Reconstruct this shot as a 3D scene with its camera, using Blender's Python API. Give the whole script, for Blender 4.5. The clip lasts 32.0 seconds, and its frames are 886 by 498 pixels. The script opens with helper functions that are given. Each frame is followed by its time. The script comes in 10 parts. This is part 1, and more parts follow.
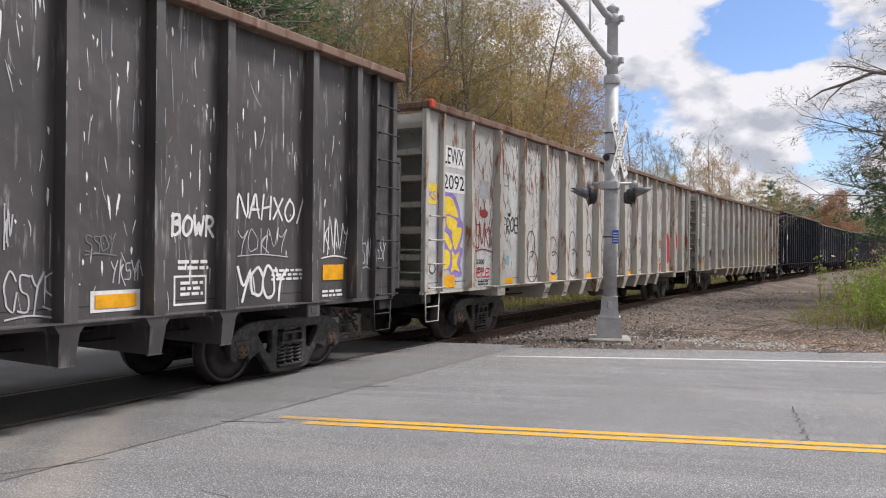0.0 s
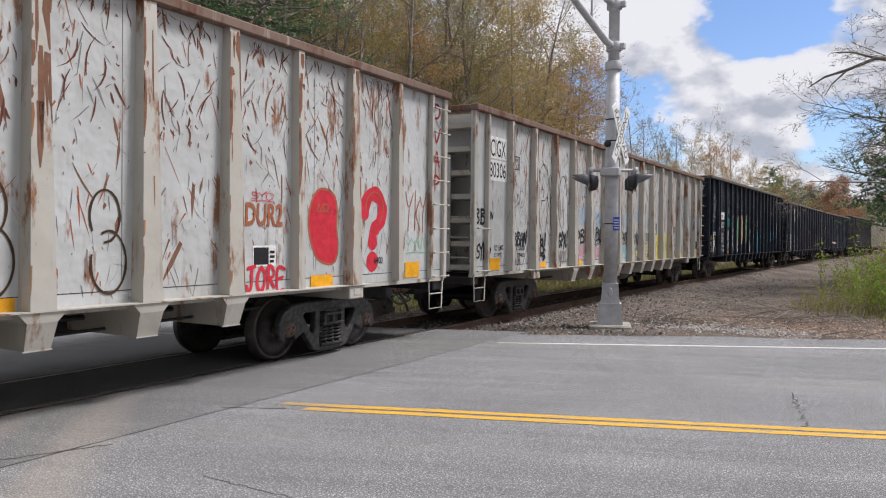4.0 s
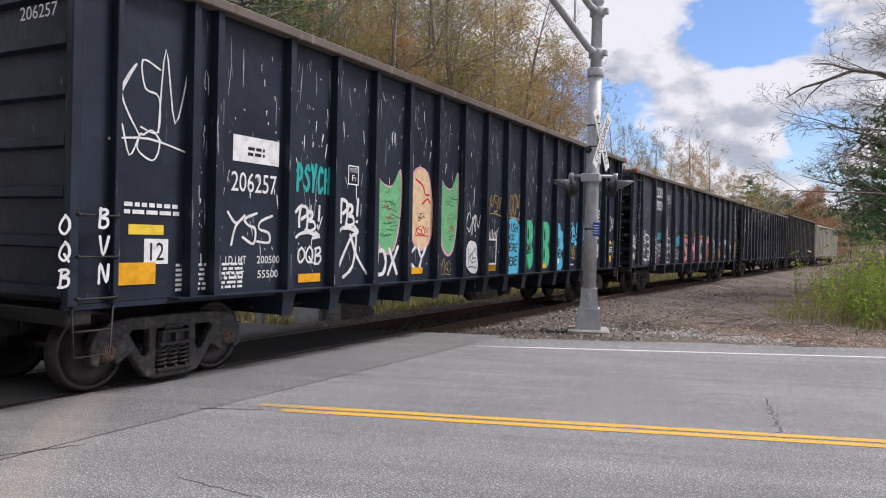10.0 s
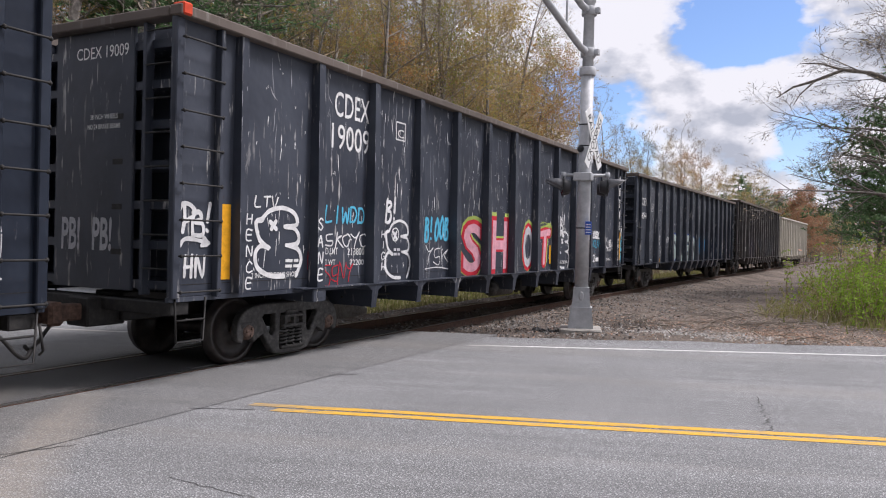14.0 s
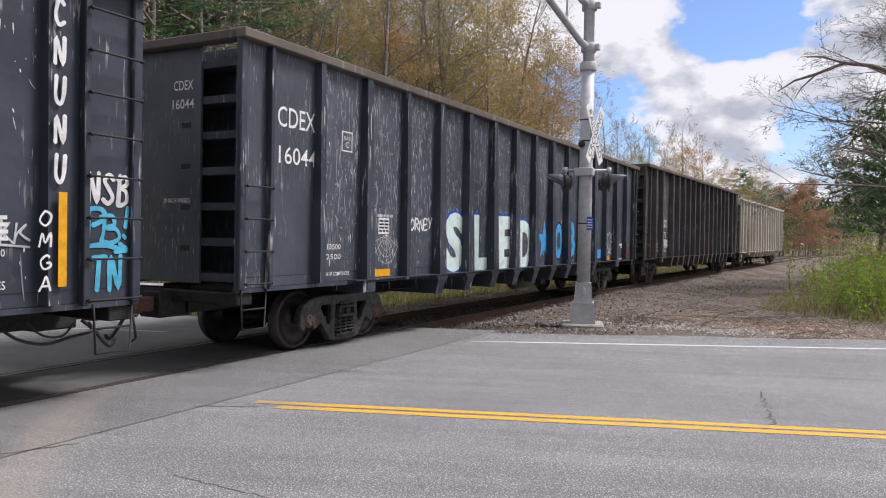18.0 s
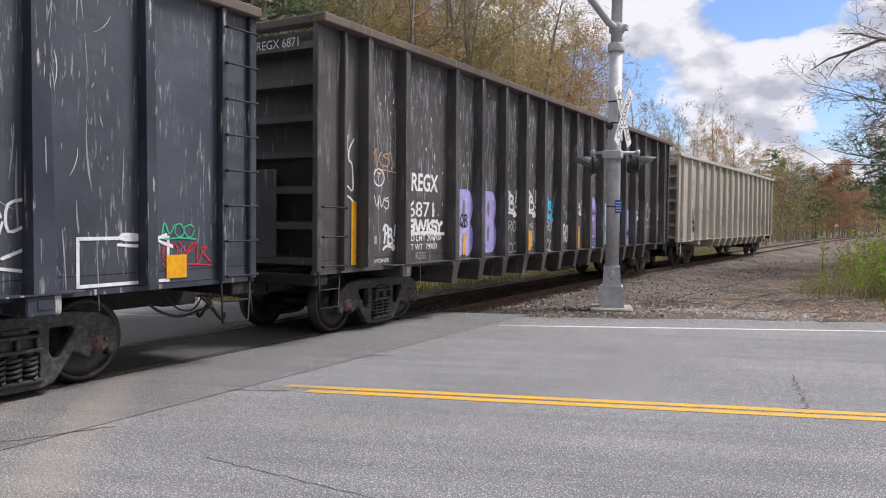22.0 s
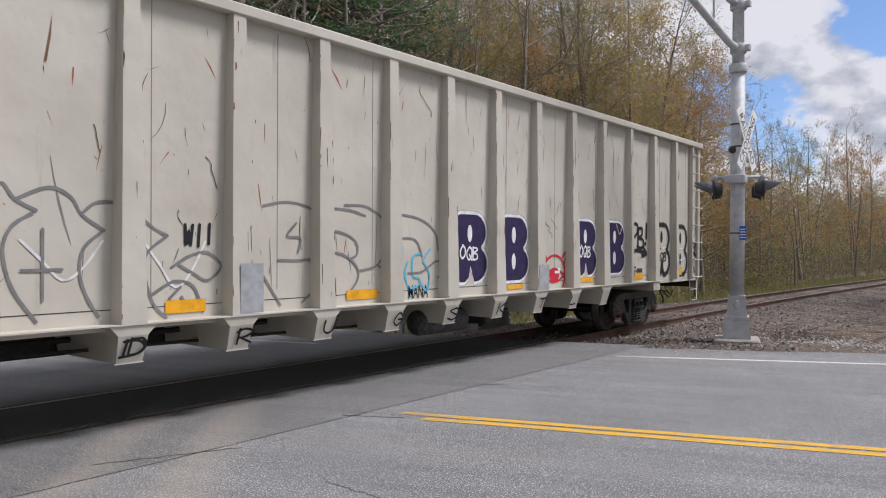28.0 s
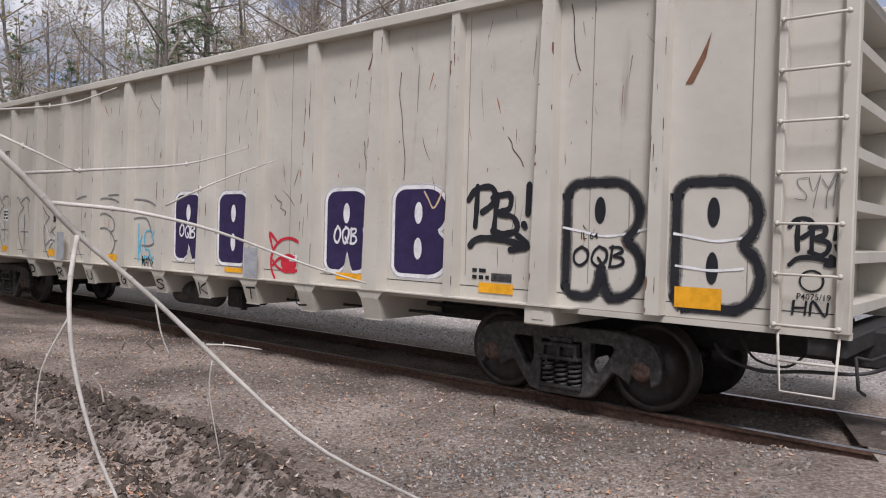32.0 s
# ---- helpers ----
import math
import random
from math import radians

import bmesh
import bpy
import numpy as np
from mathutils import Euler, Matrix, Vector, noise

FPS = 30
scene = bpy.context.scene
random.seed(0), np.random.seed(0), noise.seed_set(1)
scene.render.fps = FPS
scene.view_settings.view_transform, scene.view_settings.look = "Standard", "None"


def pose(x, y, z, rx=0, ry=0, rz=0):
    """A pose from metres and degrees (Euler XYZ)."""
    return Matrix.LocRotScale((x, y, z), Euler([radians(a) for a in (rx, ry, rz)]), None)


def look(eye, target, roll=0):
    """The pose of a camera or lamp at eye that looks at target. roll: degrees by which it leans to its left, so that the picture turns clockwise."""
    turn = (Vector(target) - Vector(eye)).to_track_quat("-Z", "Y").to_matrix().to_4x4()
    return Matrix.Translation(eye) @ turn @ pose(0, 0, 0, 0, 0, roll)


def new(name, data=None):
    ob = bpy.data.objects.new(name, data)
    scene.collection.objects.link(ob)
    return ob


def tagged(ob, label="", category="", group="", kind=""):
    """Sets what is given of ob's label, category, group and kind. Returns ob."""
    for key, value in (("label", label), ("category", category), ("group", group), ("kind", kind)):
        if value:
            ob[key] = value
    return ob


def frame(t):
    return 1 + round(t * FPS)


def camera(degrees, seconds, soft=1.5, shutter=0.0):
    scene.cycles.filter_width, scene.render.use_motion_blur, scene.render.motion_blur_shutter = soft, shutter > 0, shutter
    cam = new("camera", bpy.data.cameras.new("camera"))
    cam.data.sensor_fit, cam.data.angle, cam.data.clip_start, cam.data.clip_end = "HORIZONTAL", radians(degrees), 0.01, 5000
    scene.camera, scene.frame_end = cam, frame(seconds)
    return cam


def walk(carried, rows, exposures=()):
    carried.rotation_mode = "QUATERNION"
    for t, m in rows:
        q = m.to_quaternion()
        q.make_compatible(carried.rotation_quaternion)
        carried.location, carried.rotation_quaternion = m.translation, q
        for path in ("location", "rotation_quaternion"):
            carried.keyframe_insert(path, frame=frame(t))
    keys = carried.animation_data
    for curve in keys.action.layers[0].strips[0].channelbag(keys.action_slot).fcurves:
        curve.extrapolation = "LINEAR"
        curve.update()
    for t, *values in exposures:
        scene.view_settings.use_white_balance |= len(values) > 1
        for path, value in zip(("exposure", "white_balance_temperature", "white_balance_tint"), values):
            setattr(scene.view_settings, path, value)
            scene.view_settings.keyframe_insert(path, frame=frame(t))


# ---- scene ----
cam = camera(60.46, 32.0, soft=1.1)
# the hand-held camera beside the road: it stands, sways a little, then pans after the last car
PATH = [
    (0.0, pose(8.219, 0.000, 1.806, 89.99, -0.66, 29.71)),
    (0.5, pose(8.219, 0.000, 1.806, 90.03, -0.76, 29.61)),
    (1.0, pose(8.219, 0.000, 1.806, 90.00, -0.82, 29.42)),
    (1.5, pose(8.219, 0.000, 1.806, 89.88, -0.76, 29.24)),
    (2.0, pose(8.219, 0.000, 1.806, 89.68, -0.74, 29.18)),
    (2.5, pose(8.219, 0.000, 1.806, 89.47, -0.71, 29.30)),
    (4.5, pose(8.219, 0.000, 1.806, 88.94, -0.69, 29.87)),
    (5.0, pose(8.219, 0.000, 1.806, 88.92, -0.79, 29.92)),
    (5.5, pose(8.219, 0.000, 1.806, 88.98, -0.99, 29.90)),
    (6.0, pose(8.219, 0.000, 1.806, 89.13, -1.16, 29.80)),
    (6.5, pose(8.219, 0.000, 1.806, 89.29, -1.37, 29.67)),
    (7.0, pose(8.219, 0.000, 1.806, 89.42, -1.55, 29.53)),
    (7.5, pose(8.219, 0.000, 1.806, 89.54, -1.60, 29.41)),
    (8.0, pose(8.219, 0.000, 1.806, 89.65, -1.58, 29.20)),
    (8.5, pose(8.219, 0.000, 1.806, 89.67, -1.56, 28.90)),
    (9.0, pose(8.219, 0.000, 1.806, 89.60, -1.43, 28.57)),
    (9.5, pose(8.219, 0.000, 1.806, 89.44, -1.46, 28.36)),
    (10.0, pose(8.219, 0.000, 1.806, 89.24, -1.55, 28.30)),
    (10.5, pose(8.219, 0.000, 1.806, 89.09, -1.65, 28.40)),
    (11.0, pose(8.219, 0.000, 1.806, 89.01, -1.75, 28.59)),
    (11.5, pose(8.219, 0.000, 1.806, 88.94, -1.76, 28.63)),
    (12.0, pose(8.219, 0.000, 1.806, 88.94, -1.79, 28.56)),
    (12.5, pose(8.219, 0.000, 1.806, 89.02, -1.75, 28.39)),
    (13.0, pose(8.219, 0.000, 1.806, 89.15, -1.73, 28.15)),
    (13.5, pose(8.219, 0.000, 1.806, 89.21, -1.62, 27.94)),
    (14.0, pose(8.219, 0.000, 1.806, 89.19, -1.50, 27.73)),
    (14.5, pose(8.219, 0.000, 1.806, 89.12, -1.35, 27.55)),
    (16.5, pose(8.219, 0.000, 1.806, 88.96, -1.27, 27.80)),
    (17.0, pose(8.219, 0.000, 1.806, 88.96, -1.21, 27.85)),
    (17.5, pose(8.219, 0.000, 1.806, 88.98, -1.15, 27.86)),
    (18.0, pose(8.219, 0.000, 1.806, 88.91, -1.09, 27.85)),
    (18.5, pose(8.219, 0.000, 1.806, 88.79, -0.93, 27.95)),
    (19.0, pose(8.219, 0.000, 1.806, 88.62, -0.89, 28.22)),
    (19.5, pose(8.219, 0.000, 1.806, 88.54, -0.88, 28.57)),
    (20.0, pose(8.219, 0.000, 1.806, 88.52, -0.89, 28.89)),
    (20.5, pose(8.219, 0.000, 1.806, 88.51, -0.99, 29.06)),
    (21.0, pose(8.219, 0.000, 1.806, 88.39, -0.89, 29.20)),
    (21.5, pose(8.219, 0.000, 1.806, 88.08, -0.78, 29.46)),
    (22.0, pose(8.219, 0.000, 1.806, 87.71, -0.62, 29.90)),
    (22.5, pose(8.219, 0.000, 1.806, 87.55, -0.56, 30.50)),
    (23.0, pose(8.219, 0.000, 1.806, 87.70, -0.61, 31.06)),
    (23.5, pose(8.219, 0.000, 1.806, 88.13, -0.73, 31.51)),
    (24.0, pose(8.219, 0.000, 1.806, 88.61, -0.83, 31.81)),
    (24.5, pose(8.219, 0.000, 1.806, 88.90, -0.76, 31.95)),
    (25.0, pose(8.219, 0.000, 1.806, 89.02, -0.69, 32.01)),
    (25.5, pose(8.219, 0.000, 1.806, 89.02, -0.67, 32.11)),
    (27.5, pose(8.219, 0.000, 1.806, 89.46, -0.32, 35.24)),
    (28.0, pose(8.219, 0.000, 1.806, 89.80, -0.26, 38.46)),
    (28.5, pose(8.255, -0.004, 1.820, 90.11, -0.51, 42.64)),
    (29.0, pose(8.372, 0.044, 1.832, 90.29, -1.12, 47.91)),
    (29.5, pose(8.390, 0.032, 1.800, 90.59, -1.00, 54.45)),
    (30.0, pose(8.257, -0.048, 1.796, 90.52, -0.94, 62.97)),
    (30.5, pose(8.252, -0.070, 1.802, 90.61, -0.62, 75.66)),
    (31.0, pose(8.109, -0.321, 1.779, 91.07, -0.23, 90.20)),
    (31.2, pose(8.085, -0.365, 1.780, 91.21, -0.32, 97.87)),
    (31.5, pose(8.112, -0.456, 1.785, 90.88, -0.77, 109.94)),
    (31.8, pose(8.134, -0.441, 1.776, 89.88, -1.51, 122.38)),
    (32.0, pose(8.153, -0.462, 1.769, 88.87, -1.50, 129.65)),
]
# the phone brightens a little as it turns from the sky to the car side
walk(cam, PATH, [(0.0, 0.27, 6350, 15), (6.0, 0.12, 6200, 15), (13.0, 0.25, 6200, 18), (20.0, 0.27, 6250, 17), (25.0, 0.28, 6250, 17), (28.0, 0.0, 6100, 16), (29.8, 0.2, 6050, 16), (31.0, 0.12, 6050, 17), (31.5, 0.0, 6050, 17), (32.0, 0.0, 6050, 18)])

# ------------------------------------------------------------------ light
world = bpy.data.worlds.new("sky")
scene.world = world
world.use_nodes = True
SUN_EL, SUN_AZ = 55.0, 50.0     # degrees; azimuth clockwise from +Y
wn, wl = world.node_tree.nodes, world.node_tree.links
bg = wn["Background"]
sky = wn.new("ShaderNodeTexSky")
sky.sky_type, sky.sun_disc = "NISHITA", False
sky.sun_elevation, sky.sun_rotation = radians(SUN_EL), radians(SUN_AZ)
sky.air_density, sky.dust_density, sky.ozone_density = 1.0, 0.6, 1.5
def sky_node(kind, op=None, *links, **values):
    """One node of the sky: its operation, the sockets that feed it in order, and set values."""
    n = wn.new(kind)
    if op:
        n.operation = op
    for i, k in enumerate(links):
        if isinstance(k, (int, float, tuple)):
            n.inputs[i].default_value = k
        elif k is not None:
            wl.new(k, n.inputs[i])
    for k, v in values.items():
        n.inputs[k.replace("_", " ")].default_value = v
    return n


def sky_ramp(fac, *stops):
    r = wn.new("ShaderNodeValToRGB")
    while len(r.color_ramp.elements) < len(stops):
        r.color_ramp.elements.new(0.5)
    for el_, (p_, c_) in zip(r.color_ramp.elements, stops):
        el_.position, el_.color = p_, (*c_, 1) if isinstance(c_, tuple) else (c_, c_, c_, 1)
    wl.new(fac, r.inputs["Fac"])
    return r.outputs["Color"]


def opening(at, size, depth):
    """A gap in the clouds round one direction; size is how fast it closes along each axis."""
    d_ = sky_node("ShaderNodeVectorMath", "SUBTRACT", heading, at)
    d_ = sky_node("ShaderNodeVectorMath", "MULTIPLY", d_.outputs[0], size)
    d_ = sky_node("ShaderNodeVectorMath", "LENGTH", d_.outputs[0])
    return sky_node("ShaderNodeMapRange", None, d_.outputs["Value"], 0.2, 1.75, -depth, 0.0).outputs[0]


heading = wn.new("ShaderNodeTexCoord").outputs["Generated"]
flatten = sky_node("ShaderNodeMapping", None, heading, Location=(0.32, 0.55, 0.12), Scale=(1.0, 1.0, 1.7)).outputs[0]
swell = sky_node("ShaderNodeTexNoise", None, flatten, Scale=7.5, Detail=9.0, Roughness=0.52).outputs["Fac"]
lifted = sky_node("ShaderNodeVectorMath", "ADD", flatten, (0.012, 0.008, 0.035)).outputs[0]
swell_up = sky_node("ShaderNodeTexNoise", None, lifted, Scale=7.5, Detail=6.0, Roughness=0.52).outputs["Fac"]
relief = sky_node("ShaderNodeMath", "SUBTRACT", swell, swell_up).outputs[0]
broad = sky_node("ShaderNodeTexNoise", None, flatten, Scale=3.1, Detail=3.0).outputs["Fac"]
tone = sky_node("ShaderNodeMath", "MULTIPLY_ADD", relief, 1.5, 0.0).outputs[0]
tone = sky_node("ShaderNodeMath", "ADD", tone, broad).outputs[0]
cover = swell
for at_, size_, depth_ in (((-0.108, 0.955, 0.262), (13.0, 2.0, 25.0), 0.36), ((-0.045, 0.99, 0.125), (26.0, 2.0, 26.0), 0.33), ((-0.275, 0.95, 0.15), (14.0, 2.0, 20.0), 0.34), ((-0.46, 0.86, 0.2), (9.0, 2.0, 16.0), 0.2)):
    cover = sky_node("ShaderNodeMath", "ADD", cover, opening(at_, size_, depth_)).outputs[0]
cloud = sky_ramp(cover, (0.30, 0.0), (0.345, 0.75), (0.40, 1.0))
lit = sky_ramp(tone, (0.36, (4.6, 4.9, 5.4)), (0.47, (6.6, 6.75, 7.0)), (0.56, (8.6, 8.6, 8.6)))
mix = wn.new("ShaderNodeMixRGB")
tint = wn.new("ShaderNodeMixRGB")
tint.blend_type, tint.inputs["Fac"].default_value, tint.inputs["Color2"].default_value = "MULTIPLY", 1.0, (1.15, 1.28, 1.48, 1)
wl.new(sky.outputs["Color"], tint.inputs["Color1"])
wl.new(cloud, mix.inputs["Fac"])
wl.new(tint.outputs["Color"], mix.inputs["Color1"])
wl.new(lit, mix.inputs["Color2"])
wl.new(mix.outputs["Color"], bg.inputs["Color"])
bg.inputs["Strength"].default_value = 0.088
sun = new("sun", bpy.data.lights.new("sun", "SUN"))
sun.data.energy, sun.data.angle, sun.data.color = 3.7, radians(16), (1.0, 0.96, 0.9)
a, e = radians(SUN_AZ), radians(SUN_EL)
sun.matrix_world = look((0, 0, 40), Vector((0, 0, 40)) - Vector((math.sin(a) * math.cos(e), math.cos(a) * math.cos(e), math.sin(e))))
scene.view_settings.exposure = 0.0

# ------------------------------------------------------------------ materials
def material(name, base, rough=0.7, metal=0.0, spec=0.5):
    m = bpy.data.materials.new(name)
    m.use_nodes = True
    b = m.node_tree.nodes["Principled BSDF"]
    b.inputs["Base Color"].default_value = (*base, 1)
    b.inputs["Roughness"].default_value, b.inputs["Metallic"].default_value = rough, metal
    b.inputs["Specular IOR Level"].default_value = spec
    return m


class Nodes:
    """Short hand for one material's node tree."""
    def __init__(self, m):
        self.t, self.b = m.node_tree, m.node_tree.nodes["Principled BSDF"]

    def add(self, kind, **values):
        n = self.t.nodes.new(kind)
        for key, v in values.items():
            n.inputs[key.replace("_", " ")].default_value = v
        return n

    def link(self, a, b):
        self.t.links.new(a, b)

    def coords(self, kind="Object", scale=(1, 1, 1), vary=False):
        c, mpn = self.add("ShaderNodeTexCoord"), self.add("ShaderNodeMapping", Scale=scale)
        self.link(c.outputs[kind], mpn.inputs["Vector"])
        if vary:
            oi, vm = self.add("ShaderNodeObjectInfo"), self.add("ShaderNodeVectorMath")
            vm.operation = "SCALE"
            vm.inputs[0].default_value = (37.0, 53.0, 71.0)
            self.link(oi.outputs["Random"], vm.inputs["Scale"])
            self.link(vm.outputs[0], mpn.inputs["Location"])
        return mpn.outputs["Vector"]

    def noise(self, vec, scale, detail=4.0, rough=0.55):
        n = self.add("ShaderNodeTexNoise", Scale=scale, Detail=detail, Roughness=rough)
        self.link(vec, n.inputs["Vector"])
        return n.outputs["Fac"]

    def ramp(self, fac, *stops):
        r = self.add("ShaderNodeValToRGB")
        el = r.color_ramp.elements
        while len(el) < len(stops):
            el.new(0.5)
        for k, (p, c) in zip(el, stops):
            k.position = p
            k.color = (*c, 1) if isinstance(c, tuple) else (c, c, c, 1)
        self.link(fac, r.inputs["Fac"])
        return r.outputs["Color"]

    def mixed(self, fac, c1, c2, blend="MIX"):
        n = self.add("ShaderNodeMixRGB")
        n.blend_type = blend
        for v, s in ((fac, "Fac"), (c1, "Color1"), (c2, "Color2")):
            if isinstance(v, tuple):
                n.inputs[s].default_value = (*v, 1)
            elif isinstance(v, float):
                n.inputs[s].default_value = v
            else:
                self.link(v, n.inputs[s])
        return n.outputs["Color"]

    def bump(self, height, strength=0.3, dist=0.01):
        n = self.add("ShaderNodeBump", Strength=strength, Distance=dist)
        self.link(height, n.inputs["Height"])
        self.link(n.outputs["Normal"], self.b.inputs["Normal"])

    def colour(self, c):
        self.link(c, self.b.inputs["Base Color"])

    def rough(self, c):
        self.link(c, self.b.inputs["Roughness"])


def n_scaled(n, source, scale):
    mp_ = n.add("ShaderNodeMapping", Scale=scale)
    n.link(source.outputs["Vector"], mp_.inputs["Vector"])
    return mp_.outputs["Vector"]


def asphalt(name, c1, c2, stain):
    m = material(name, c1, 0.85, spec=0.35)
    n = Nodes(m)
    v = n.coords("Object")
    turn, stretch = n.add("ShaderNodeMapping"), n.add("ShaderNodeMapping", Scale=(0.07, 1.0, 1.0))
    turn.inputs["Rotation"].default_value = (0, 0, -0.356)
    n.link(v, turn.inputs["Vector"])
    n.link(turn.outputs["Vector"], stretch.inputs["Vector"])
    along = stretch.outputs["Vector"]
    grain = n.ramp(n.noise(v, 95.0, 4.0, 0.8), (0.34, tuple(k * 0.3 for k in c1)), (0.5, c1), (0.6, c2))
    spots = n.ramp(n.noise(v, 60.0, 1.0), (0.6, (0, 0, 0)), (0.64, (1, 1, 1)))
    pits = n.ramp(n.noise(v, 29.0, 3.0, 0.7), (0.32, 0.65), (0.42, 1.0), (0.62, 1.0), (0.74, 1.2))
    big = n.ramp(n.noise(v, 0.55, 6.0, 0.6), (0.35, 0.9), (0.65, 1.07))
    worn = n.ramp(n.noise(along, 2.6, 5.0, 0.65), (0.36, 0.86), (0.62, 1.08))
    dust = n.ramp(n.noise(along, 0.8, 4.0), (0.52, 0.0), (0.75, 0.5))
    clump = n.ramp(n.noise(v, 13.0, 4.0, 0.7), (0.34, 0.86), (0.5, 1.0), (0.68, 1.1))
    c = n.mixed(spots, grain, tuple(min(1, k * 1.4) for k in c2))
    for k in (pits, clump, big, worn):
        c = n.mixed(1.0, c, k, "MULTIPLY")
    # soil carried onto the road where the verge meets the crossing
    off, shrink, far = n.add("ShaderNodeVectorMath"), n.add("ShaderNodeVectorMath"), n.add("ShaderNodeVectorMath")
    off.operation, shrink.operation, far.operation = "SUBTRACT", "MULTIPLY", "LENGTH"
    off.inputs[1].default_value, shrink.inputs[1].default_value = (1.2, -1.3, 0.0), (0.29, 0.42, 0.0)
    n.link(v, off.inputs[0])
    n.link(off.outputs[0], shrink.inputs[0])
    n.link(shrink.outputs[0], far.inputs[0])
    reach = n.add("ShaderNodeMath")
    reach.operation = "MULTIPLY_ADD"
    reach.inputs[1].default_value = 1.9
    n.link(n.noise(v, 1.4, 6.0, 0.68), reach.inputs[0])
    n.link(far.outputs["Value"], reach.inputs[2])
    soil = n.ramp(reach.outputs[0], (0.0, 0.0), (0.5, 0.95), (0.74, 0.62), (1.0, 0.0))
    soil.node.color_ramp.elements[0].color = (0.95, 0.95, 0.95, 1)
    half = n.add("ShaderNodeMath")
    half.operation = "MULTIPLY"
    half.inputs[1].default_value = 0.5
    n.link(reach.outputs[0], half.inputs[0])
    n.link(half.outputs[0], soil.node.inputs["Fac"])
    c = n.mixed(soil, c, n.ramp(n.noise(v, 31.0, 4.0, 0.75), (0.34, (0.15, 0.123, 0.1)), (0.5, (0.29, 0.245, 0.2)), (0.68, (0.46, 0.405, 0.345))))
    c = n.mixed(n.mixed(1.0, dust, n.ramp(n.noise(v, 23.0, 4.0, 0.75), (0.35, 0.1), (0.6, 1.0)), "MULTIPLY"), c, stain)
    # dusty wheel marks that swing from the road onto the verge
    lane, sway = n.add("ShaderNodeVectorMath"), n.add("ShaderNodeMath")
    lane.operation, sway.operation = "DOT_PRODUCT", "MULTIPLY_ADD"
    lane.inputs[1].default_value = (0.2357, 0.2357, 0.0)
    sway.inputs[1].default_value = 0.16
    n.link(v, lane.inputs[0])
    n.link(n.noise(v, 1.2, 5.0, 0.7), sway.inputs[0])
    n.link(lane.outputs["Value"], sway.inputs[2])
    shift = n.add("ShaderNodeMath")
    shift.operation = "SUBTRACT"
    shift.inputs[1].default_value = 1.0
    n.link(sway.outputs[0], shift.inputs[0])
    marks = n.ramp(shift.outputs[0], (0.2, 0.0), (0.27, 0.42), (0.33, 0.38), (0.4, 0.05), (0.5, 0.1), (0.57, 0.48), (0.63, 0.42), (0.72, 0.0))
    reach2, away = n.add("ShaderNodeVectorMath"), n.add("ShaderNodeVectorMath")
    away.operation, reach2.operation = "SUBTRACT", "LENGTH"
    away.inputs[1].default_value = (2.6, 3.6, 0.0)
    n.link(v, away.inputs[0])
    n.link(away.outputs[0], reach2.inputs[0])
    close = n.add("ShaderNodeMapRange", **{"From_Min": 1.2, "From_Max": 3.6, "To_Min": 1.0, "To_Max": 0.0})
    n.link(reach2.outputs["Value"], close.inputs["Value"])
    marks = n.mixed(1.0, n.mixed(1.0, marks, close.outputs[0], "MULTIPLY"), n.ramp(n.noise(v, 17.0, 5.0, 0.75), (0.3, 0.25), (0.6, 1.0)), "MULTIPLY")
    c = n.mixed(marks, c, (0.34, 0.29, 0.235))
    # dark scuffs along the lanes
    scuffs = n.ramp(n.noise(n_scaled(n, turn, (1.3, 13.0, 1.0)), 1.7, 4.0, 0.7), (0.62, 0.0), (0.72, 0.45))
    c = n.mixed(scuffs, c, tuple(0.45 * k for k in c1))
    n.colour(c)
    n.bump(n.noise(v, 110.0, 3.0), 0.6, 0.006)
    return m


MAT = {}
MAT["asphalt"] = asphalt("asphalt", (0.148, 0.149, 0.152), (0.325, 0.326, 0.328), (0.29, 0.266, 0.235))
MAT["asphalt_new"] = asphalt("asphalt_crossing", (0.118, 0.118, 0.119), (0.262, 0.261, 0.258), (0.25, 0.222, 0.19))
# oil grime between the rails, with the train's shade put into the colour
MAT["asphalt_oily_shaded"] = asphalt("asphalt_oily_shaded", (0.066, 0.066, 0.068), (0.135, 0.133, 0.13), (0.05, 0.048, 0.045))


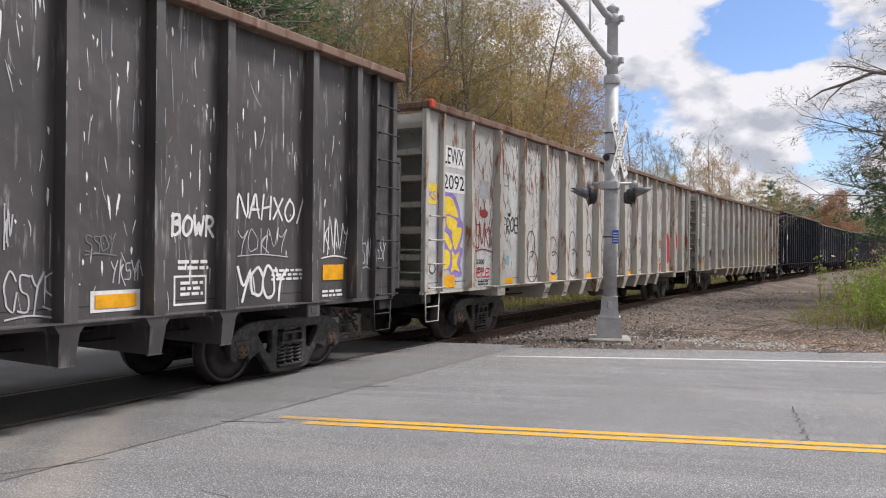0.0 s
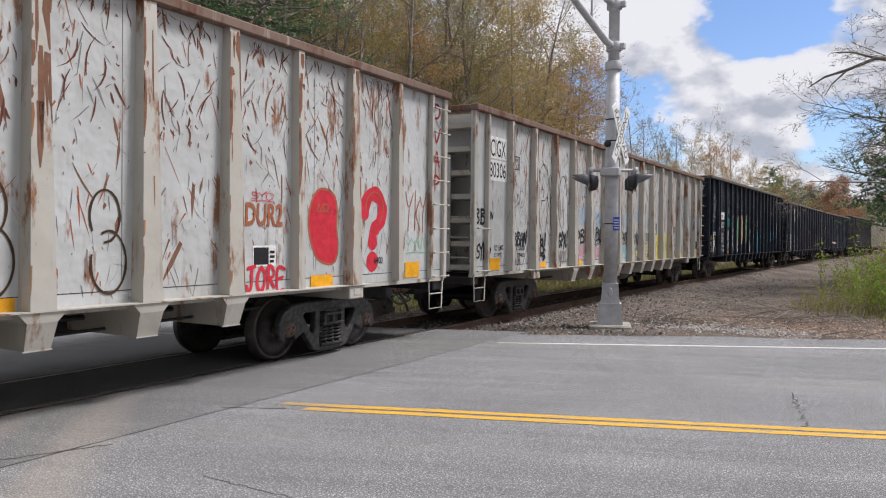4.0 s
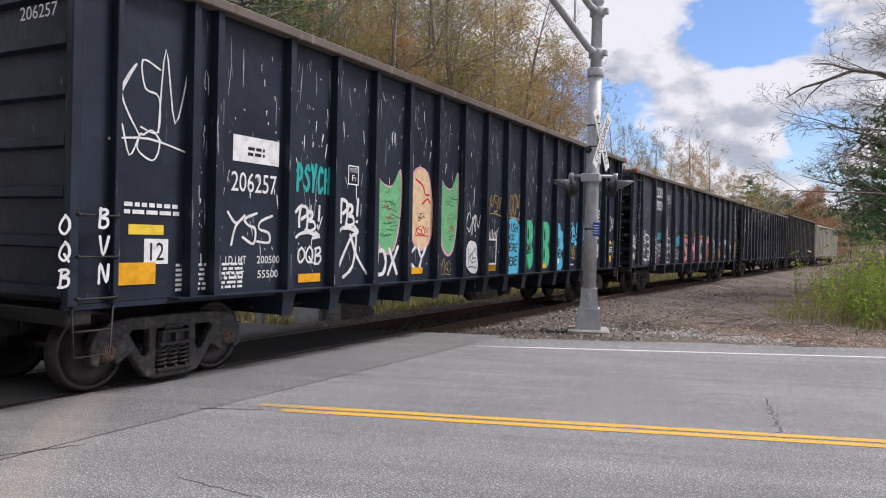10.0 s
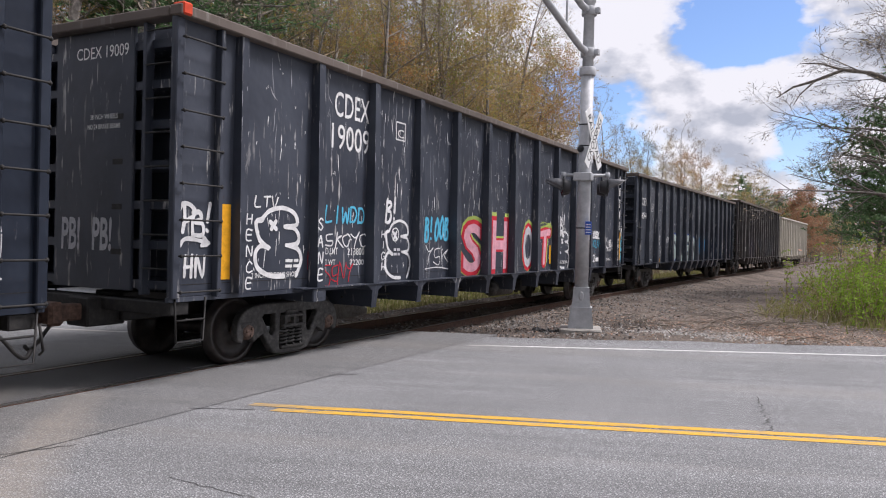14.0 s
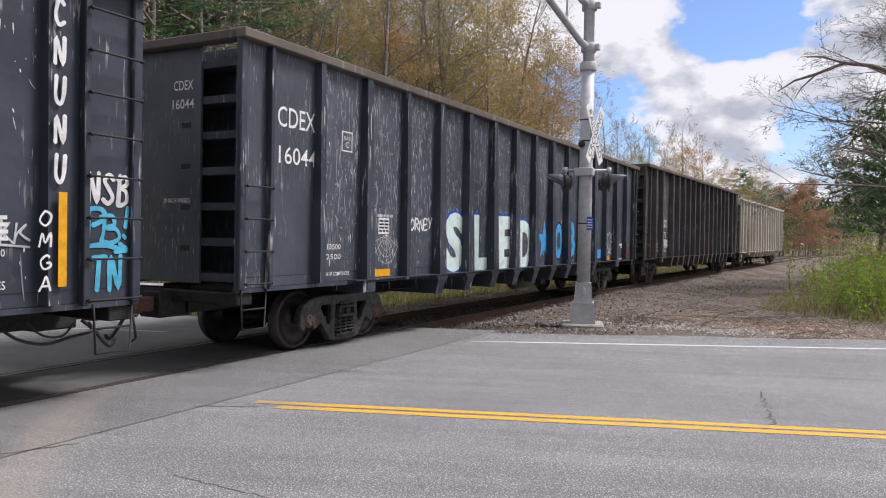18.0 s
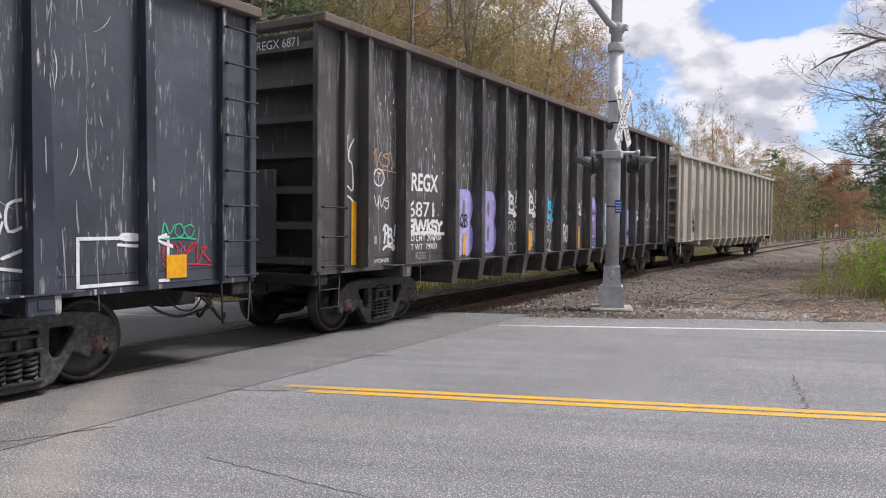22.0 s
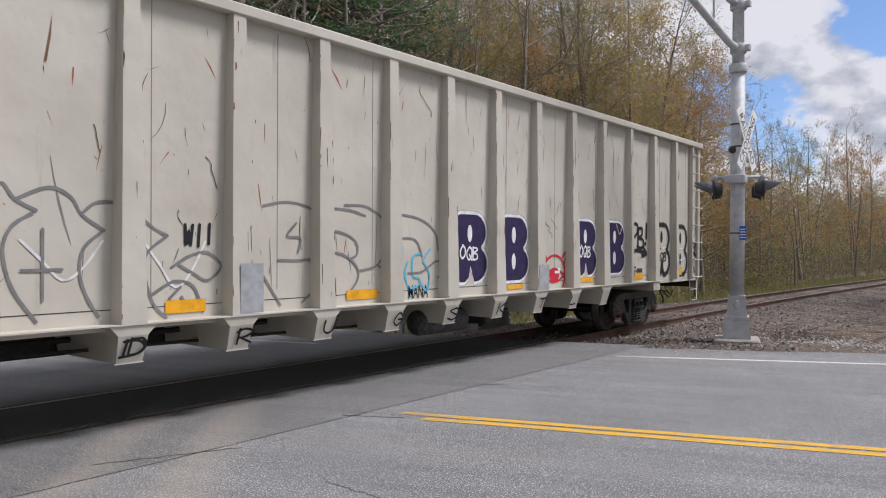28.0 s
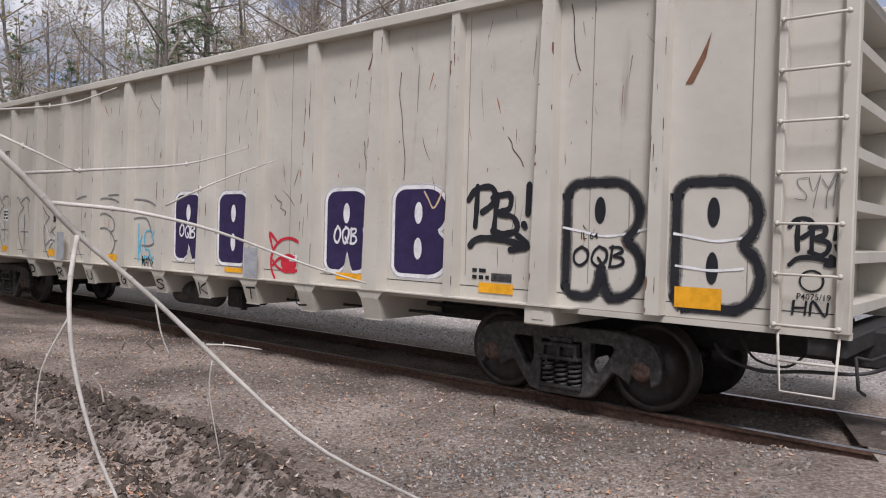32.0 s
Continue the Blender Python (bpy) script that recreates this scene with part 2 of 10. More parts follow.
def ground_material():
    m = material("ground", (0.12, 0.09, 0.07), 0.95, spec=0.2)
    n = Nodes(m)
    v = n.coords("Object")
    soil = n.ramp(n.noise(v, 1.1, 6.0), (0.32, (0.075, 0.056, 0.044)), (0.48, (0.175, 0.14, 0.115)), (0.68, (0.33, 0.285, 0.245)))
    litter = n.ramp(n.noise(v, 26.0, 3.0, 0.7), (0.36, (0.075, 0.057, 0.045)), (0.48, (0.23, 0.18, 0.15)), (0.6, (0.43, 0.36, 0.305)), (0.74, (0.66, 0.62, 0.57)))
    c = n.mixed(0.55, soil, litter)
    crushed = n.ramp(n.noise(v, 30.0, 4.0, 0.7), (0.34, (0.024, 0.019, 0.016)), (0.5, (0.105, 0.084, 0.07)), (0.66, (0.27, 0.225, 0.19)))
    g0, s0, m0 = n.add("ShaderNodeTexCoord"), n.add("ShaderNodeSeparateXYZ"), n.add("ShaderNodeMapRange")
    n.link(g0.outputs["Object"], s0.inputs[0])
    n.link(s0.outputs["Y"], m0.inputs["Value"])
    for k, val in (("From Min", 9.0), ("From Max", 10.5), ("To Min", 0.15), ("To Max", 0.8)):
        m0.inputs[k].default_value = val
    c = n.mixed(m0.outputs[0], c, crushed)
    c = n.mixed(1.0, c, n.ramp(n.noise(v, 0.42, 5.0, 0.6), (0.36, 0.55), (0.62, 1.25)), "MULTIPLY")
    # grass takes over away from the track and the road
    geo, sep = n.add("ShaderNodeTexCoord"), n.add("ShaderNodeSeparateXYZ")
    n.link(geo.outputs["Object"], sep.inputs[0])
    far = n.add("ShaderNodeMapRange")
    for k, val in (("From Min", -3.6), ("From Max", -4.6), ("To Min", 0.0), ("To Max", 1.0)):
        far.inputs[k].default_value = val
    n.link(sep.outputs["X"], far.inputs["Value"])
    fy = n.add("ShaderNodeMapRange")
    for k, val in (("From Min", 13.5), ("From Max", 16.0), ("To Min", 0.0), ("To Max", 1.0)):
        fy.inputs[k].default_value = val
    n.link(sep.outputs["Y"], fy.inputs["Value"])
    gm = n.add("ShaderNodeMath")
    gm.operation = "MULTIPLY"
    n.link(far.outputs[0], gm.inputs[0])
    n.link(fy.outputs[0], gm.inputs[1])
    # brown woodland floor farther in
    deep = n.add("ShaderNodeMapRange")
    for k, val in (("From Min", -13.0), ("From Max", -8.0), ("To Min", 0.08), ("To Max", 1.0)):
        deep.inputs[k].default_value = val
    n.link(sep.outputs["X"], deep.inputs["Value"])
    patch = n.mixed(1.0, n.ramp(n.noise(v, 0.8, 4.0), (0.36, 0.1), (0.6, 0.9)), deep.outputs[0], "MULTIPLY")
    # pale gravel of the lot across the track
    lx, ly, lm = n.add("ShaderNodeMapRange"), n.add("ShaderNodeMapRange"), n.add("ShaderNodeMath")
    for k, val in (("From Min", -1.5), ("From Max", -2.1), ("To Min", 0.0), ("To Max", 0.85)):
        lx.inputs[k].default_value = val
    for k, val in (("From Min", 0.0), ("From Max", -1.0), ("To Min", 0.0), ("To Max", 1.0)):
        ly.inputs[k].default_value = val
    n.link(sep.outputs["X"], lx.inputs["Value"])
    n.link(sep.outputs["Y"], ly.inputs["Value"])
    lm.operation = "MULTIPLY"
    n.link(lx.outputs[0], lm.inputs[0])
    n.link(ly.outputs[0], lm.inputs[1])
    gravel = n.ramp(n.noise(v, 24.0, 4.0, 0.75), (0.34, (0.12, 0.105, 0.092)), (0.5, (0.31, 0.285, 0.26)), (0.66, (0.52, 0.49, 0.46)))
    c = n.mixed(lm.outputs[0], c, gravel)
    gm2 = n.add("ShaderNodeMath")
    gm2.operation = "MULTIPLY"
    n.link(gm.outputs[0], gm2.inputs[0])
    n.link(patch, gm2.inputs[1])
    grass = n.ramp(n.noise(v, 18.0, 3.0, 0.7), (0.3, (0.06, 0.065, 0.025)), (0.55, (0.14, 0.14, 0.055)), (0.75, (0.24, 0.2, 0.11)))
    n.colour(n.mixed(gm2.outputs[0], c, grass))
    n.bump(n.noise(v, 22.0, 5.0, 0.7), 0.9, 0.035)
    return m


MAT["ground"] = ground_material()


def speckled(name, dark, mid, light, scale=30.0, rough=0.9, bump=0.5, dist=0.01, metal=0.0, vary=True):
    m = material(name, mid, rough, metal)
    n = Nodes(m)
    v = n.coords("Object", vary=vary)
    fine = n.ramp(n.noise(v, scale, 5.0, 0.65), (0.3, dark), (0.5, mid), (0.72, light))
    big = n.ramp(n.noise(v, scale * 0.09, 4.0), (0.3, 0.75), (0.7, 1.15))
    n.colour(n.mixed(1.0, fine, big, "MULTIPLY"))
    n.bump(n.noise(v, scale * 1.5, 4.0), bump, dist)
    return m


MAT["ballast"] = speckled("ballast", (0.05, 0.045, 0.042), (0.13, 0.12, 0.115), (0.28, 0.26, 0.25), 24.0, bump=1.0, dist=0.04, vary=False)
MAT["rust"] = speckled("rusty_steel", (0.045, 0.025, 0.018), (0.1, 0.055, 0.038), (0.17, 0.1, 0.07), 20.0, 0.8)
MAT["rail_top"] = speckled("worn_rail_head", (0.2, 0.19, 0.19), (0.32, 0.31, 0.31), (0.45, 0.44, 0.43), 30.0, 0.35, 0.1, 0.002, 0.9)
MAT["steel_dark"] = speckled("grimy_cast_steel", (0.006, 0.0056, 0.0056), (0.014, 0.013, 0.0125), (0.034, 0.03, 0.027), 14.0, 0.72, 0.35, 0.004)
MAT["steel_grey"] = speckled("dusty_grey_cast_steel", (0.014, 0.0135, 0.0135), (0.042, 0.04, 0.039), (0.11, 0.104, 0.098), 14.0, 0.6, 0.35, 0.004)
MAT["wheel"] = speckled("brown_wheel_steel", (0.013, 0.0105, 0.0095), (0.029, 0.023, 0.021), (0.06, 0.046, 0.041), 9.0, 0.45, 0.25, 0.003)
MAT["cap"] = speckled("bearing_cap", (0.05, 0.03, 0.022), (0.11, 0.065, 0.048), (0.2, 0.13, 0.1), 25.0, 0.6, 0.2, 0.002)
MAT["galv"] = speckled("galvanised_steel", (0.38, 0.39, 0.41), (0.47, 0.48, 0.5), (0.57, 0.58, 0.6), 6.0, 0.6, 0.06, 0.002, 0.12)
MAT["concrete"] = speckled("concrete", (0.22, 0.21, 0.19), (0.34, 0.32, 0.29), (0.46, 0.44, 0.4), 16.0, 0.9, 0.4, 0.006)
MAT["wood"] = speckled("tie_wood", (0.03, 0.024, 0.02), (0.065, 0.052, 0.043), (0.12, 0.1, 0.085), 12.0, 0.9)
MAT["bark"] = speckled("bark", (0.1, 0.088, 0.077), (0.21, 0.187, 0.165), (0.34, 0.31, 0.28), 9.0, 0.95, 0.8, 0.02)
MAT["twig"] = speckled("twig_bark", (0.17, 0.145, 0.12), (0.29, 0.25, 0.205), (0.4, 0.355, 0.3), 6.0, 0.9, 0.2, 0.004)
MAT["twig_gold"] = speckled("golden_twig_bark", (0.2, 0.145, 0.09), (0.32, 0.24, 0.15), (0.44, 0.34, 0.22), 6.0, 0.9, 0.2, 0.004)
MAT["mud"] = speckled("churned_dark_soil", (0.035, 0.026, 0.02), (0.08, 0.06, 0.047), (0.15, 0.118, 0.095), 20.0, 0.95, 0.8, 0.02)
MAT["pale_twig"] = speckled("pale_twig_bark", (0.36, 0.34, 0.3), (0.5, 0.47, 0.42), (0.6, 0.57, 0.52), 14.0, 0.8, 0.3, 0.003)
MAT["black_plastic"] = material("black_signal_paint", (0.022, 0.023, 0.026), 0.5)
MAT["grey_hood"] = speckled("faded_black_hood", (0.09, 0.092, 0.1), (0.15, 0.153, 0.165), (0.22, 0.225, 0.24), 12.0, 0.5, 0.1, 0.002)
MAT["white_sign"] = material("white_sheeting", (0.78, 0.78, 0.77), 0.4)
MAT["blue_sign"] = material("blue_sheeting", (0.02, 0.09, 0.45), 0.4)
MAT["red_lens"] = material("red_lens", (0.12, 0.008, 0.006), 0.15)
MAT["rubber"] = material("rubber_hose", (0.03, 0.028, 0.027), 0.6)


def paint_line(name, base):
    m = material(name, base, 0.75)
    n = Nodes(m)
    v = n.coords("Object")
    worn = n.ramp(n.noise(v, 34.0, 4.0, 0.75), (0.30, tuple(k * 0.3 for k in base)), (0.40, tuple(k * 0.85 for k in base)), (0.7, base))
    turn = n.add("ShaderNodeMapping")
    turn.inputs["Rotation"].default_value = (0, 0, -0.356)
    n.link(v, turn.inputs["Vector"])
    streaks = n.noise(n_scaled(n, turn, (1.0, 9.0, 1.0)), 3.2, 6.0, 0.72)
    sep, fade, sum_ = n.add("ShaderNodeSeparateXYZ"), n.add("ShaderNodeMapRange", **{"From_Min": 2.9, "From_Max": 3.6, "To_Min": 0.13, "To_Max": 0.0}), n.add("ShaderNodeMath")
    n.link(v, sep.inputs[0])
    n.link(sep.outputs["X"], fade.inputs["Value"])
    n.link(fade.outputs[0], sum_.inputs[0])
    n.link(streaks, sum_.inputs[1])
    n.colour(n.mixed(n.ramp(sum_.outputs[0], (0.49, 0.0), (0.6, 0.75)), worn, (0.22, 0.205, 0.18)))
    n.bump(n.noise(v, 110.0, 2.0), 0.4, 0.004)
    return m


MAT["yellow_line"] = paint_line("yellow_road_paint", (0.72, 0.40, 0.02))
MAT["white_line"] = paint_line("white_road_paint", (0.78, 0.78, 0.76))


def leaf_material(name, *cols, through_light=0.52):
    m = material(name, cols[0], 0.7, spec=0.2)
    n = Nodes(m)
    g = n.add("ShaderNodeNewGeometry")
    stops = [(i / max(1, len(cols) - 1), c) for i, c in enumerate(cols)]
    n.colour(n.ramp(g.outputs["Random Per Island"], *stops))
    if through_light:
        col = n.b.inputs["Base Color"].links[0].from_socket
        glow, both, out = n.add("ShaderNodeBsdfTranslucent"), n.add("ShaderNodeMixShader", Fac=through_light), n.t.nodes["Material Output"]
        n.link(col, glow.inputs["Color"])
        n.link(n.b.outputs[0], both.inputs[1])
        n.link(glow.outputs[0], both.inputs[2])
        n.link(both.outputs[0], out.inputs["Surface"])
    return m


MAT["bud"] = leaf_material("budding_leaves", (0.36, 0.24, 0.09), (0.46, 0.32, 0.12), (0.38, 0.33, 0.11), (0.5, 0.39, 0.2))
MAT["bud_orange"] = leaf_material("orange_buds", (0.44, 0.2, 0.07), (0.5, 0.28, 0.1), (0.42, 0.3, 0.12))
MAT["bud_grey"] = leaf_material("grey_buds", (0.36, 0.285, 0.19), (0.44, 0.37, 0.27), (0.37, 0.33, 0.18))
MAT["bud_green"] = leaf_material("spring_green_leaves", (0.19, 0.22, 0.05), (0.28, 0.29, 0.08), (0.33, 0.3, 0.1))
MAT["bud_red"] = leaf_material("red_maple_blossom", (0.36, 0.17, 0.105), (0.41, 0.24, 0.15), (0.34, 0.24, 0.15))
MAT["needle"] = leaf_material("pine_needles", (0.07, 0.13, 0.058), (0.11, 0.19, 0.085), (0.165, 0.25, 0.115), through_light=0.35)
MAT["shoot"] = leaf_material("fresh_green_shoots", (0.2, 0.33, 0.03), (0.31, 0.45, 0.05), (0.16, 0.26, 0.03))
MAT["grass_blade"] = leaf_material("dull_spring_grass", (0.15, 0.17, 0.05), (0.24, 0.24, 0.09), (0.3, 0.25, 0.14), (0.12, 0.15, 0.04))
MAT["litter"] = leaf_material("dead_leaves", (0.2, 0.12, 0.075), (0.32, 0.21, 0.14), (0.42, 0.32, 0.25), (0.13, 0.085, 0.06), (0.5, 0.42, 0.35), (0.44, 0.2, 0.1), through_light=0.0)
MAT["stone"] = leaf_material("ballast_stones", (0.08, 0.075, 0.07), (0.16, 0.15, 0.14), (0.24, 0.225, 0.21), (0.34, 0.32, 0.3), (0.05, 0.045, 0.04), (0.17, 0.12, 0.095), through_light=0.0)
MAT["pale_stone"] = leaf_material("pale_gravel", (0.25, 0.24, 0.23), (0.4, 0.385, 0.37), (0.55, 0.53, 0.5), (0.32, 0.28, 0.24), through_light=0.0)


def car_paint(name, base, dust, streak, streak_lo, streak_hi, rust, rust_lo, rust_hi, rough=0.55, streak_scale=9.0, spec=0.35, dents=0.45):
    """Weathered freight-car paint: large fading, run-down streaks and rust patches."""
    m = material(name, base, rough, spec=spec)
    n = Nodes(m)
    v = n.coords("Object", vary=True)
    fade = n.ramp(n.noise(v, 0.9, 5.0), (0.3, base), (0.72, dust))
    run = n.coords("Object", (1.0, 1.0, 0.11), True)
    lines = n.ramp(n.noise(run, streak_scale, 5.0, 0.62), (streak_lo, 0.0), (streak_hi, 1.0))
    gate = n.ramp(n.noise(v, 1.3, 3.0), (0.42, 0.0), (0.62, 1.0))
    c = n.mixed(n.mixed(1.0, lines, gate, "MULTIPLY"), fade, streak)
    rv = n.coords("Object", (1.3, 1.3, 0.4), True)
    rmask = n.ramp(n.noise(rv, 2.4, 7.0, 0.68), (rust_lo, 0.0), (rust_hi, 1.0))
    c = n.mixed(rmask, c, rust)
    chips = n.ramp(n.noise(v, 19.0, 4.0, 0.7), (0.66, 0.0), (0.7, 0.7))
    c = n.mixed(chips, c, tuple(0.5 * (p + q) for p, q in zip(base, rust)))
    n.colour(c)
    n.bump(n.noise(v, 1.7, 3.0), dents, 0.06)
    return m


MAT["black_car"] = car_paint("black_car_paint", (0.026, 0.031, 0.045), (0.06, 0.068, 0.088), (0.42, 0.41, 0.4), 0.6, 0.65, (0.07, 0.04, 0.028), 0.70, 0.80, 0.46, 14.0, 0.3)
MAT["dark_car"] = car_paint("faded_black_car_paint", (0.042, 0.039, 0.041), (0.1, 0.094, 0.094), (0.34, 0.33, 0.32), 0.56, 0.72, (0.08, 0.05, 0.038), 0.66, 0.78, 0.46, 14.0, 0.5)
MAT["streaky_car"] = car_paint("streaked_black_car_paint", (0.03, 0.036, 0.05), (0.07, 0.079, 0.1), (0.36, 0.37, 0.39), 0.57, 0.69, (0.15, 0.15, 0.155), 0.66, 0.74, 0.46, 34.0, 0.5)
MAT["navy_car"] = car_paint("navy_black_car_paint", (0.010, 0.014, 0.025), (0.025, 0.033, 0.05), (0.36, 0.36, 0.36), 0.66, 0.73, (0.08, 0.045, 0.032), 0.74, 0.82, 0.42, 12.0, 0.25)
MAT["white_car"] = car_paint("worn_white_car_paint", (0.5, 0.515, 0.515), (0.41, 0.415, 0.4), (0.22, 0.19, 0.15), 0.57, 0.72, (0.22, 0.105, 0.055), 0.57, 0.65, 0.5, 6.0, 0.4, 0.95)
MAT["white_rib"] = car_paint("worn_white_rib_paint", (0.48, 0.46, 0.42), (0.4, 0.38, 0.33), (0.3, 0.25, 0.19), 0.56, 0.72, (0.22, 0.1, 0.05), 0.55, 0.64, 0.6, 5.0)
MAT["beige_car"] = car_paint("beige_grey_car_paint", (0.55, 0.522, 0.458), (0.45, 0.42, 0.36), (0.31, 0.28, 0.235), 0.6, 0.76, (0.2, 0.11, 0.06), 0.79, 0.82, 0.5, 5.0, 0.35, 0.34)
MAT["chord_rust"] = car_paint("rust_brown_chord", (0.16, 0.1, 0.075), (0.2, 0.14, 0.11), (0.33, 0.28, 0.25), 0.58, 0.7, (0.12, 0.05, 0.03), 0.5, 0.62, 0.8, 8.0)
MAT["chord_brown"] = car_paint("dusty_brown_chord", (0.1, 0.08, 0.068), (0.15, 0.125, 0.11), (0.26, 0.24, 0.22), 0.56, 0.7, (0.1, 0.05, 0.03), 0.6, 0.7, 0.8, 8.0)

# ------------------------------------------------------------------ mesh tools
class Mesh:
    """Collects vertices and faces, then makes one mesh."""
    def __init__(self):
        self.v, self.f, self.s, self.mi = [], [], [], []
        self.cur = 0

    def face(self, idx, smooth=False):
        self.f.append(tuple(idx))
        self.s.append(smooth)
        self.mi.append(self.cur)

    def hexa(self, p):
        """Eight corners: the lower ring of four, then the upper ring, both counterclockwise from above."""
        b = len(self.v)
        self.v += [tuple(q) for q in p]
        for q in ((3, 2, 1, 0), (4, 5, 6, 7), (0, 1, 5, 4), (1, 2, 6, 5), (2, 3, 7, 6), (3, 0, 4, 7)):
            self.face([b + k for k in q])
        return self

    def box(self, x0, x1, y0, y1, z0, z1):
        return self.hexa([(x0, y0, z0), (x1, y0, z0), (x1, y1, z0), (x0, y1, z0), (x0, y0, z1), (x1, y0, z1), (x1, y1, z1), (x0, y1, z1)])

    def bbox(self, x0, x1, y0, y1, z0, z1, r=0.01):
        """A box whose edges are chamfered by r."""
        b = len(self.v)
        for sx in (0, 1):
            for sy in (0, 1):
                for sz in (0, 1):
                    x, y, z = (x0, x1)[sx], (y0, y1)[sy], (z0, z1)[sz]
                    dx, dy, dz = r * (1 - 2 * sx), r * (1 - 2 * sy), r * (1 - 2 * sz)
                    self.v += [(x, y + dy, z + dz), (x + dx, y, z + dz), (x + dx, y + dy, z)]
        c = lambda sx, sy, sz, k: b + 3 * (4 * sx + 2 * sy + sz) + k
        for s in (0, 1):
            for k, q in ((0, [(s, 0, 0), (s, 1, 0), (s, 1, 1), (s, 0, 1)]), (1, [(0, s, 0), (0, s, 1), (1, s, 1), (1, s, 0)]), (2, [(0, 0, s), (1, 0, s), (1, 1, s), (0, 1, s)])):
                idx = [c(*t, k) for t in q]
                self.face(idx if s else idx[::-1])
        for i in (0, 1):
            for j in (0, 1):
                for q in ([c(0, i, j, 1), c(1, i, j, 1), c(1, i, j, 2), c(0, i, j, 2)], [c(i, 0, j, 2), c(i, 1, j, 2), c(i, 1, j, 0), c(i, 0, j, 0)], [c(i, j, 0, 0), c(i, j, 1, 0), c(i, j, 1, 1), c(i, j, 0, 1)]):
                    self.face(q if i == j else q[::-1])
        for i in (0, 1):
            for j in (0, 1):
                for k in (0, 1):
                    q = [c(i, j, k, 0), c(i, j, k, 1), c(i, j, k, 2)]
                    self.face(q if (i + j + k) % 2 else q[::-1])
        return self

    def prism(self, pts, x0, x1):
        """A polygon in (y, z), counterclockwise seen from +x, extruded along x."""
        b, n = len(self.v), len(pts)
        self.v += [(x0, y, z) for y, z in pts] + [(x1, y, z) for y, z in pts]
        self.face([b + i for i in range(n)][::-1])
        self.face([b + n + i for i in range(n)])
        for i in range(n):
            j = (i + 1) % n
            self.face([b + i, b + j, b + n + j, b + n + i])
        return self

    def tube(self, pts, radii, n=8, caps=True, smooth=True):
        """A round tube along a polyline."""
        b, pts = len(self.v), [Vector(p) for p in pts]
        if not isinstance(radii, (list, tuple)):
            radii = [radii] * len(pts)
        for i, p in enumerate(pts):
            d = (pts[min(i + 1, len(pts) - 1)] - pts[max(i - 1, 0)]).normalized()
            u = d.orthogonal().normalized() if i == 0 else (u - d * u.dot(d)).normalized()
            w = d.cross(u)
            for k in range(n):
                t = 2 * math.pi * k / n
                self.v.append(tuple(p + radii[i] * (u * math.cos(t) + w * math.sin(t))))
        for i in range(len(pts) - 1):
            for k in range(n):
                k2 = (k + 1) % n
                self.face([b + i * n + k, b + i * n + k2, b + (i + 1) * n + k2, b + (i + 1) * n + k], smooth)
        if caps:
            self.face([b + k for k in range(n)][::-1])
            self.face([b + (len(pts) - 1) * n + k for k in range(n)])
        return self

    def lathe(self, prof, axis="x", n=28, smooth=True, at=(0, 0, 0)):
        """Turns a profile of (along, radius) round an axis."""
        b = len(self.v)
        for a_, r in prof:
            for k in range(n):
                t = 2 * math.pi * k / n
                c_, s_ = r * math.cos(t), r * math.sin(t)
                p = {"x": (a_, c_, s_), "y": (s_, a_, c_), "z": (c_, s_, a_)}[axis]
                self.v.append((p[0] + at[0], p[1] + at[1], p[2] + at[2]))
        for i in range(len(prof) - 1):
            for k in range(n):
                k2 = (k + 1) % n
                self.face([b + i * n + k, b + i * n + k2, b + (i + 1) * n + k2, b + (i + 1) * n + k][::-1] if False else [b + i * n + k, b + i * n + k2, b + (i + 1) * n + k2, b + (i + 1) * n + k], smooth)
        if prof[0][1] > 0.001:
            self.face([b + k for k in range(n)][::-1])
        if prof[-1][1] > 0.001:
            self.face([b + (len(prof) - 1) * n + k for k in range(n)])
        return self

    def data(self, name, *mats):
        me = bpy.data.meshes.new(name)
        me.from_pydata(self.v, [], self.f)
        me.polygons.foreach_set("use_smooth", self.s)
        for m in mats:
            me.materials.append(MAT[m] if isinstance(m, str) else m)
        if len(mats) > 1:
            me.polygons.foreach_set("material_index", self.mi)
        me.validate()
        me.update()
        return me


def part(name, mesh, parent, at=None, label=""):
    """Links mesh data as one object under a thing or a part."""
    ob = new(name, mesh)
    ob.parent = parent
    if at is not None:
        ob.matrix_basis = at if isinstance(at, Matrix) else Matrix.Translation(at)
    if label:
        ob["label"] = label
    return ob


def thing(name, label, category, mesh=None, at=None, group="", kind=""):
    ob = new(name, mesh)
    if at is not None:
        ob.matrix_basis = at if isinstance(at, Matrix) else Matrix.Translation(at)
    return tagged(ob, label, category, group, kind)


def from_curve(cu, name, *mats):
    ob = bpy.data.objects.new("tmp", cu)
    me = bpy.data.meshes.new_from_object(ob)
    bpy.data.objects.remove(ob)
    me.name = name
    me.materials.clear()
    for m in mats:
        me.materials.append(MAT[m])
    return me

# ------------------------------------------------------------------ plan
RD, RN = Vector((0.9375, 0.3485)), Vector((-0.3485, 0.9375))   # along the road, and across it


def curve_x(y):
    """The track's centre line: straight past the crossing, then a bend."""
    if y < 17:
        return 0.0
    if y < 37:
        return 0.001225 * (y - 17) ** 2
    return 0.49 + 0.049 * (y - 37) + 0.0006 * max(0.0, y - 70) ** 2


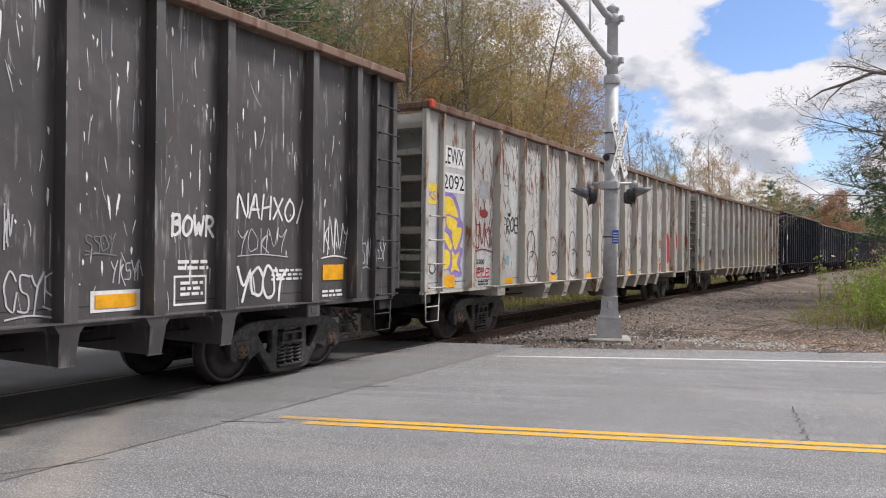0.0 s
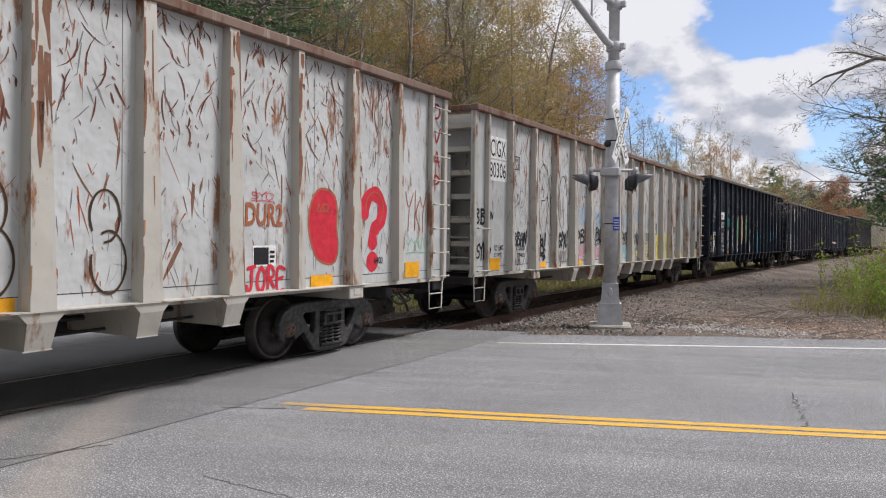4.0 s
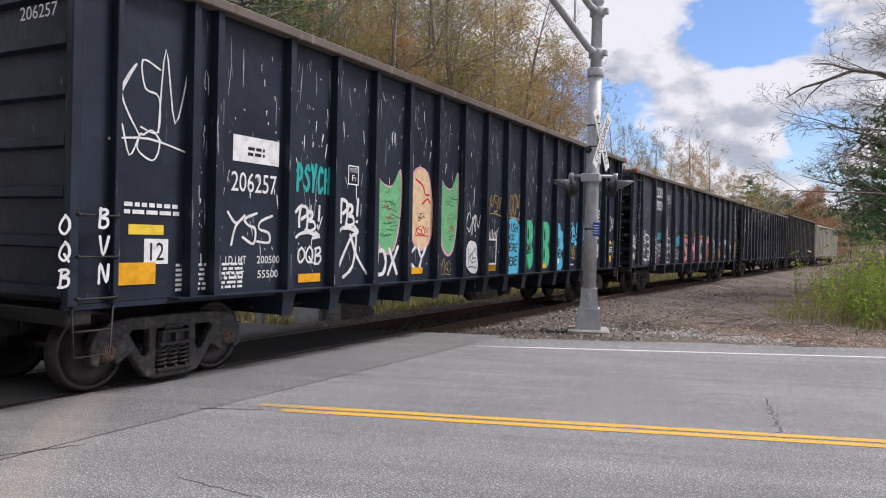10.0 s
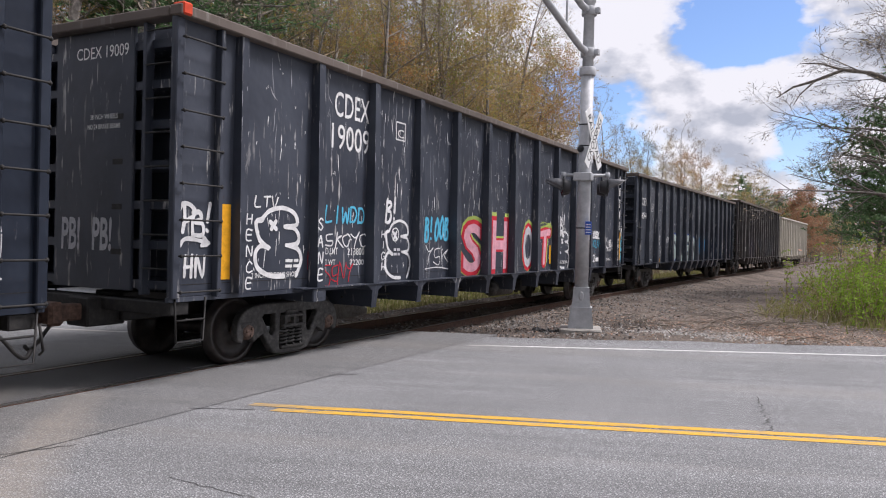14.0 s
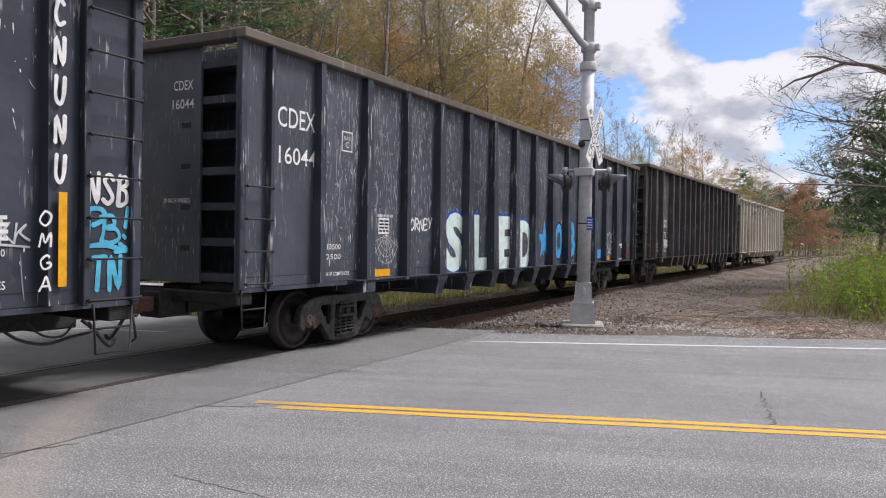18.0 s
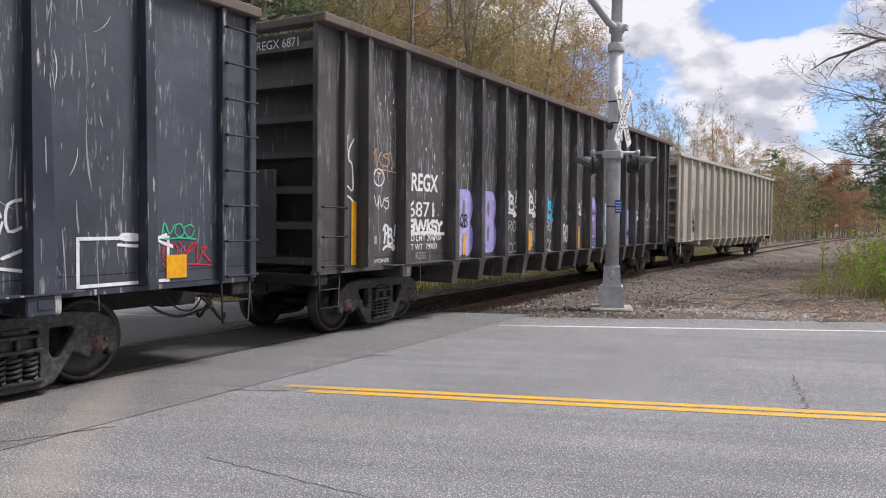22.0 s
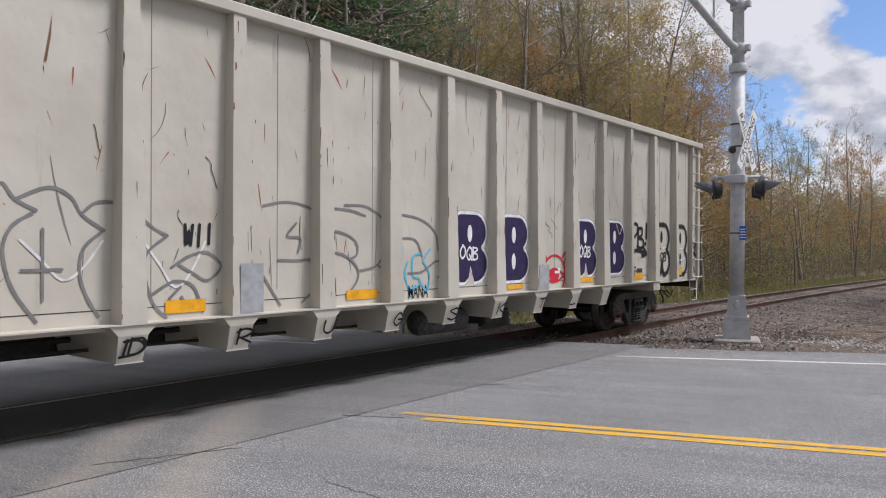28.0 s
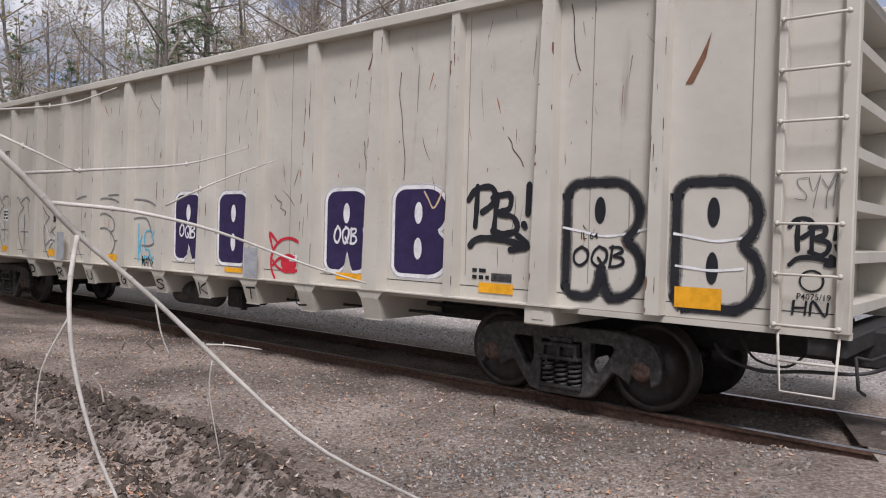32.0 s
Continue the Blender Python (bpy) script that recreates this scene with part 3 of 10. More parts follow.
def road_y(x, o):
    """y of the line that runs along the road at the distance o across it."""
    return (o + 0.3485 * x) / 0.9375


def smooth(a_, b_, v):
    t = min(1.0, max(0.0, (v - a_) / (b_ - a_)))
    return t * t * (3 - 2 * t)


def ground_z(x, y):
    d = x - curve_x(y)
    o = RN.dot((x, y))
    n1 = noise.noise((x * 0.9, y * 0.9, 0.0)) * 0.03 + noise.noise((x * 3.1, y * 3.1, 4.0)) * 0.016
    ahead = smooth(11.4, 13.0, o - (0.14 * min(12.0, x - 2.45) if x > 2.45 else 0.0))
    behind = smooth(-1.6, -2.6, o) if x > -2.9 else smooth(0.1, -0.8, o)
    on_bed = 1 - smooth(1.4, 2.4, abs(d))
    z = -0.07
    far = smooth(-1.6, -4.5, d)
    z_ahead = -0.10 - 0.05 * on_bed - 0.42 * far - 0.25 * smooth(20, 45, y) * (1 - on_bed) + n1 * 2.2
    z_behind = -0.07 - 0.06 * on_bed - 0.05 * far + n1 * 1.2
    # wheel ruts and the spoil beside them in the soft ground
    q = x - 4.85 + 0.05 * math.sin(y * 1.7) - 0.3 * smooth(-6.0, -4.4, y)
    if y < -3.2 and abs(q) < 2.0:
        z_behind += 0.2 * math.exp(-((q + 0.35) / 0.22) ** 2) * (0.5 + 12 * abs(n1)) - 0.13 * math.exp(-((q - 0.15) / 0.2) ** 2) + 0.1 * math.exp(-((q - 0.6) / 0.25) ** 2)
    z = z + (z_ahead - z) * ahead
    z = z + (z_behind - z) * behind
    # soil trodden over the edge of the asphalt
    e_ = -1.9 if x > 0 else -0.9 if x > -2.9 else 0.0
    z += (0.012 + n1 * 0.6 - z) * smooth(e_ + 0.45, e_ + 0.15, o) * smooth(e_ - 2.1, e_ - 0.3, o) * smooth(0.9, 1.2, abs(x))
    if abs(x) > 60 or abs(y) > 150:
        z -= 0.3
    return z


def graded(lo, hi, step, out):
    v = list(np.arange(lo, hi + step / 2, step))
    s = step
    while v[-1] < out:
        s *= 1.35
        v.append(v[-1] + s)
    s = step
    while v[0] > -out:
        s *= 1.35
        v.insert(0, v[0] - s)
    return v


def build_ground():
    xs, ys = graded(-7, 9.6, 0.17, 1500), graded(-14, 30, 0.2, 1500)
    m = Mesh()
    for y in ys:
        for x in xs:
            m.v.append((x, y, ground_z(x, y)))
    w = len(xs)
    for j in range(len(ys) - 1):
        for i in range(w - 1):
            m.face([j * w + i, j * w + i + 1, (j + 1) * w + i + 1, (j + 1) * w + i], True)
    return thing("ground", "brown leaf-strewn soil and gravel beside the railway", "ground", m.data("ground", "ground"), kind="structure")


def slab(name, x0, x1, o0, o1, mat, label, z0=-0.16, z1=0.0, wob0=0.0, wob1=0.0, flare=0.0):
    """A slab of the road between two lines along the track and two along the road, with ragged outer edges."""
    m = Mesh()
    n = max(2, int(abs(x1 - x0) / 0.5)) if (wob0 or wob1) else 1
    n = min(n, 160)
    for i in range(n + 1):
        x = x0 + (x1 - x0) * i / n
        ya = road_y(x, o0) + wob0 * noise.noise((x * 0.8, 1.0, 0.0)) + wob0 * 0.6 * noise.noise((x * 3.0, 2.0, 0.0))
        yb = road_y(x, o1 + flare * min(12.0, x - x0)) + wob1 * noise.noise((x * 0.8, 5.0, 0.0)) + wob1 * 0.6 * noise.noise((x * 3.0, 7.0, 0.0))
        m.v += [(x, ya, z0), (x, yb, z0), (x, ya, z1), (x, yb, z1)]
    for i in range(n):
        b, c = 4 * i, 4 * i + 4
        m.face([b + 2, c + 2, c + 3, b + 3])
        m.face([b, c, c + 2, b + 2])
        m.face([b + 3, c + 3, c + 1, b + 1])
    m.face([0, 2, 3, 1])
    m.face([4 * n, 4 * n + 1, 4 * n + 3, 4 * n + 2])
    return thing(name, label, "road", m.data(name, mat), kind="structure")


def stripe(x0, x1, o, w, mat, name, label, z=0.004, flare=0.0):
    m = Mesh()
    n = max(1, int(abs(x1 - x0) / 0.25))
    n = min(n, 220)
    for i in range(n + 1):
        x = x0 + (x1 - x0) * i / n
        j = 0.012 * noise.noise((x * 5, o, 0.3))
        m.v += [(x, road_y(x, o - w / 2 + j + flare * min(12.0, x - x0)), z), (x, road_y(x, o + w / 2 + j + flare * min(12.0, x - x0)), z)]
    for i in range(n):
        b = 2 * i
        m.face([b, b + 2, b + 3, b + 1])
    return thing(name, label, "road marking", m.data(name, mat), kind="structure")


def ribbon(pts, w, mat, name, label, z=0.003):
    m = Mesh()
    pts = [Vector(p) for p in pts]
    for i, p in enumerate(pts):
        d = (pts[min(i + 1, len(pts) - 1)] - pts[max(0, i - 1)]).normalized()
        s = Vector((-d.y, d.x)) * w * (0.6 + 0.8 * abs(noise.noise((p.x * 3, p.y * 3, 2.0))))
        m.v += [(p.x - s.x, p.y - s.y, z), (p.x + s.x, p.y + s.y, z)]
    for i in range(len(pts) - 1):
        m.face([2 * i, 2 * i + 2, 2 * i + 3, 2 * i + 1])
    return thing(name, label, "road crack", m.data(name, mat), kind="structure")


MAT["crack"] = material("dusty_crack", (0.06, 0.058, 0.056), 0.9)
MAT["tar"] = material("tar_seam", (0.025, 0.025, 0.026), 0.6)
MAT["dusty"] = speckled("dusty_asphalt", (0.12, 0.1, 0.082), (0.23, 0.195, 0.158), (0.35, 0.3, 0.245), 34.0, 0.95, 0.5, 0.006, vary=False)


def jag(p, q, n, amp, seed):
    p, q = Vector(p), Vector(q)
    s = Vector((-(q - p).y, (q - p).x)).normalized()
    return [tuple(p + (q - p) * i / n + s * amp * noise.noise((i * 0.7, seed, 0.0))) for i in range(n + 1)]


def build_road():
    slab("road", 2.45, 95, -1.9, 11.25, "asphalt", "grey worn two-lane asphalt road with fine cracks", wob0=0.35, wob1=0.2, flare=0.14)
    slab("road_beyond", -95, -2.9, 0.0, 12.2, "asphalt", "grey asphalt road beyond the railway track", wob0=0.3, wob1=0.25)
    slab("road_crossing_near", 0.84, 2.45, -1.9, 11.6, "asphalt_new", "darker asphalt strip of the level crossing beside the rail")
    slab("road_crossing_middle", -0.665, 0.665, -1.9, 11.6, "asphalt_oily_shaded", "oily asphalt between the rails, coloured darker for the shade under the train")
    slab("road_crossing_far", -2.9, -0.84, -0.9, 11.8, "asphalt_new", "darker asphalt strip on the far side of the rails")
    lump = [(-0.64 + 1.28 * i / 11, road_y(0, -1.9) + 0.1 + 0.55 * abs(noise.noise((i * 0.7, 1.3, 0.0))) + 0.25 * i / 11) for i in range(12)]
    m = Mesh()
    m.v = [(x, y, 0.004) for x, y in lump] + [(x, road_y(x, -1.95), 0.004) for x, y in reversed(lump)]
    m.face(reversed(range(len(m.v))))
    thing("soil_patch", "dark soil washed over the end of the crossing", "dirt", m.data("soil_patch", "mud"), kind="structure")
    for o in (4.635, 4.825):
        stripe(2.75 if o > 4.7 else 3.1, 80, o, 0.128, "yellow_line", "centre_line", "worn yellow double centre line on the asphalt")
        stripe(-80, -3.3, o, 0.105, "yellow_line", "centre_line", "worn yellow double centre line beyond the track")
    stripe(2.65, 80, 9.98, 0.11, "white_line", "edge_line", "white edge line along the road", flare=0.15)
    stripe(-80, -2.3, 9.75, 0.12, "white_line", "edge_line", "white edge line along the road beyond the track")
    stripe(-60, -2.95, 0.85, 0.12, "white_line", "edge_line", "white edge line along the road beyond the track")
    ribbon(jag((2.45, -1.5), (2.45, 12.7), 60, 0.03, 3), 0.008, "tar", "road_seam", "thin dark seam in the asphalt beside the crossing")
    ribbon(jag((-2.9, -0.9), (-2.9, 11.0), 50, 0.03, 5), 0.008, "tar", "road_seam", "thin dark seam in the asphalt beyond the rails")
    ribbon(jag((2.35, 5.68), (2.95, 6.0), 8, 0.03, 9), 0.012, "tar", "road_seam", "dark seam at the end of the centre line")
    ribbon(jag((7.36, 9.85), (7.72, 7.75), 26, 0.09, 7), 0.011, "crack", "road_crack", "thin crack across the asphalt lane")
    ribbon(jag((7.45, 9.0), (7.9, 9.35), 10, 0.08, 1), 0.004, "crack", "road_crack", "hairline crack branching in the asphalt")
    ribbon(jag((3.9, 4.0), (6.5, 3.95), 40, 0.035, 8), 0.005, "crack", "road_crack", "long thin crack in the near lane")
    ribbon(jag((2.1, 3.1), (2.6, 4.2), 20, 0.04, 2), 0.012, "crack", "road_crack", "short dark crack in the asphalt by the rails")
    ribbon(jag((2.45, 8.1), (2.7, 8.3), 6, 0.03, 2), 0.015, "tar", "tar_patch", "small dark tar mark on the seam")


def build_track():
    prof = [(-0.036, 0.0), (-0.036, -0.035), (-0.01, -0.05), (-0.01, -0.145), (-0.07, -0.165), (-0.07, -0.175), (0.07, -0.175), (0.07, -0.165), (0.01, -0.145), (0.01, -0.05), (0.036, -0.035), (0.036, 0.0)]
    ys = list(np.arange(-90, 10, 10.0)) + list(np.arange(10, 230, 3.0))
    for side, lab in ((0.7535, "steel rail with a worn bright head beside the road"), (-0.7535, "steel rail with a worn bright head on the far side")):
        m = Mesh()
        n = len(prof)
        for y in ys:
            cx = curve_x(y) + side
            m.v += [(cx + px, y, pz) for px, pz in prof]
        for i in range(len(ys) - 1):
            for k in range(n):
                k2 = (k + 1) % n
                m.cur = 1 if k == n - 1 else 0
                m.face([i * n + k, i * n + k2, (i + 1) * n + k2, (i + 1) * n + k])
        thing("rail", lab, "rail", m.data("rail", "rust", "rail_top"), kind="structure")
    tie = Mesh().bbox(-1.3, 1.3, -0.115, 0.115, -0.34, -0.165, 0.012).data("tie", "wood")
    rng = random.Random(5)
    bed = thing("railway_ties", "dark weathered wooden ties under the rails", "railway ties", kind="structure")
    y = -30.0
    while y < 95:
        if not (-1.6 < y < 12.2):
            part("tie", tie, bed, pose(curve_x(y) + rng.uniform(-0.03, 0.03), y, rng.uniform(-0.012, 0.0), 0, 0, rng.uniform(-1, 1) - math.degrees(math.atan2(curve_x(y + 1) - curve_x(y), 1))))
        y += 0.53 + rng.uniform(-0.02, 0.02)


def stones(name, label, spots, mat, cat):
    """Many small angular stones in one mesh: spots are x, y, size."""
    rng = random.Random(len(spots))
    m = Mesh()
    for x, y, s in spots:
        z = ground_z(x, y)
        b = len(m.v)
        t0 = rng.uniform(0, 6.28)
        for k in range(4):
            t = t0 + k * 1.57 + rng.uniform(-0.3, 0.3)
            r = s * rng.uniform(0.6, 1.1)
            m.v.append((x + r * math.cos(t), y + r * math.sin(t), z + s * rng.uniform(-0.3, 0.2)))
        m.v.append((x + rng.uniform(-0.4, 0.4) * s, y + rng.uniform(-0.4, 0.4) * s, z + s * rng.uniform(0.5, 0.95)))
        m.v.append((x + rng.uniform(-0.5, 0.5) * s, y + rng.uniform(-0.5, 0.5) * s, z + s * rng.uniform(0.35, 0.8)))
        m.face([b, b + 1, b + 5, b + 4])
        m.face([b + 1, b + 2, b + 5])
        m.face([b + 2, b + 3, b + 4, b + 5])
        m.face([b + 3, b, b + 4])
    return thing(name, label, cat, m.data(name, mat), kind="stuff")


def scatter_ground():
    rng = random.Random(11)
    dark, pale, leaves = [], [], []
    on_road = lambda x, y: (-1.9 if x > -2.9 else 0.0) - 0.25 < RN.dot((x, y)) < 11.7 + (0.14 * min(12.0, x - 2.45) if x > 2.45 else 0.0)
    while len(dark) < 9000:
        y = 12.5 + 34 * rng.random() ** 1.6
        x = curve_x(y) + rng.choice((rng.uniform(0.85, 4.6), rng.uniform(-2.2, 2.0)))
        if not on_road(x, y):
            dark.append((x, y, rng.uniform(0.018, 0.042) if rng.random() < 0.8 else rng.uniform(0.04, 0.065)))
    while len(dark) < 14000:
        x, y = rng.uniform(-3.5, 4.0), -2.0 - 13 * rng.random() ** 1.4
        if not on_road(x, y):
            dark.append((x, y, rng.uniform(0.01, 0.028)))
    while len(pale) < 6500:
        x, y = -1.7 - 9 * rng.random(), -1.2 - 15 * rng.random()
        if not on_road(x, y):
            pale.append((x, y, rng.uniform(0.018, 0.04)))
    for _ in range(1300):
        pale.append((rng.gauss(5.5, 0.8), rng.gauss(16.9, 0.4), rng.uniform(0.018, 0.05)))
    for _ in range(5200):
        x, y = (rng.uniform(1.0, 6.5), rng.uniform(-9.0, -2.2)) if _ % 3 else (rng.gauss(3.4, 0.5), rng.gauss(-3.9, 0.5))
        if not on_road(x, y):
            dark.append((x, y, rng.uniform(0.006, 0.022)))
    stones("ballast_stones", "grey-brown crushed ballast stones along the track", dark, "stone", "gravel")
    stones("pale_gravel", "pale crushed gravel of the lot beside the track", pale, "pale_stone", "gravel")
    mud = []
    for _ in range(5200):                                  # clods thrown up beside the ruts
        y = rng.uniform(-12.5, -4.1)
        side = rng.choice((-0.35, -0.35, 0.15, 0.55))
        x = 4.85 - 0.05 * math.sin(y * 1.7) + 0.3 * smooth(-6.0, -4.4, y) + side + rng.gauss(0, 0.17)
        mud.append((x, y, rng.uniform(0.012, 0.03) if rng.random() < 0.8 else rng.uniform(0.03, 0.075)))
    stones("soil_clods", "dark churned soil clods thrown up beside wheel ruts", mud, "mud", "soil")
    scrap = []
    for _ in range(170):
        scrap.append((rng.gauss(2.62, 0.16), rng.gauss(15.45, 0.1), rng.uniform(0.02, 0.06)))
    stones("dark_rubble", "small heap of broken black rubble beside the mast", scrap, "tar", "rubble")
    m = Mesh()
    n = 0
    while n < 14500:
        if n < 1500:
            x, y = rng.gauss(7.1, 0.55), rng.gauss(17.9, 0.35)
        elif n < 4500:
            x, y = rng.gauss(6.6, 1.8), rng.gauss(18.6, 1.3)
        elif n < 6800:
            x, y = rng.uniform(0.9, 11), 12.6 + 14 * rng.random() ** 1.5
        elif n < 8600:
            x, y = rng.gauss(6.0, 0.5), rng.uniform(-10, -4.5)
        elif n < 13300:
            x, y = rng.uniform(1.0, 7.5), -2.2 - 12 * rng.random()
        else:
            x, y = rng.uniform(-9, -2.5), rng.uniform(12.5, 30)
        n += 1
        if on_road(x, y):
            continue
        z, s, t = ground_z(x, y) + 0.008, rng.uniform(0.014, 0.04) if y > 0 else rng.uniform(0.01, 0.03), rng.uniform(0, 6.28)
        c_, s_ = math.cos(t) * s, math.sin(t) * s
        b = len(m.v)
        h = rng.uniform(0, 0.03)
        m.v += [(x - c_, y - s_, z + h), (x + s_ * 0.5, y - c_ * 0.5, z), (x + c_, y + s_, z + rng.uniform(0, 0.03)), (x - s_ * 0.5, y + c_ * 0.5, z + 0.008)]
        m.face([b, b + 1, b + 2, b + 3])
    thing("dead_leaves", "brown dead leaves scattered on the soil", "leaf litter", m.data("dead_leaves", "litter"), kind="stuff")
    m = Mesh()
    for _ in range(150):                                   # dead sticks
        if rng.random() < 0.86:
            x, y = rng.gauss(6.4, 1.5), rng.gauss(20.5, 2.6)
        else:
            x, y = rng.uniform(1.5, 6.5), rng.uniform(-12, -3)
        if on_road(x, y):
            continue
        t, L, z = rng.uniform(0, 6.28), rng.uniform(0.25, 1.6) if y > 0 else rng.uniform(0.1, 0.4), ground_z(x, y)
        p = Vector((x, y, z + 0.02))
        q = p + Vector((math.cos(t) * L * 0.5, math.sin(t) * L * 0.5, rng.uniform(0.02, 0.16)))
        e_ = p + Vector((math.cos(t + 0.2) * L, math.sin(t + 0.2) * L, rng.uniform(0.0, 0.3)))
        m.tube([p, q, e_], [0.012, 0.009, 0.004], 4, caps=False)
    thing("dead_sticks", "grey-brown dead sticks lying on the verge", "sticks", m.data("dead_sticks", "twig"), kind="stuff")
    m = Mesh()
    for _ in range(16000):
        r = rng.random()
        if r < 0.5:
            y = 13.5 + 50 * rng.random() ** 1.5
            x = curve_x(y) - 3.2 - 7 * rng.random() ** 1.4
        elif r < 0.56:
            x, y = rng.gauss(8.9, 0.8), rng.gauss(22.6, 1.0)
        else:
            y = 20 + 60 * rng.random()
            x = curve_x(y) - rng.uniform(3.3, 7)
        z, hh, t = ground_z(x, y), rng.uniform(0.08, 0.3), rng.uniform(0, 6.28)
        b = len(m.v)
        w = 0.012 + 0.0006 * y
        m.v += [(x - w * math.cos(t), y - w * math.sin(t), z), (x + w * math.cos(t), y + w * math.sin(t), z), (x + rng.uniform(-0.08, 0.08), y + rng.uniform(-0.08, 0.08), z + hh)]
        m.face([b, b + 1, b + 2])
    thing("grass", "thin spring grass beside the track", "grass", m.data("grass", "grass_blade"), kind="stuff")


# ------------------------------------------------------------------ trees
def sliver(rng, m, p, q, w):
    """One twig: a slender three-cornered sliver, w wide at its foot."""
    o = (q - p).orthogonal().normalized() * w
    o = Matrix.Rotation(rng.uniform(0, 6.28), 3, (q - p).normalized()) @ o
    b = len(m.v)
    m.v += [tuple(p - o), tuple(p + o), tuple(q)]
    m.face([b, b + 1, b + 2])


def grow(rng, m, p, d, length, r, level, ends, droop=0.0, up=0.25, kids=(7, 5), seg=4):
    """One limb and, from it, its smaller limbs; the twig ends are gathered in ends."""
    pts, radii = [p.copy()], [r]
    step = length / seg
    for i in range(seg):
        d = (d + Vector((rng.gauss(0, 0.13), rng.gauss(0, 0.13), rng.gauss(0, 0.08) + up * 0.14 - droop * 0.12))).normalized()
        p = p + d * step
        pts.append(p.copy())
        radii.append(max(0.004, r * (1 - 0.82 * (i + 1) / seg)))
    if level >= 2:
        sliver(rng, m, pts[0], pts[seg // 2], max(r, 0.009))
        sliver(rng, m, pts[seg // 2], pts[seg], max(r, 0.009) * 0.75)
        for k in range(3):
            q = pts[0].lerp(pts[seg], rng.uniform(0.2, 0.9))
            w = (d + Vector((rng.gauss(0, 0.6), rng.gauss(0, 0.6), rng.gauss(0.1, 0.5)))).normalized()
            sliver(rng, m, q, q + w * length * rng.uniform(0.3, 0.6), 0.007)
        ends += [(pts[k].copy(), d.copy()) for k in range(1, seg + 1)]
        return
    m.tube(pts, radii, (5, 3)[level], caps=False)
    for k in range(kids[level] if level < len(kids) else 4):
        t = rng.uniform(0.25, 1.0) if level else rng.uniform(0.3, 1.0)
        i = min(seg - 1, int(t * seg))
        q = pts[i].lerp(pts[i + 1], t * seg - i)
        az = rng.uniform(0, 6.28)
        spread = rng.uniform(0.5, 1.05)
        base = (pts[i + 1] - pts[i]).normalized()
        o = base.orthogonal().normalized()
        o = (Matrix.Rotation(az, 3, base) @ o)
        nd = (base * math.cos(spread) + o * math.sin(spread)).normalized()
        grow(rng, m, q, nd, length * rng.uniform(0.32, 0.5) * (1.15 - 0.45 * t), max(0.008, radii[i] * 0.5), level + 1, ends, droop, up, kids, max(2, seg - 1))


def leaf_cards(rng, m, ends, per, size, spread):
    for p, d in ends:
        for _ in range(per if isinstance(per, int) else (1 if rng.random() < per else 0)):
            c = p + Vector((rng.gauss(0, spread), rng.gauss(0, spread), rng.gauss(0, spread)))
            a1 = Vector((rng.gauss(0, 1), rng.gauss(0, 1), rng.gauss(0, 1))).normalized()
            b1 = a1.orthogonal().normalized()
            s = size * rng.uniform(0.6, 1.3)
            b = len(m.v)
            m.v += [tuple(c - a1 * s), tuple(c + b1 * s * 0.45), tuple(c + a1 * s), tuple(c - b1 * s * 0.45)]
            m.face([b, b + 1, b + 2, b + 3])


def deciduous(seed, height, limbs, leaf, per, size, spread, label, up=0.5, bare_to=0.3, trunk_r=None, lean=0.0, twig="twig", kids=(7, 8), reach=1.0):
    rng = random.Random(seed)
    wood, crown, ends = Mesh(), Mesh(), []
    r0 = trunk_r or height * 0.011
    p, d = Vector((0, 0, -0.3)), Vector((lean, rng.gauss(0, 0.04), 1)).normalized()
    pts, radii, n = [p.copy()], [r0 * 1.35], 8
    for i in range(n):
        d = (d + Vector((rng.gauss(0, 0.05), rng.gauss(0, 0.05), 0.06))).normalized()
        p = p + d * (height / n)
        pts.append(p.copy())
        radii.append(max(0.012, r0 * (1 - 0.93 * (i + 1) / n)))
    wood.tube(pts, radii, 8, caps=False)
    twigs = Mesh()
    for k in range(limbs):
        t = bare_to + (1 - bare_to) * (k + rng.random()) / limbs
        i = min(n - 1, int(t * n))
        q = pts[i].lerp(pts[i + 1], t * n - i)
        az = k * 2.4 + rng.uniform(-0.4, 0.4)
        el = rng.uniform(0.25, 0.75) + 0.5 * (t - 0.5)
        nd = Vector((math.cos(az) * math.cos(el), math.sin(az) * math.cos(el), math.sin(el)))
        grow(rng, twigs, q, nd, reach * height * rng.uniform(0.2, 0.36) * (1.25 - 0.8 * t), max(0.012, radii[i] * 0.55), 0, ends, up=up, kids=kids)
    leaf_cards(rng, crown, ends, per, size, spread)
    return wood.data("trunk", "bark"), twigs.data("branchwork", twig), crown.data("crown", leaf), label


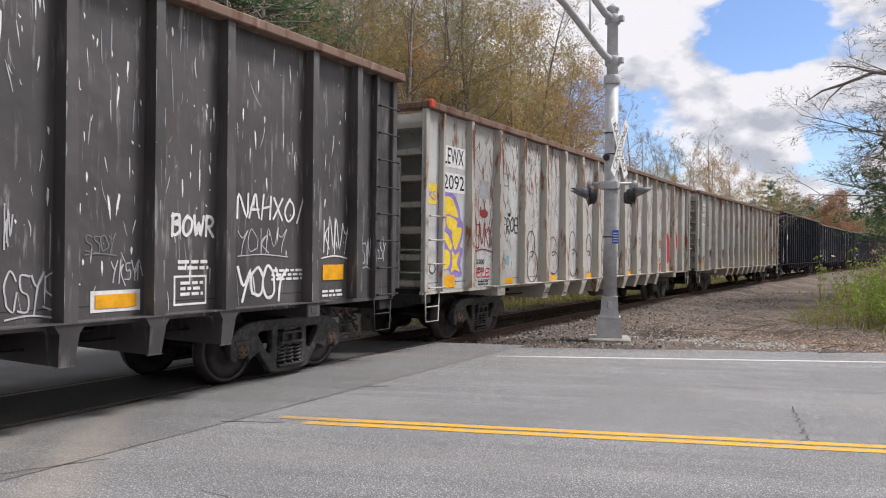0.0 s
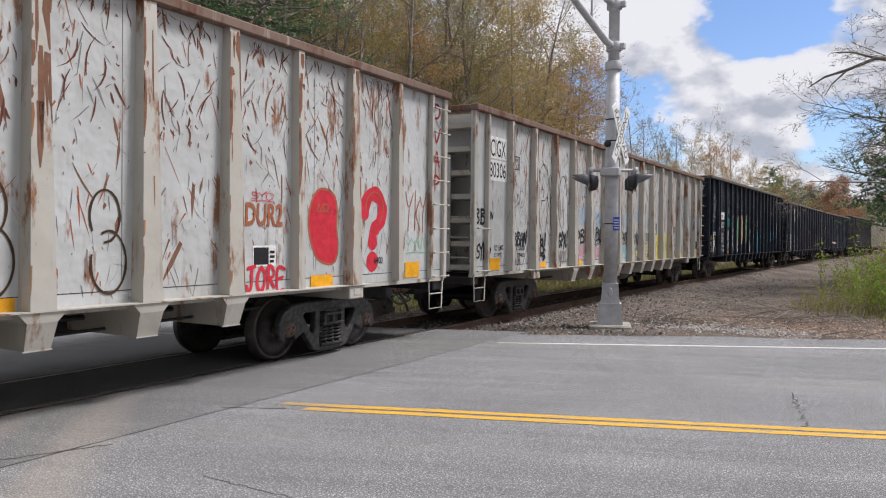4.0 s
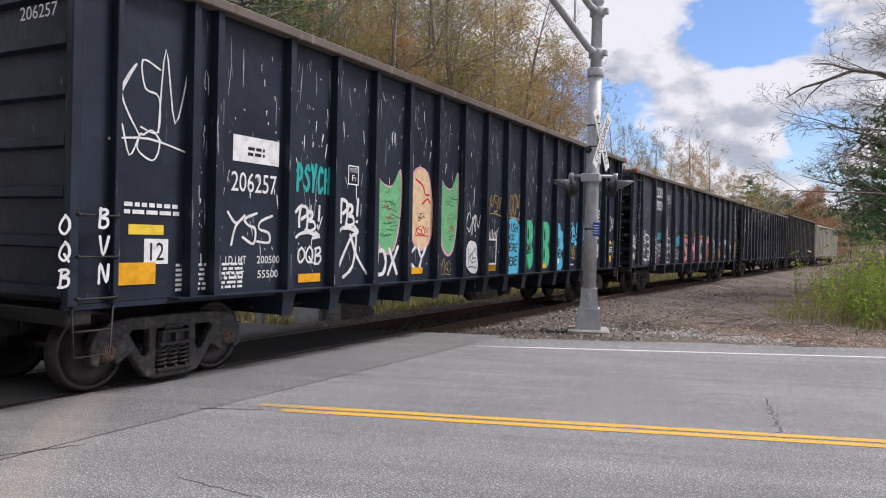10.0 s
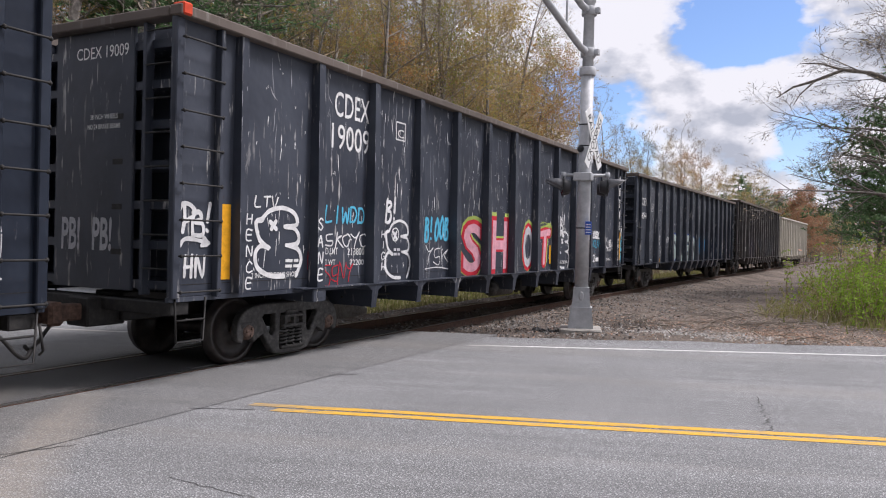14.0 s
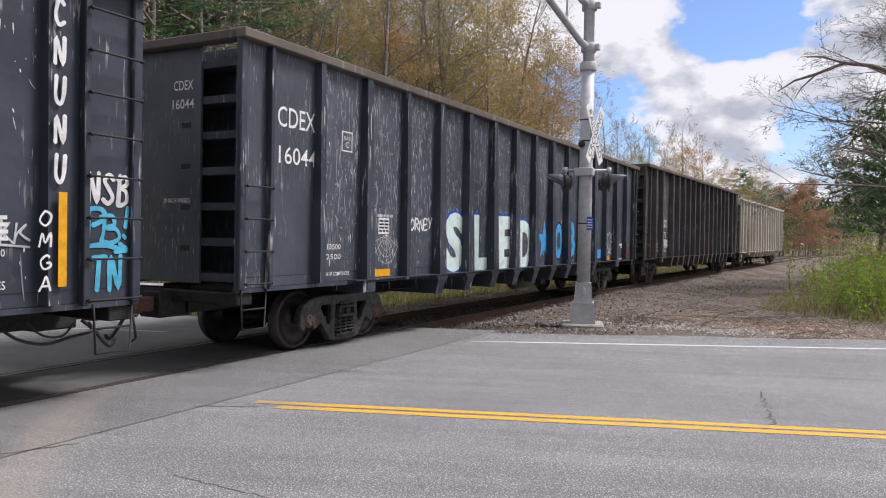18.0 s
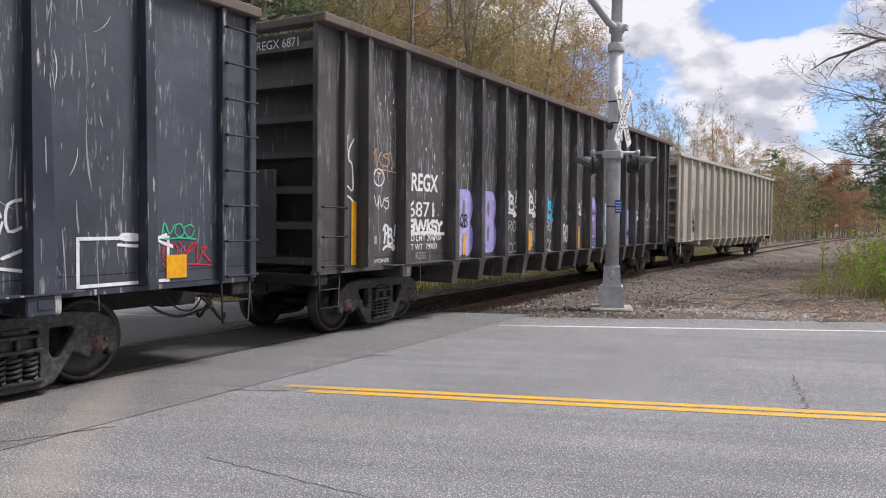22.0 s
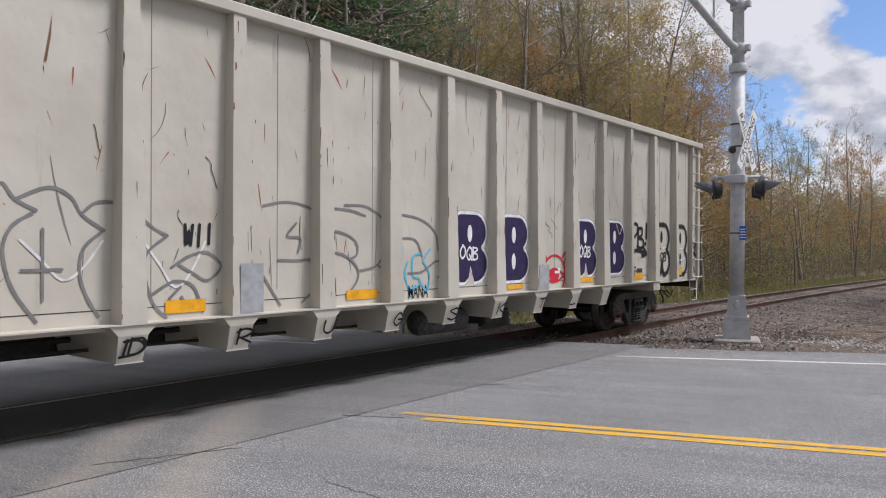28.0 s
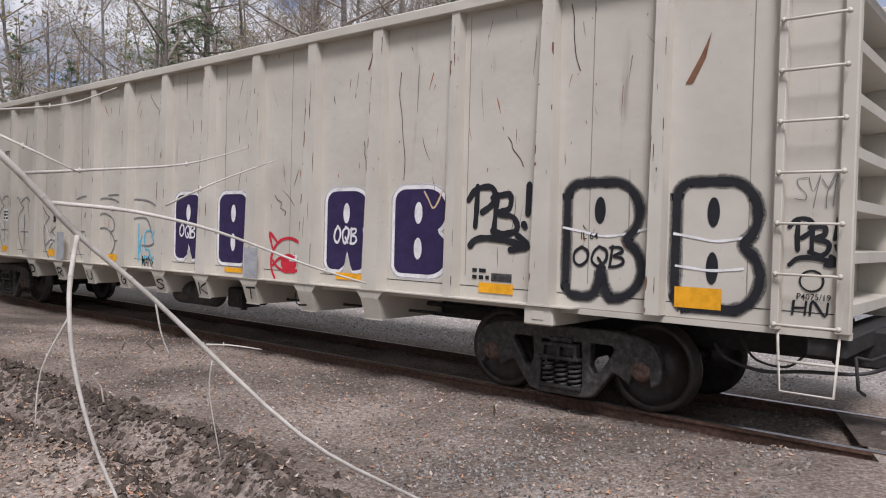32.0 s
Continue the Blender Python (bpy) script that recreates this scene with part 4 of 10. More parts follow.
def pine(seed, height, label, first=0.2, width=0.24, dense=5, blade=0.022):
    rng = random.Random(seed)
    wood, crown = Mesh(), Mesh()
    wood.tube([(0, 0, -0.3), (rng.gauss(0, 0.1), 0, height * 0.5), (0, 0, height)], [height * 0.014, height * 0.009, 0.015], 8, caps=False)
    z = height * first
    while z < height * 0.985:
        t = (z / height - first) / (1 - first)
        reach = height * width * (1 - t) ** 0.75 * rng.uniform(0.75, 1.15) + 0.25
        for k in range(rng.randint(4, 6)):
            az = rng.uniform(0, 6.28)
            d = Vector((math.cos(az), math.sin(az), rng.uniform(-0.05, 0.3)))
            L = reach * rng.uniform(0.6, 1.1)
            p0 = Vector((0, 0, z + rng.uniform(-0.2, 0.2)))
            wood.tube([p0, p0 + d * L * 0.5, p0 + d * L + Vector((0, 0, 0.08 * L))], [0.02 + 0.012 * L, 0.015 + 0.006 * L, 0.006], 4, caps=False)
            for j in range(int(3 + L * dense)):
                f = rng.uniform(0.25, 1.05)
                c = p0 + d * L * f + Vector((rng.gauss(0, 0.13 * L * f + 0.05), rng.gauss(0, 0.13 * L * f + 0.05), rng.gauss(0.05, 0.08)))
                for _ in range(7):
                    a1 = Vector((rng.gauss(0, 1), rng.gauss(0, 1), rng.gauss(0.35, 0.6))).normalized()
                    b1 = a1.orthogonal().normalized()
                    s = rng.uniform(0.13, 0.27)
                    b = len(crown.v)
                    crown.v += [tuple(c - b1 * blade), tuple(c + b1 * blade), tuple(c + a1 * s)]
                    crown.face([b, b + 1, b + 2])
        z += rng.uniform(0.35, 0.6) * (1 + 0.02 * height)
    return wood.data("trunk", "bark"), None, crown.data("crown", "needle"), label


def place_tree(kind, name, x, y, rz=0.0, s=1.0, sxy=1.0, group="trees beyond the track"):
    trunk, limbs, crown, label = kind
    t = thing(name, label, "tree", at=Matrix.Translation((x, y, ground_z(x, y))), group=group)
    m = Matrix.Rotation(rz, 4, "Z") @ Matrix.Diagonal((s * sxy, s * sxy, s, 1))
    part("trunk", trunk, t, m)
    if limbs:
        part("branchwork", limbs, t, m)
    if crown:
        part("crown", crown, t, m)
    return t


def build_trees():
    bare = [deciduous(21, 17, 15, "bud_grey", 0.5, 0.05, 0.15, "tall bare grey tree with first buds"),
            deciduous(22, 19, 16, "bud_grey", 0.4, 0.05, 0.12, "tall slender bare tree in early spring", bare_to=0.4),
            deciduous(23, 14, 15, "bud_grey", 0.6, 0.06, 0.2, "bare tree with pale grey buds")]
    gold = [deciduous(31, 17, 20, "bud", 2, 0.058, 0.24, "tree with tan-gold budding leaves", twig="twig_gold", kids=(8, 8)),
            deciduous(32, 14, 20, "bud", 3, 0.058, 0.26, "spreading tree with golden-brown budding leaves", up=0.2, bare_to=0.15, twig="twig_gold", kids=(8, 8), reach=1.2),
            deciduous(33, 15, 18, "bud_green", 2, 0.056, 0.24, "tree with yellow-green spring leaves", twig="twig_gold", bare_to=0.2),
            deciduous(34, 13, 20, "bud_orange", 3, 0.056, 0.24, "spreading tree with orange-tan spring buds", up=0.15, bare_to=0.2, twig="twig_gold", kids=(8, 8), reach=1.15)]
    red = deciduous(41, 14, 20, "bud_red", 4, 0.15, 0.4, "maple with rust-red spring blossom", bare_to=0.12, reach=1.2)
    pines = [pine(51, 19, "dark green white pine", 0.25), pine(52, 15, "dark green pine with open whorls", 0.15), pine(53, 7, "young green pine sapling", 0.08, 0.28), pine(54, 10, "broad dark green pine on the verge", 0.28, 0.44, 11, 0.036), pine(55, 18, "tall white pine with dense green boughs", 0.34, 0.3, 10, 0.034)]
    rng = random.Random(77)
    # the wood behind the track, thickest beside the crossing
    spots = []
    while len(spots) < 118:
        y = rng.uniform(9, 64)
        x = curve_x(y) - 10 - 17 * rng.random() ** 1.3 - max(0, (26 - y)) * 0.12
        if RN.dot((x, y)) < 15.5 or x > 7.0 - 0.345 * y:
            continue
        if any((x - a_) ** 2 + (y - b_) ** 2 < 2.6 for a_, b_ in spots):
            continue
        spots.append((x, y))
    for x, y in spots:
        r = rng.random()
        edge = x > curve_x(y) - 16
        k = rng.choice(bare) if r < (0.62 if y < 33 else 0.22 if edge else 0.4) else rng.choice(gold)
        place_tree(k, "pine_tree" if k in pines else "tree", x, y, rng.uniform(0, 6.28), rng.uniform(0.85, 1.15))
    for x, y, s in ((-12.0, 21.4, 0.9), (-16.5, 24.8, 1.05), (-12.6, 17.6, 0.85), (-15.8, 21.0, 1.0), (-14.0, 13.2, 0.9)):
        place_tree(pines[4], "pine_tree", x, y, x * 3, s)
    for x, y, k, s in ((-7.6, 36.5, gold[1], 1.1), (-8.8, 40.0, gold[0], 1.05), (-6.4, 41.0, gold[3], 0.8), (-9.6, 33.0, gold[2], 1.0), (-10.8, 36.5, gold[0], 1.1), (-11.4, 31.2, gold[3], 0.9)):
        place_tree(k, "tree", x, y, x * 2, s)
    for x, y, s in ((-13.5, 21.5, 0.85), (-16, 25, 0.95), (-14.5, 18.5, 0.9), (-19, 30, 1.0)):
        place_tree(pines[0], "pine_tree", x, y, x, s, 1.2)
    # the thinner row farther along
    for x, y, k, s in ((-4.8, 74, gold[3], 0.8), (-1.2, 96, gold[2], 0.34), (0.4, 104, gold[2], 0.3), (-2.6, 90, gold[2], 0.38), (-7.0, 66, gold[1], 0.68), (-6.5, 84, bare[2], 0.9), (-8.2, 58, pines[1], 0.55), (-5.4, 95, gold[2], 0.7), (-6.2, 47, gold[1], 0.5), (-4.6, 53, gold[0], 0.42), (-9.5, 56, bare[2], 0.72), (-8.8, 62, bare[0], 0.7), (-7.5, 67, bare[1], 0.66), (-11.5, 64, pines[0], 0.62), (-11, 73, bare[1], 0.85), (-9.5, 80, bare[2], 1.0), (-7.5, 88, bare[0], 0.9), (-6.5, 92, bare[2], 1.0), (-14, 84, gold[2], 0.9), (-9, 98, gold[1], 0.9), (-13, 70, pines[1], 0.8),
                       (-12, 92, gold[0], 0.85), (-6.0, 104, gold[1], 0.8), (-3.5, 112, gold[0], 0.72), (-7.5, 116, gold[0], 0.8), (-2.5, 128, gold[0], 0.75), (-6, 132, pines[3], 1.3), (-3.6, 136, pines[3], 1.25), (-8, 140, pines[3], 1.5), (-1.2, 142, pines[3], 1.1),
                       (1.6, 138, red, 0.75), (2.5, 150, red, 0.85), (-3, 162, red, 0.85), (-5, 128, red, 0.6), (4.5, 150, gold[0], 0.6), (-10, 120, gold[2], 0.8), (-14, 112, bare[0], 0.9), (3, 160, pines[3], 1.2), (7.5, 182, gold[1], 0.9), (8, 172, pines[3], 1.2), (-0.5, 118, gold[2], 0.36), (1.5, 126, gold[2], 0.33)):
        place_tree(k, "pine_tree" if k in pines else "maple_tree" if k is red else "tree", x, y, rng.uniform(0, 6.28), s, group="trees along the far track")
    # right-hand verge
    for x, y, k, s, w in ((9.9, 46, pines[3], 0.92, 1.0), (11.2, 41, pines[3], 1.15, 1.0), (12.0, 52, pines[3], 1.1, 1.0), (11.4, 58, pines[3], 0.8, 1.0), (17, 58, pines[0], 1.0, 1.0), (13.0, 68, gold[0], 0.4, 1.3), (13.0, 78, pines[0], 0.5, 1.4), (15, 92, pines[1], 0.9, 1.0), (14, 110, pines[0], 0.6, 1.2), (19, 48, bare[0], 1.0, 1.0), (16, 130, pines[0], 0.8, 1.0), (12.5, 84, gold[1], 0.35, 1.2)):
        place_tree(k, "pine_tree" if k in pines else "tree", x, y, rng.uniform(0, 6.28), s, w, group="trees on the near verge")
    for s_, x, y in ((61, 10.3, 38.5), (62, 11.2, 33.5)):
        k = deciduous(s_, 15, 26, "bud_grey", 0.6, 0.055, 0.1, "bare spreading tree with small red-brown buds", up=0.1, bare_to=0.25, kids=(10, 10), reach=1.1, twig="bark")
        t = place_tree(k, "tree", x, y, 1.0, 1.0, 1.3, group="trees on the near verge")
        if s_ == 61:                                       # a stout dead limb reaching over the verge
            part("dead_limb", Mesh().tube([(0.0, 0, 9.3), (-1.2, 0, 9.9), (-2.3, -0.1, 10.1), (-3.4, -0.1, 9.7), (-4.3, -0.2, 9.45), (-5.0, -0.2, 9.0)], [0.11, 0.09, 0.08, 0.07, 0.05, 0.02], 7).tube([(-2.3, -0.1, 10.1), (-3.2, 0.1, 10.5), (-4.0, 0.2, 10.6)], [0.06, 0.045, 0.015], 6).tube([(-3.4, -0.1, 9.7), (-4.0, -0.2, 9.1), (-4.3, -0.1, 8.6)], [0.05, 0.03, 0.012], 6).data("dead_limb", "bark"), t)
    # saplings and the wood beyond the lot, beside the far road
    for x, y, s in ((-5.2, 16.0, 0.55), (-6.2, 18.5, 0.7), (-7.6, 16.5, 0.75), (-8.6, 20.5, 0.8), (-5.6, 21.5, 0.5), (-10, 17.6, 0.8), (-7.2, 26, 0.6)):
        place_tree(pines[2], "pine_sapling", x, y, rng.uniform(0, 6.28), s, group="saplings beyond the track")
    # behind the lot, towards the other end of the train
    n = 0
    while n < 96:
        x, y = (rng.uniform(-40, -5), rng.uniform(-62, -6)) if n > 50 else (rng.uniform(-30, -9), rng.uniform(-38, -12))
        if RN.dot((x, y)) > -3.5 or x > -9 and y > -24:
            continue
        r = rng.random()
        place_tree(rng.choice(bare) if r < 0.84 else gold[2] if r < 0.93 else pines[1], "tree", x, y, rng.uniform(0, 6.28), rng.uniform(0.75, 1.15), group="trees behind the lot")
        n += 1
    return bare, gold, pines


def woods(name, label, inside, box, n_trunks, n_cards, height, mats, seed, low=0.3, size=(0.07, 0.17), n_twigs=40, bark="bark"):
    """Far woodland too dense to count: stems, their twigs, and a cloud of small leaves."""
    rng = random.Random(seed)
    m = Mesh()
    x0, x1, y0, y1 = box
    def spot():
        while True:
            x, y = rng.uniform(x0, x1), rng.uniform(y0, y1)
            if inside(x, y):
                return x, y
    for _ in range(n_trunks):
        x, y = spot()
        z, h = ground_z(x, y) - 0.2, height * rng.uniform(0.45, 1.0)
        r = rng.uniform(0.035, 0.13) * min(1.0, height / 10)
        dx, dy = rng.gauss(0, 0.05 * height), rng.gauss(0, 0.05 * height)
        m.cur = 0
        m.tube([(x, y, z), (x + dx * 0.4, y + dy * 0.4, z + h * 0.5), (x + dx, y + dy, z + h)], [r, r * 0.7, 0.02], 4, caps=False)
        m.cur = 1
        for _k in range(n_twigs):
            t, a_ = rng.uniform(0.15, 1.0), rng.uniform(0, 6.28)
            L = h * rng.uniform(0.08, 0.24) * (1.15 - t * 0.7)
            p = Vector((x + dx * t, y + dy * t, z + h * t))
            q = p + Vector((math.cos(a_) * L, math.sin(a_) * L, L * rng.uniform(0.2, 1.0)))
            sliver(rng, m, p, q, 0.02)
            for _j in range(2):
                c = p.lerp(q, rng.uniform(0.3, 0.9))
                sliver(rng, m, c, c + Vector((rng.gauss(0, 0.4), rng.gauss(0, 0.4), rng.uniform(0.0, 0.6))) * L * 0.7, 0.012)
    for i in range(n_cards):
        if i % 12 == 0:
            cx, cy = spot()
            cz = height * (low + (0.98 - low) * rng.random() ** 0.9)
            m.cur = 2 + rng.randrange(len(mats))
        x, y, z = cx + rng.gauss(0, 0.9), cy + rng.gauss(0, 0.9), cz + rng.gauss(0, 0.7)
        a1 = Vector((rng.gauss(0, 1), rng.gauss(0, 1), rng.gauss(0, 1))).normalized()
        b1, s = a1.orthogonal().normalized(), rng.uniform(*size)
        b = len(m.v)
        c = Vector((x, y, max(0.1, z)))
        m.v += [tuple(c - a1 * s), tuple(c + b1 * s * 0.5), tuple(c + a1 * s), tuple(c - b1 * s * 0.5)]
        m.face([b, b + 1, b + 2, b + 3])
    thing(name, label, "woods", m.data(name, bark, "twig_gold", *mats), kind="stuff")


def build_woods():
    woods("woodland", "dense budding woodland behind the track", lambda x, y: RN.dot((x, y)) > 16.5 and x < curve_x(y) - 13 and x < 7.0 - 0.36 * y, (-58, -10, 6, 80), 460, 130000, 21, ("bud", "bud", "bud_grey", "bud_grey", "bud_grey", "bud_green", "bud_orange"), 91, 0.05, (0.07, 0.17), 90)
    woods("woodland_up_the_line", "far woodland closing the view up the line", lambda x, y: x < curve_x(y) - 6.5 or curve_x(y) + 6.5 < x < curve_x(y) + 20, (-24, 40, 116, 212), 260, 80000, 10, ("bud_grey", "needle", "needle", "bud_red", "needle", "bud", "bud_green", "bud_grey"), 92, 0.01, (0.1, 0.22))
    woods("woodland_far_side", "lower budding woodland beyond the bend of the track", lambda x, y: curve_x(y) - 32 < x < curve_x(y) - 9.5 - 0.03 * y and x > 5.0 - 0.36 * y, (-40, 0, 42, 122), 150, 34000, 8.5, ("bud", "bud_grey", "bud_grey", "bud_green", "needle", "bud_orange", "needle"), 98, 0.02, (0.07, 0.17), 130)
    woods("woodland_behind_lot", "bare woodland behind the gravel lot", lambda x, y: RN.dot((x, y)) < -4 and (x < -22 or y < -38), (-70, -4, -80, -4), 420, 16000, 17, ("bud_grey", "bud_grey", "bud", "needle"), 93, 0.05, (0.08, 0.2), 70)
    woods("woodland_on_verge", "mixed woodland on the near verge", lambda x, y: x > 15.5 + 0.02 * y, (15, 56, 30, 130), 150, 26000, 14, ("needle", "needle", "bud_grey", "bud"), 94, 0.03, (0.12, 0.28))
    # woods added out of view behind the camera to darken the ribs' facing sides
    woods("woodland_across_road", "unseen woodland added behind the camera to shade the car sides", lambda x, y: RN.dot((x, y)) < -6 and x > 3.5 + 0.1 * (y + 14), (4, 62, -55, -13), 240, 26000, 16, ("needle", "bud_grey", "needle"), 95, 0.0, (0.2, 0.45), 30)
    woods("woodland_far_end", "distant mixed woodland at the end of the line", lambda x, y: True, (-40, 80, 214, 250), 60, 24000, 12, ("needle", "bud_grey", "bud_green", "bud"), 99, 0.01, (0.3, 0.6), 20)
    # undergrowth: thin stems and brush at the foot of the woods
    woods("undergrowth_beyond_track", "brown and green brush at the foot of the wood", lambda x, y: RN.dot((x, y)) > 14.5 and -17 < x - curve_x(y) < -6.5 - 3 * max(0.0, noise.noise((y * 0.3, 2.0, 0.0))), (-22, 2, 10, 118), 1700, 15000, 2.4, ("bud_grey", "bud_grey", "bud_green", "shoot", "litter"), 96, 0.02, (0.04, 0.09), 20, "twig")
    woods("undergrowth_on_verge", "brown and green brush along the near verge", lambda x, y: max(8.6 + 1.5 * abs(noise.noise((y * 0.2, 7.0, 0.0))), curve_x(y) + 5.5) < x < curve_x(y) + 15, (6, 26, 25, 120), 700, 12000, 2.2, ("bud_grey", "litter", "bud_green", "shoot", "litter"), 97, 0.02, (0.05, 0.11), 14, "twig")


def bush(seed, n, h, w, mat, leaf_n, size):
    rng = random.Random(seed)
    wood, crown = Mesh(), Mesh()
    for _ in range(n):
        p = Vector((rng.gauss(0, w), rng.gauss(0, w), -0.1))
        d = Vector((rng.gauss(0, 0.28), rng.gauss(0, 0.28), 1)).normalized()
        L = h * rng.uniform(0.5, 1.1)
        q = p + d * L * 0.55 + Vector((rng.gauss(0, 0.05), rng.gauss(0, 0.05), 0))
        t = q + (d + Vector((rng.gauss(0, 0.3), rng.gauss(0, 0.3), 0))).normalized() * L * 0.45
        wood.tube([p, q, t], [0.01, 0.007, 0.003], 3, caps=False)
        leaf_cards(rng, crown, [(p.lerp(q, rng.uniform(0.4, 1)), d) if rng.random() < 0.4 else (q.lerp(t, rng.random()), d) for _ in range(leaf_n)], 1, size, 0.05)
    return wood.data("stem", "twig_gold"), crown.data("foliage", mat)


def build_bushes():
    a1, b1 = bush(3, 130, 1.9, 0.85, "shoot", 26, 0.05), bush(4, 80, 1.2, 0.6, "bud_green", 18, 0.045)
    for x, y, k, s in ((8.9, 22.6, a1, 1.0), (10.0, 23.8, a1, 1.15), (7.9, 24.0, b1, 0.9), (9.3, 27.5, b1, 1.5), (10.5, 30.0, b1, 1.8), (8.6, 33, b1, 1.3), (11.3, 26.0, a1, 1.2), (6.9, 22.0, b1, 0.5)):
        t = thing("shrub", "leafing shrub with fresh green shoots on the verge", "shrub", at=Matrix.Translation((x, y, ground_z(x, y))), group="shrubs on the verge")
        for nm, me in (("stem", k[0]), ("foliage", k[1])):
            part(nm, me, t, Matrix.Diagonal((s, s, s, 1)))["kind"] = "stuff"
    rng = random.Random(8)
    for _ in range(26):
        y = rng.uniform(15, 62)
        x = curve_x(y) - rng.uniform(6.5, 12)
        if RN.dot((x, y)) < 14:
            continue
        k, s = (b1, rng.uniform(0.7, 1.5)) if rng.random() < 0.7 else (a1, rng.uniform(0.5, 0.8))
        t = thing("shrub", "low leafing undergrowth at the edge of the wood", "shrub", at=Matrix.Translation((x, y, ground_z(x, y))), group="undergrowth beyond the track")
        for nm, me in (("stem", k[0]), ("foliage", k[1])):
            part(nm, me, t, Matrix.Diagonal((s, s, s, 1)))["kind"] = "stuff"


# ------------------------------------------------------------------ crossing signal
def build_signal():
    P = Vector((3.30, 15.78, 0.0))
    sig = thing("crossing_signal", "galvanised railway crossing signal mast with flashing lamps and overhead arm", "crossing signal", at=Matrix.Translation(P))
    part("footing", Mesh().bbox(-0.44, 0.44, -0.44, 0.44, -0.3, -0.02, 0.03).data("footing", "concrete"), sig, pose(0, 0, 0, 0, 0, 18), "concrete footing")
    base = Mesh()
    def frustum(z0, z1, a0, a1):
        base.hexa([(-a0, -a0, z0), (a0, -a0, z0), (a0, a0, z0), (-a0, a0, z0), (-a1, -a1, z1), (a1, -a1, z1), (a1, a1, z1), (-a1, a1, z1)])
    frustum(-0.02, 0.36, 0.265, 0.225)
    frustum(0.36, 0.42, 0.235, 0.235)
    frustum(0.42, 0.5, 0.2, 0.19)
    frustum(0.5, 0.84, 0.185, 0.165)
    part("base", base.data("base", "galv"), sig, pose(0, 0, 0, 0, 0, 18))
    part("hand_hole_cover", Mesh().lathe([(0, 0.05), (0.02, 0.05), (0.025, 0.04)], "y", 14).data("cover", "galv"), sig, pose(0.055, -0.17, 0.66, 0, 0, 18) @ Matrix.Diagonal((1, -1, 1.9, 1)))
    part("mast", Mesh().lathe([(0.8, 0.143), (3.0, 0.14), (5.36, 0.136)], "z", 24).data("mast", "galv"), sig)
    part("upper_mast", Mesh().lathe([(5.3, 0.115), (6.88, 0.11), (6.9, 0.135), (6.97, 0.135), (7.0, 0.09), (7.06, 0.02)], "z", 24).data("upper_mast", "galv"), sig)
    part("collar", Mesh().lathe([(5.34, 0.165), (5.36, 0.175), (5.5, 0.175), (5.52, 0.16)], "z", 24).data("collar", "galv"), sig)
    h = Vector((-0.16, -0.985))
    for z0, nm in ((5.84, "lower_arm"), (6.72, "upper_arm")):
        pts = [Vector((h.x * s, h.y * s, z0 + dz)) for s, dz in ((0.05, 0.0), (0.35, 0.04), (2.0, 0.68), (4.5, 1.35 - (z0 - 5.84) * 0.5), (9.0, 1.5 - (z0 - 5.84) * 0.55))]
        part(nm, Mesh().tube(pts, [0.075, 0.075, 0.07, 0.06, 0.05], 12).data(nm, "galv"), sig)
        part("clamp", Mesh().lathe([(z0 - 0.1, 0.15), (z0 - 0.09, 0.16), (z0 + 0.07, 0.16), (z0 + 0.08, 0.15)], "z", 20).bbox(0.1, 0.24, -0.06, 0.06, z0 - 0.07, z0 + 0.05, 0.01).data("clamp", "galv"), sig)
    for s in (1.0, 2.6, 4.4, 6.5, 8.6):
        za, zb = np.interp(s, (0.35, 2, 4.5, 9), (5.88, 6.52, 7.19, 7.34)), np.interp(s, (0.35, 2, 4.5, 9), (6.76, 7.4, 7.63, 7.74))
        part("strut", Mesh().tube([(h.x * s, h.y * s, za), (h.x * s, h.y * s, zb)], 0.022, 8).data("strut", "galv"), sig)
    # lamp bracket
    rd, rn = Vector((*RD, 0)), Vector((*RN, 0))
    part("junction_box", Mesh().lathe([(3.1, 0.15), (3.12, 0.19), (3.26, 0.19), (3.28, 0.15)], "z", 20).bbox(-0.2, 0.2, -0.2, -0.05, 3.1, 3.28, 0.02).data("junction_box", "galv"), sig)
    part("crossarm", Mesh().tube([tuple(-rd * 0.5 + Vector((0, 0, 3.23))), tuple(rd * 0.5 + Vector((0, 0, 3.23)))], 0.034, 10).data("crossarm", "galv"), sig)
    for sd in (-1, 1):
        root = rd * sd * 0.45 + Vector((0, 0, 3.23))
        part("lamp_bracket", Mesh().tube([tuple(root - rn * 0.4), tuple(root + rn * 0.4)], 0.03, 8).data("lamp_bracket", "galv"), sig)
        for sn in (-0.36, 0.36):
            c = root + rn * sn + Vector((0, 0, -0.27))
            face = Matrix.Translation(c) @ Vector((1, 0, 0)).rotation_difference(rd * sd).to_matrix().to_4x4()
            lamp = part("flashing_lamp", Mesh().lathe([(-0.16, 0.05), (-0.15, 0.12), (-0.03, 0.15), (0.02, 0.16)], "x", 20).data("housing", "black_plastic"), sig, face, "black lamp housing with hood")
            part("backboard", Mesh().lathe([(-0.004, 0.2), (0.0, 0.205), (0.006, 0.205), (0.008, 0.2)], "x", 28).data("backboard", "black_plastic"), lamp)
            part("lens", Mesh().lathe([(0.0, 0.0), (0.035, 0.0)][:1] + [(0.05, 0.06), (0.03, 0.12), (0.02, 0.15)], "x", 20).data("lens", "red_lens"), lamp)
            hood = Mesh()
            nseg = 14
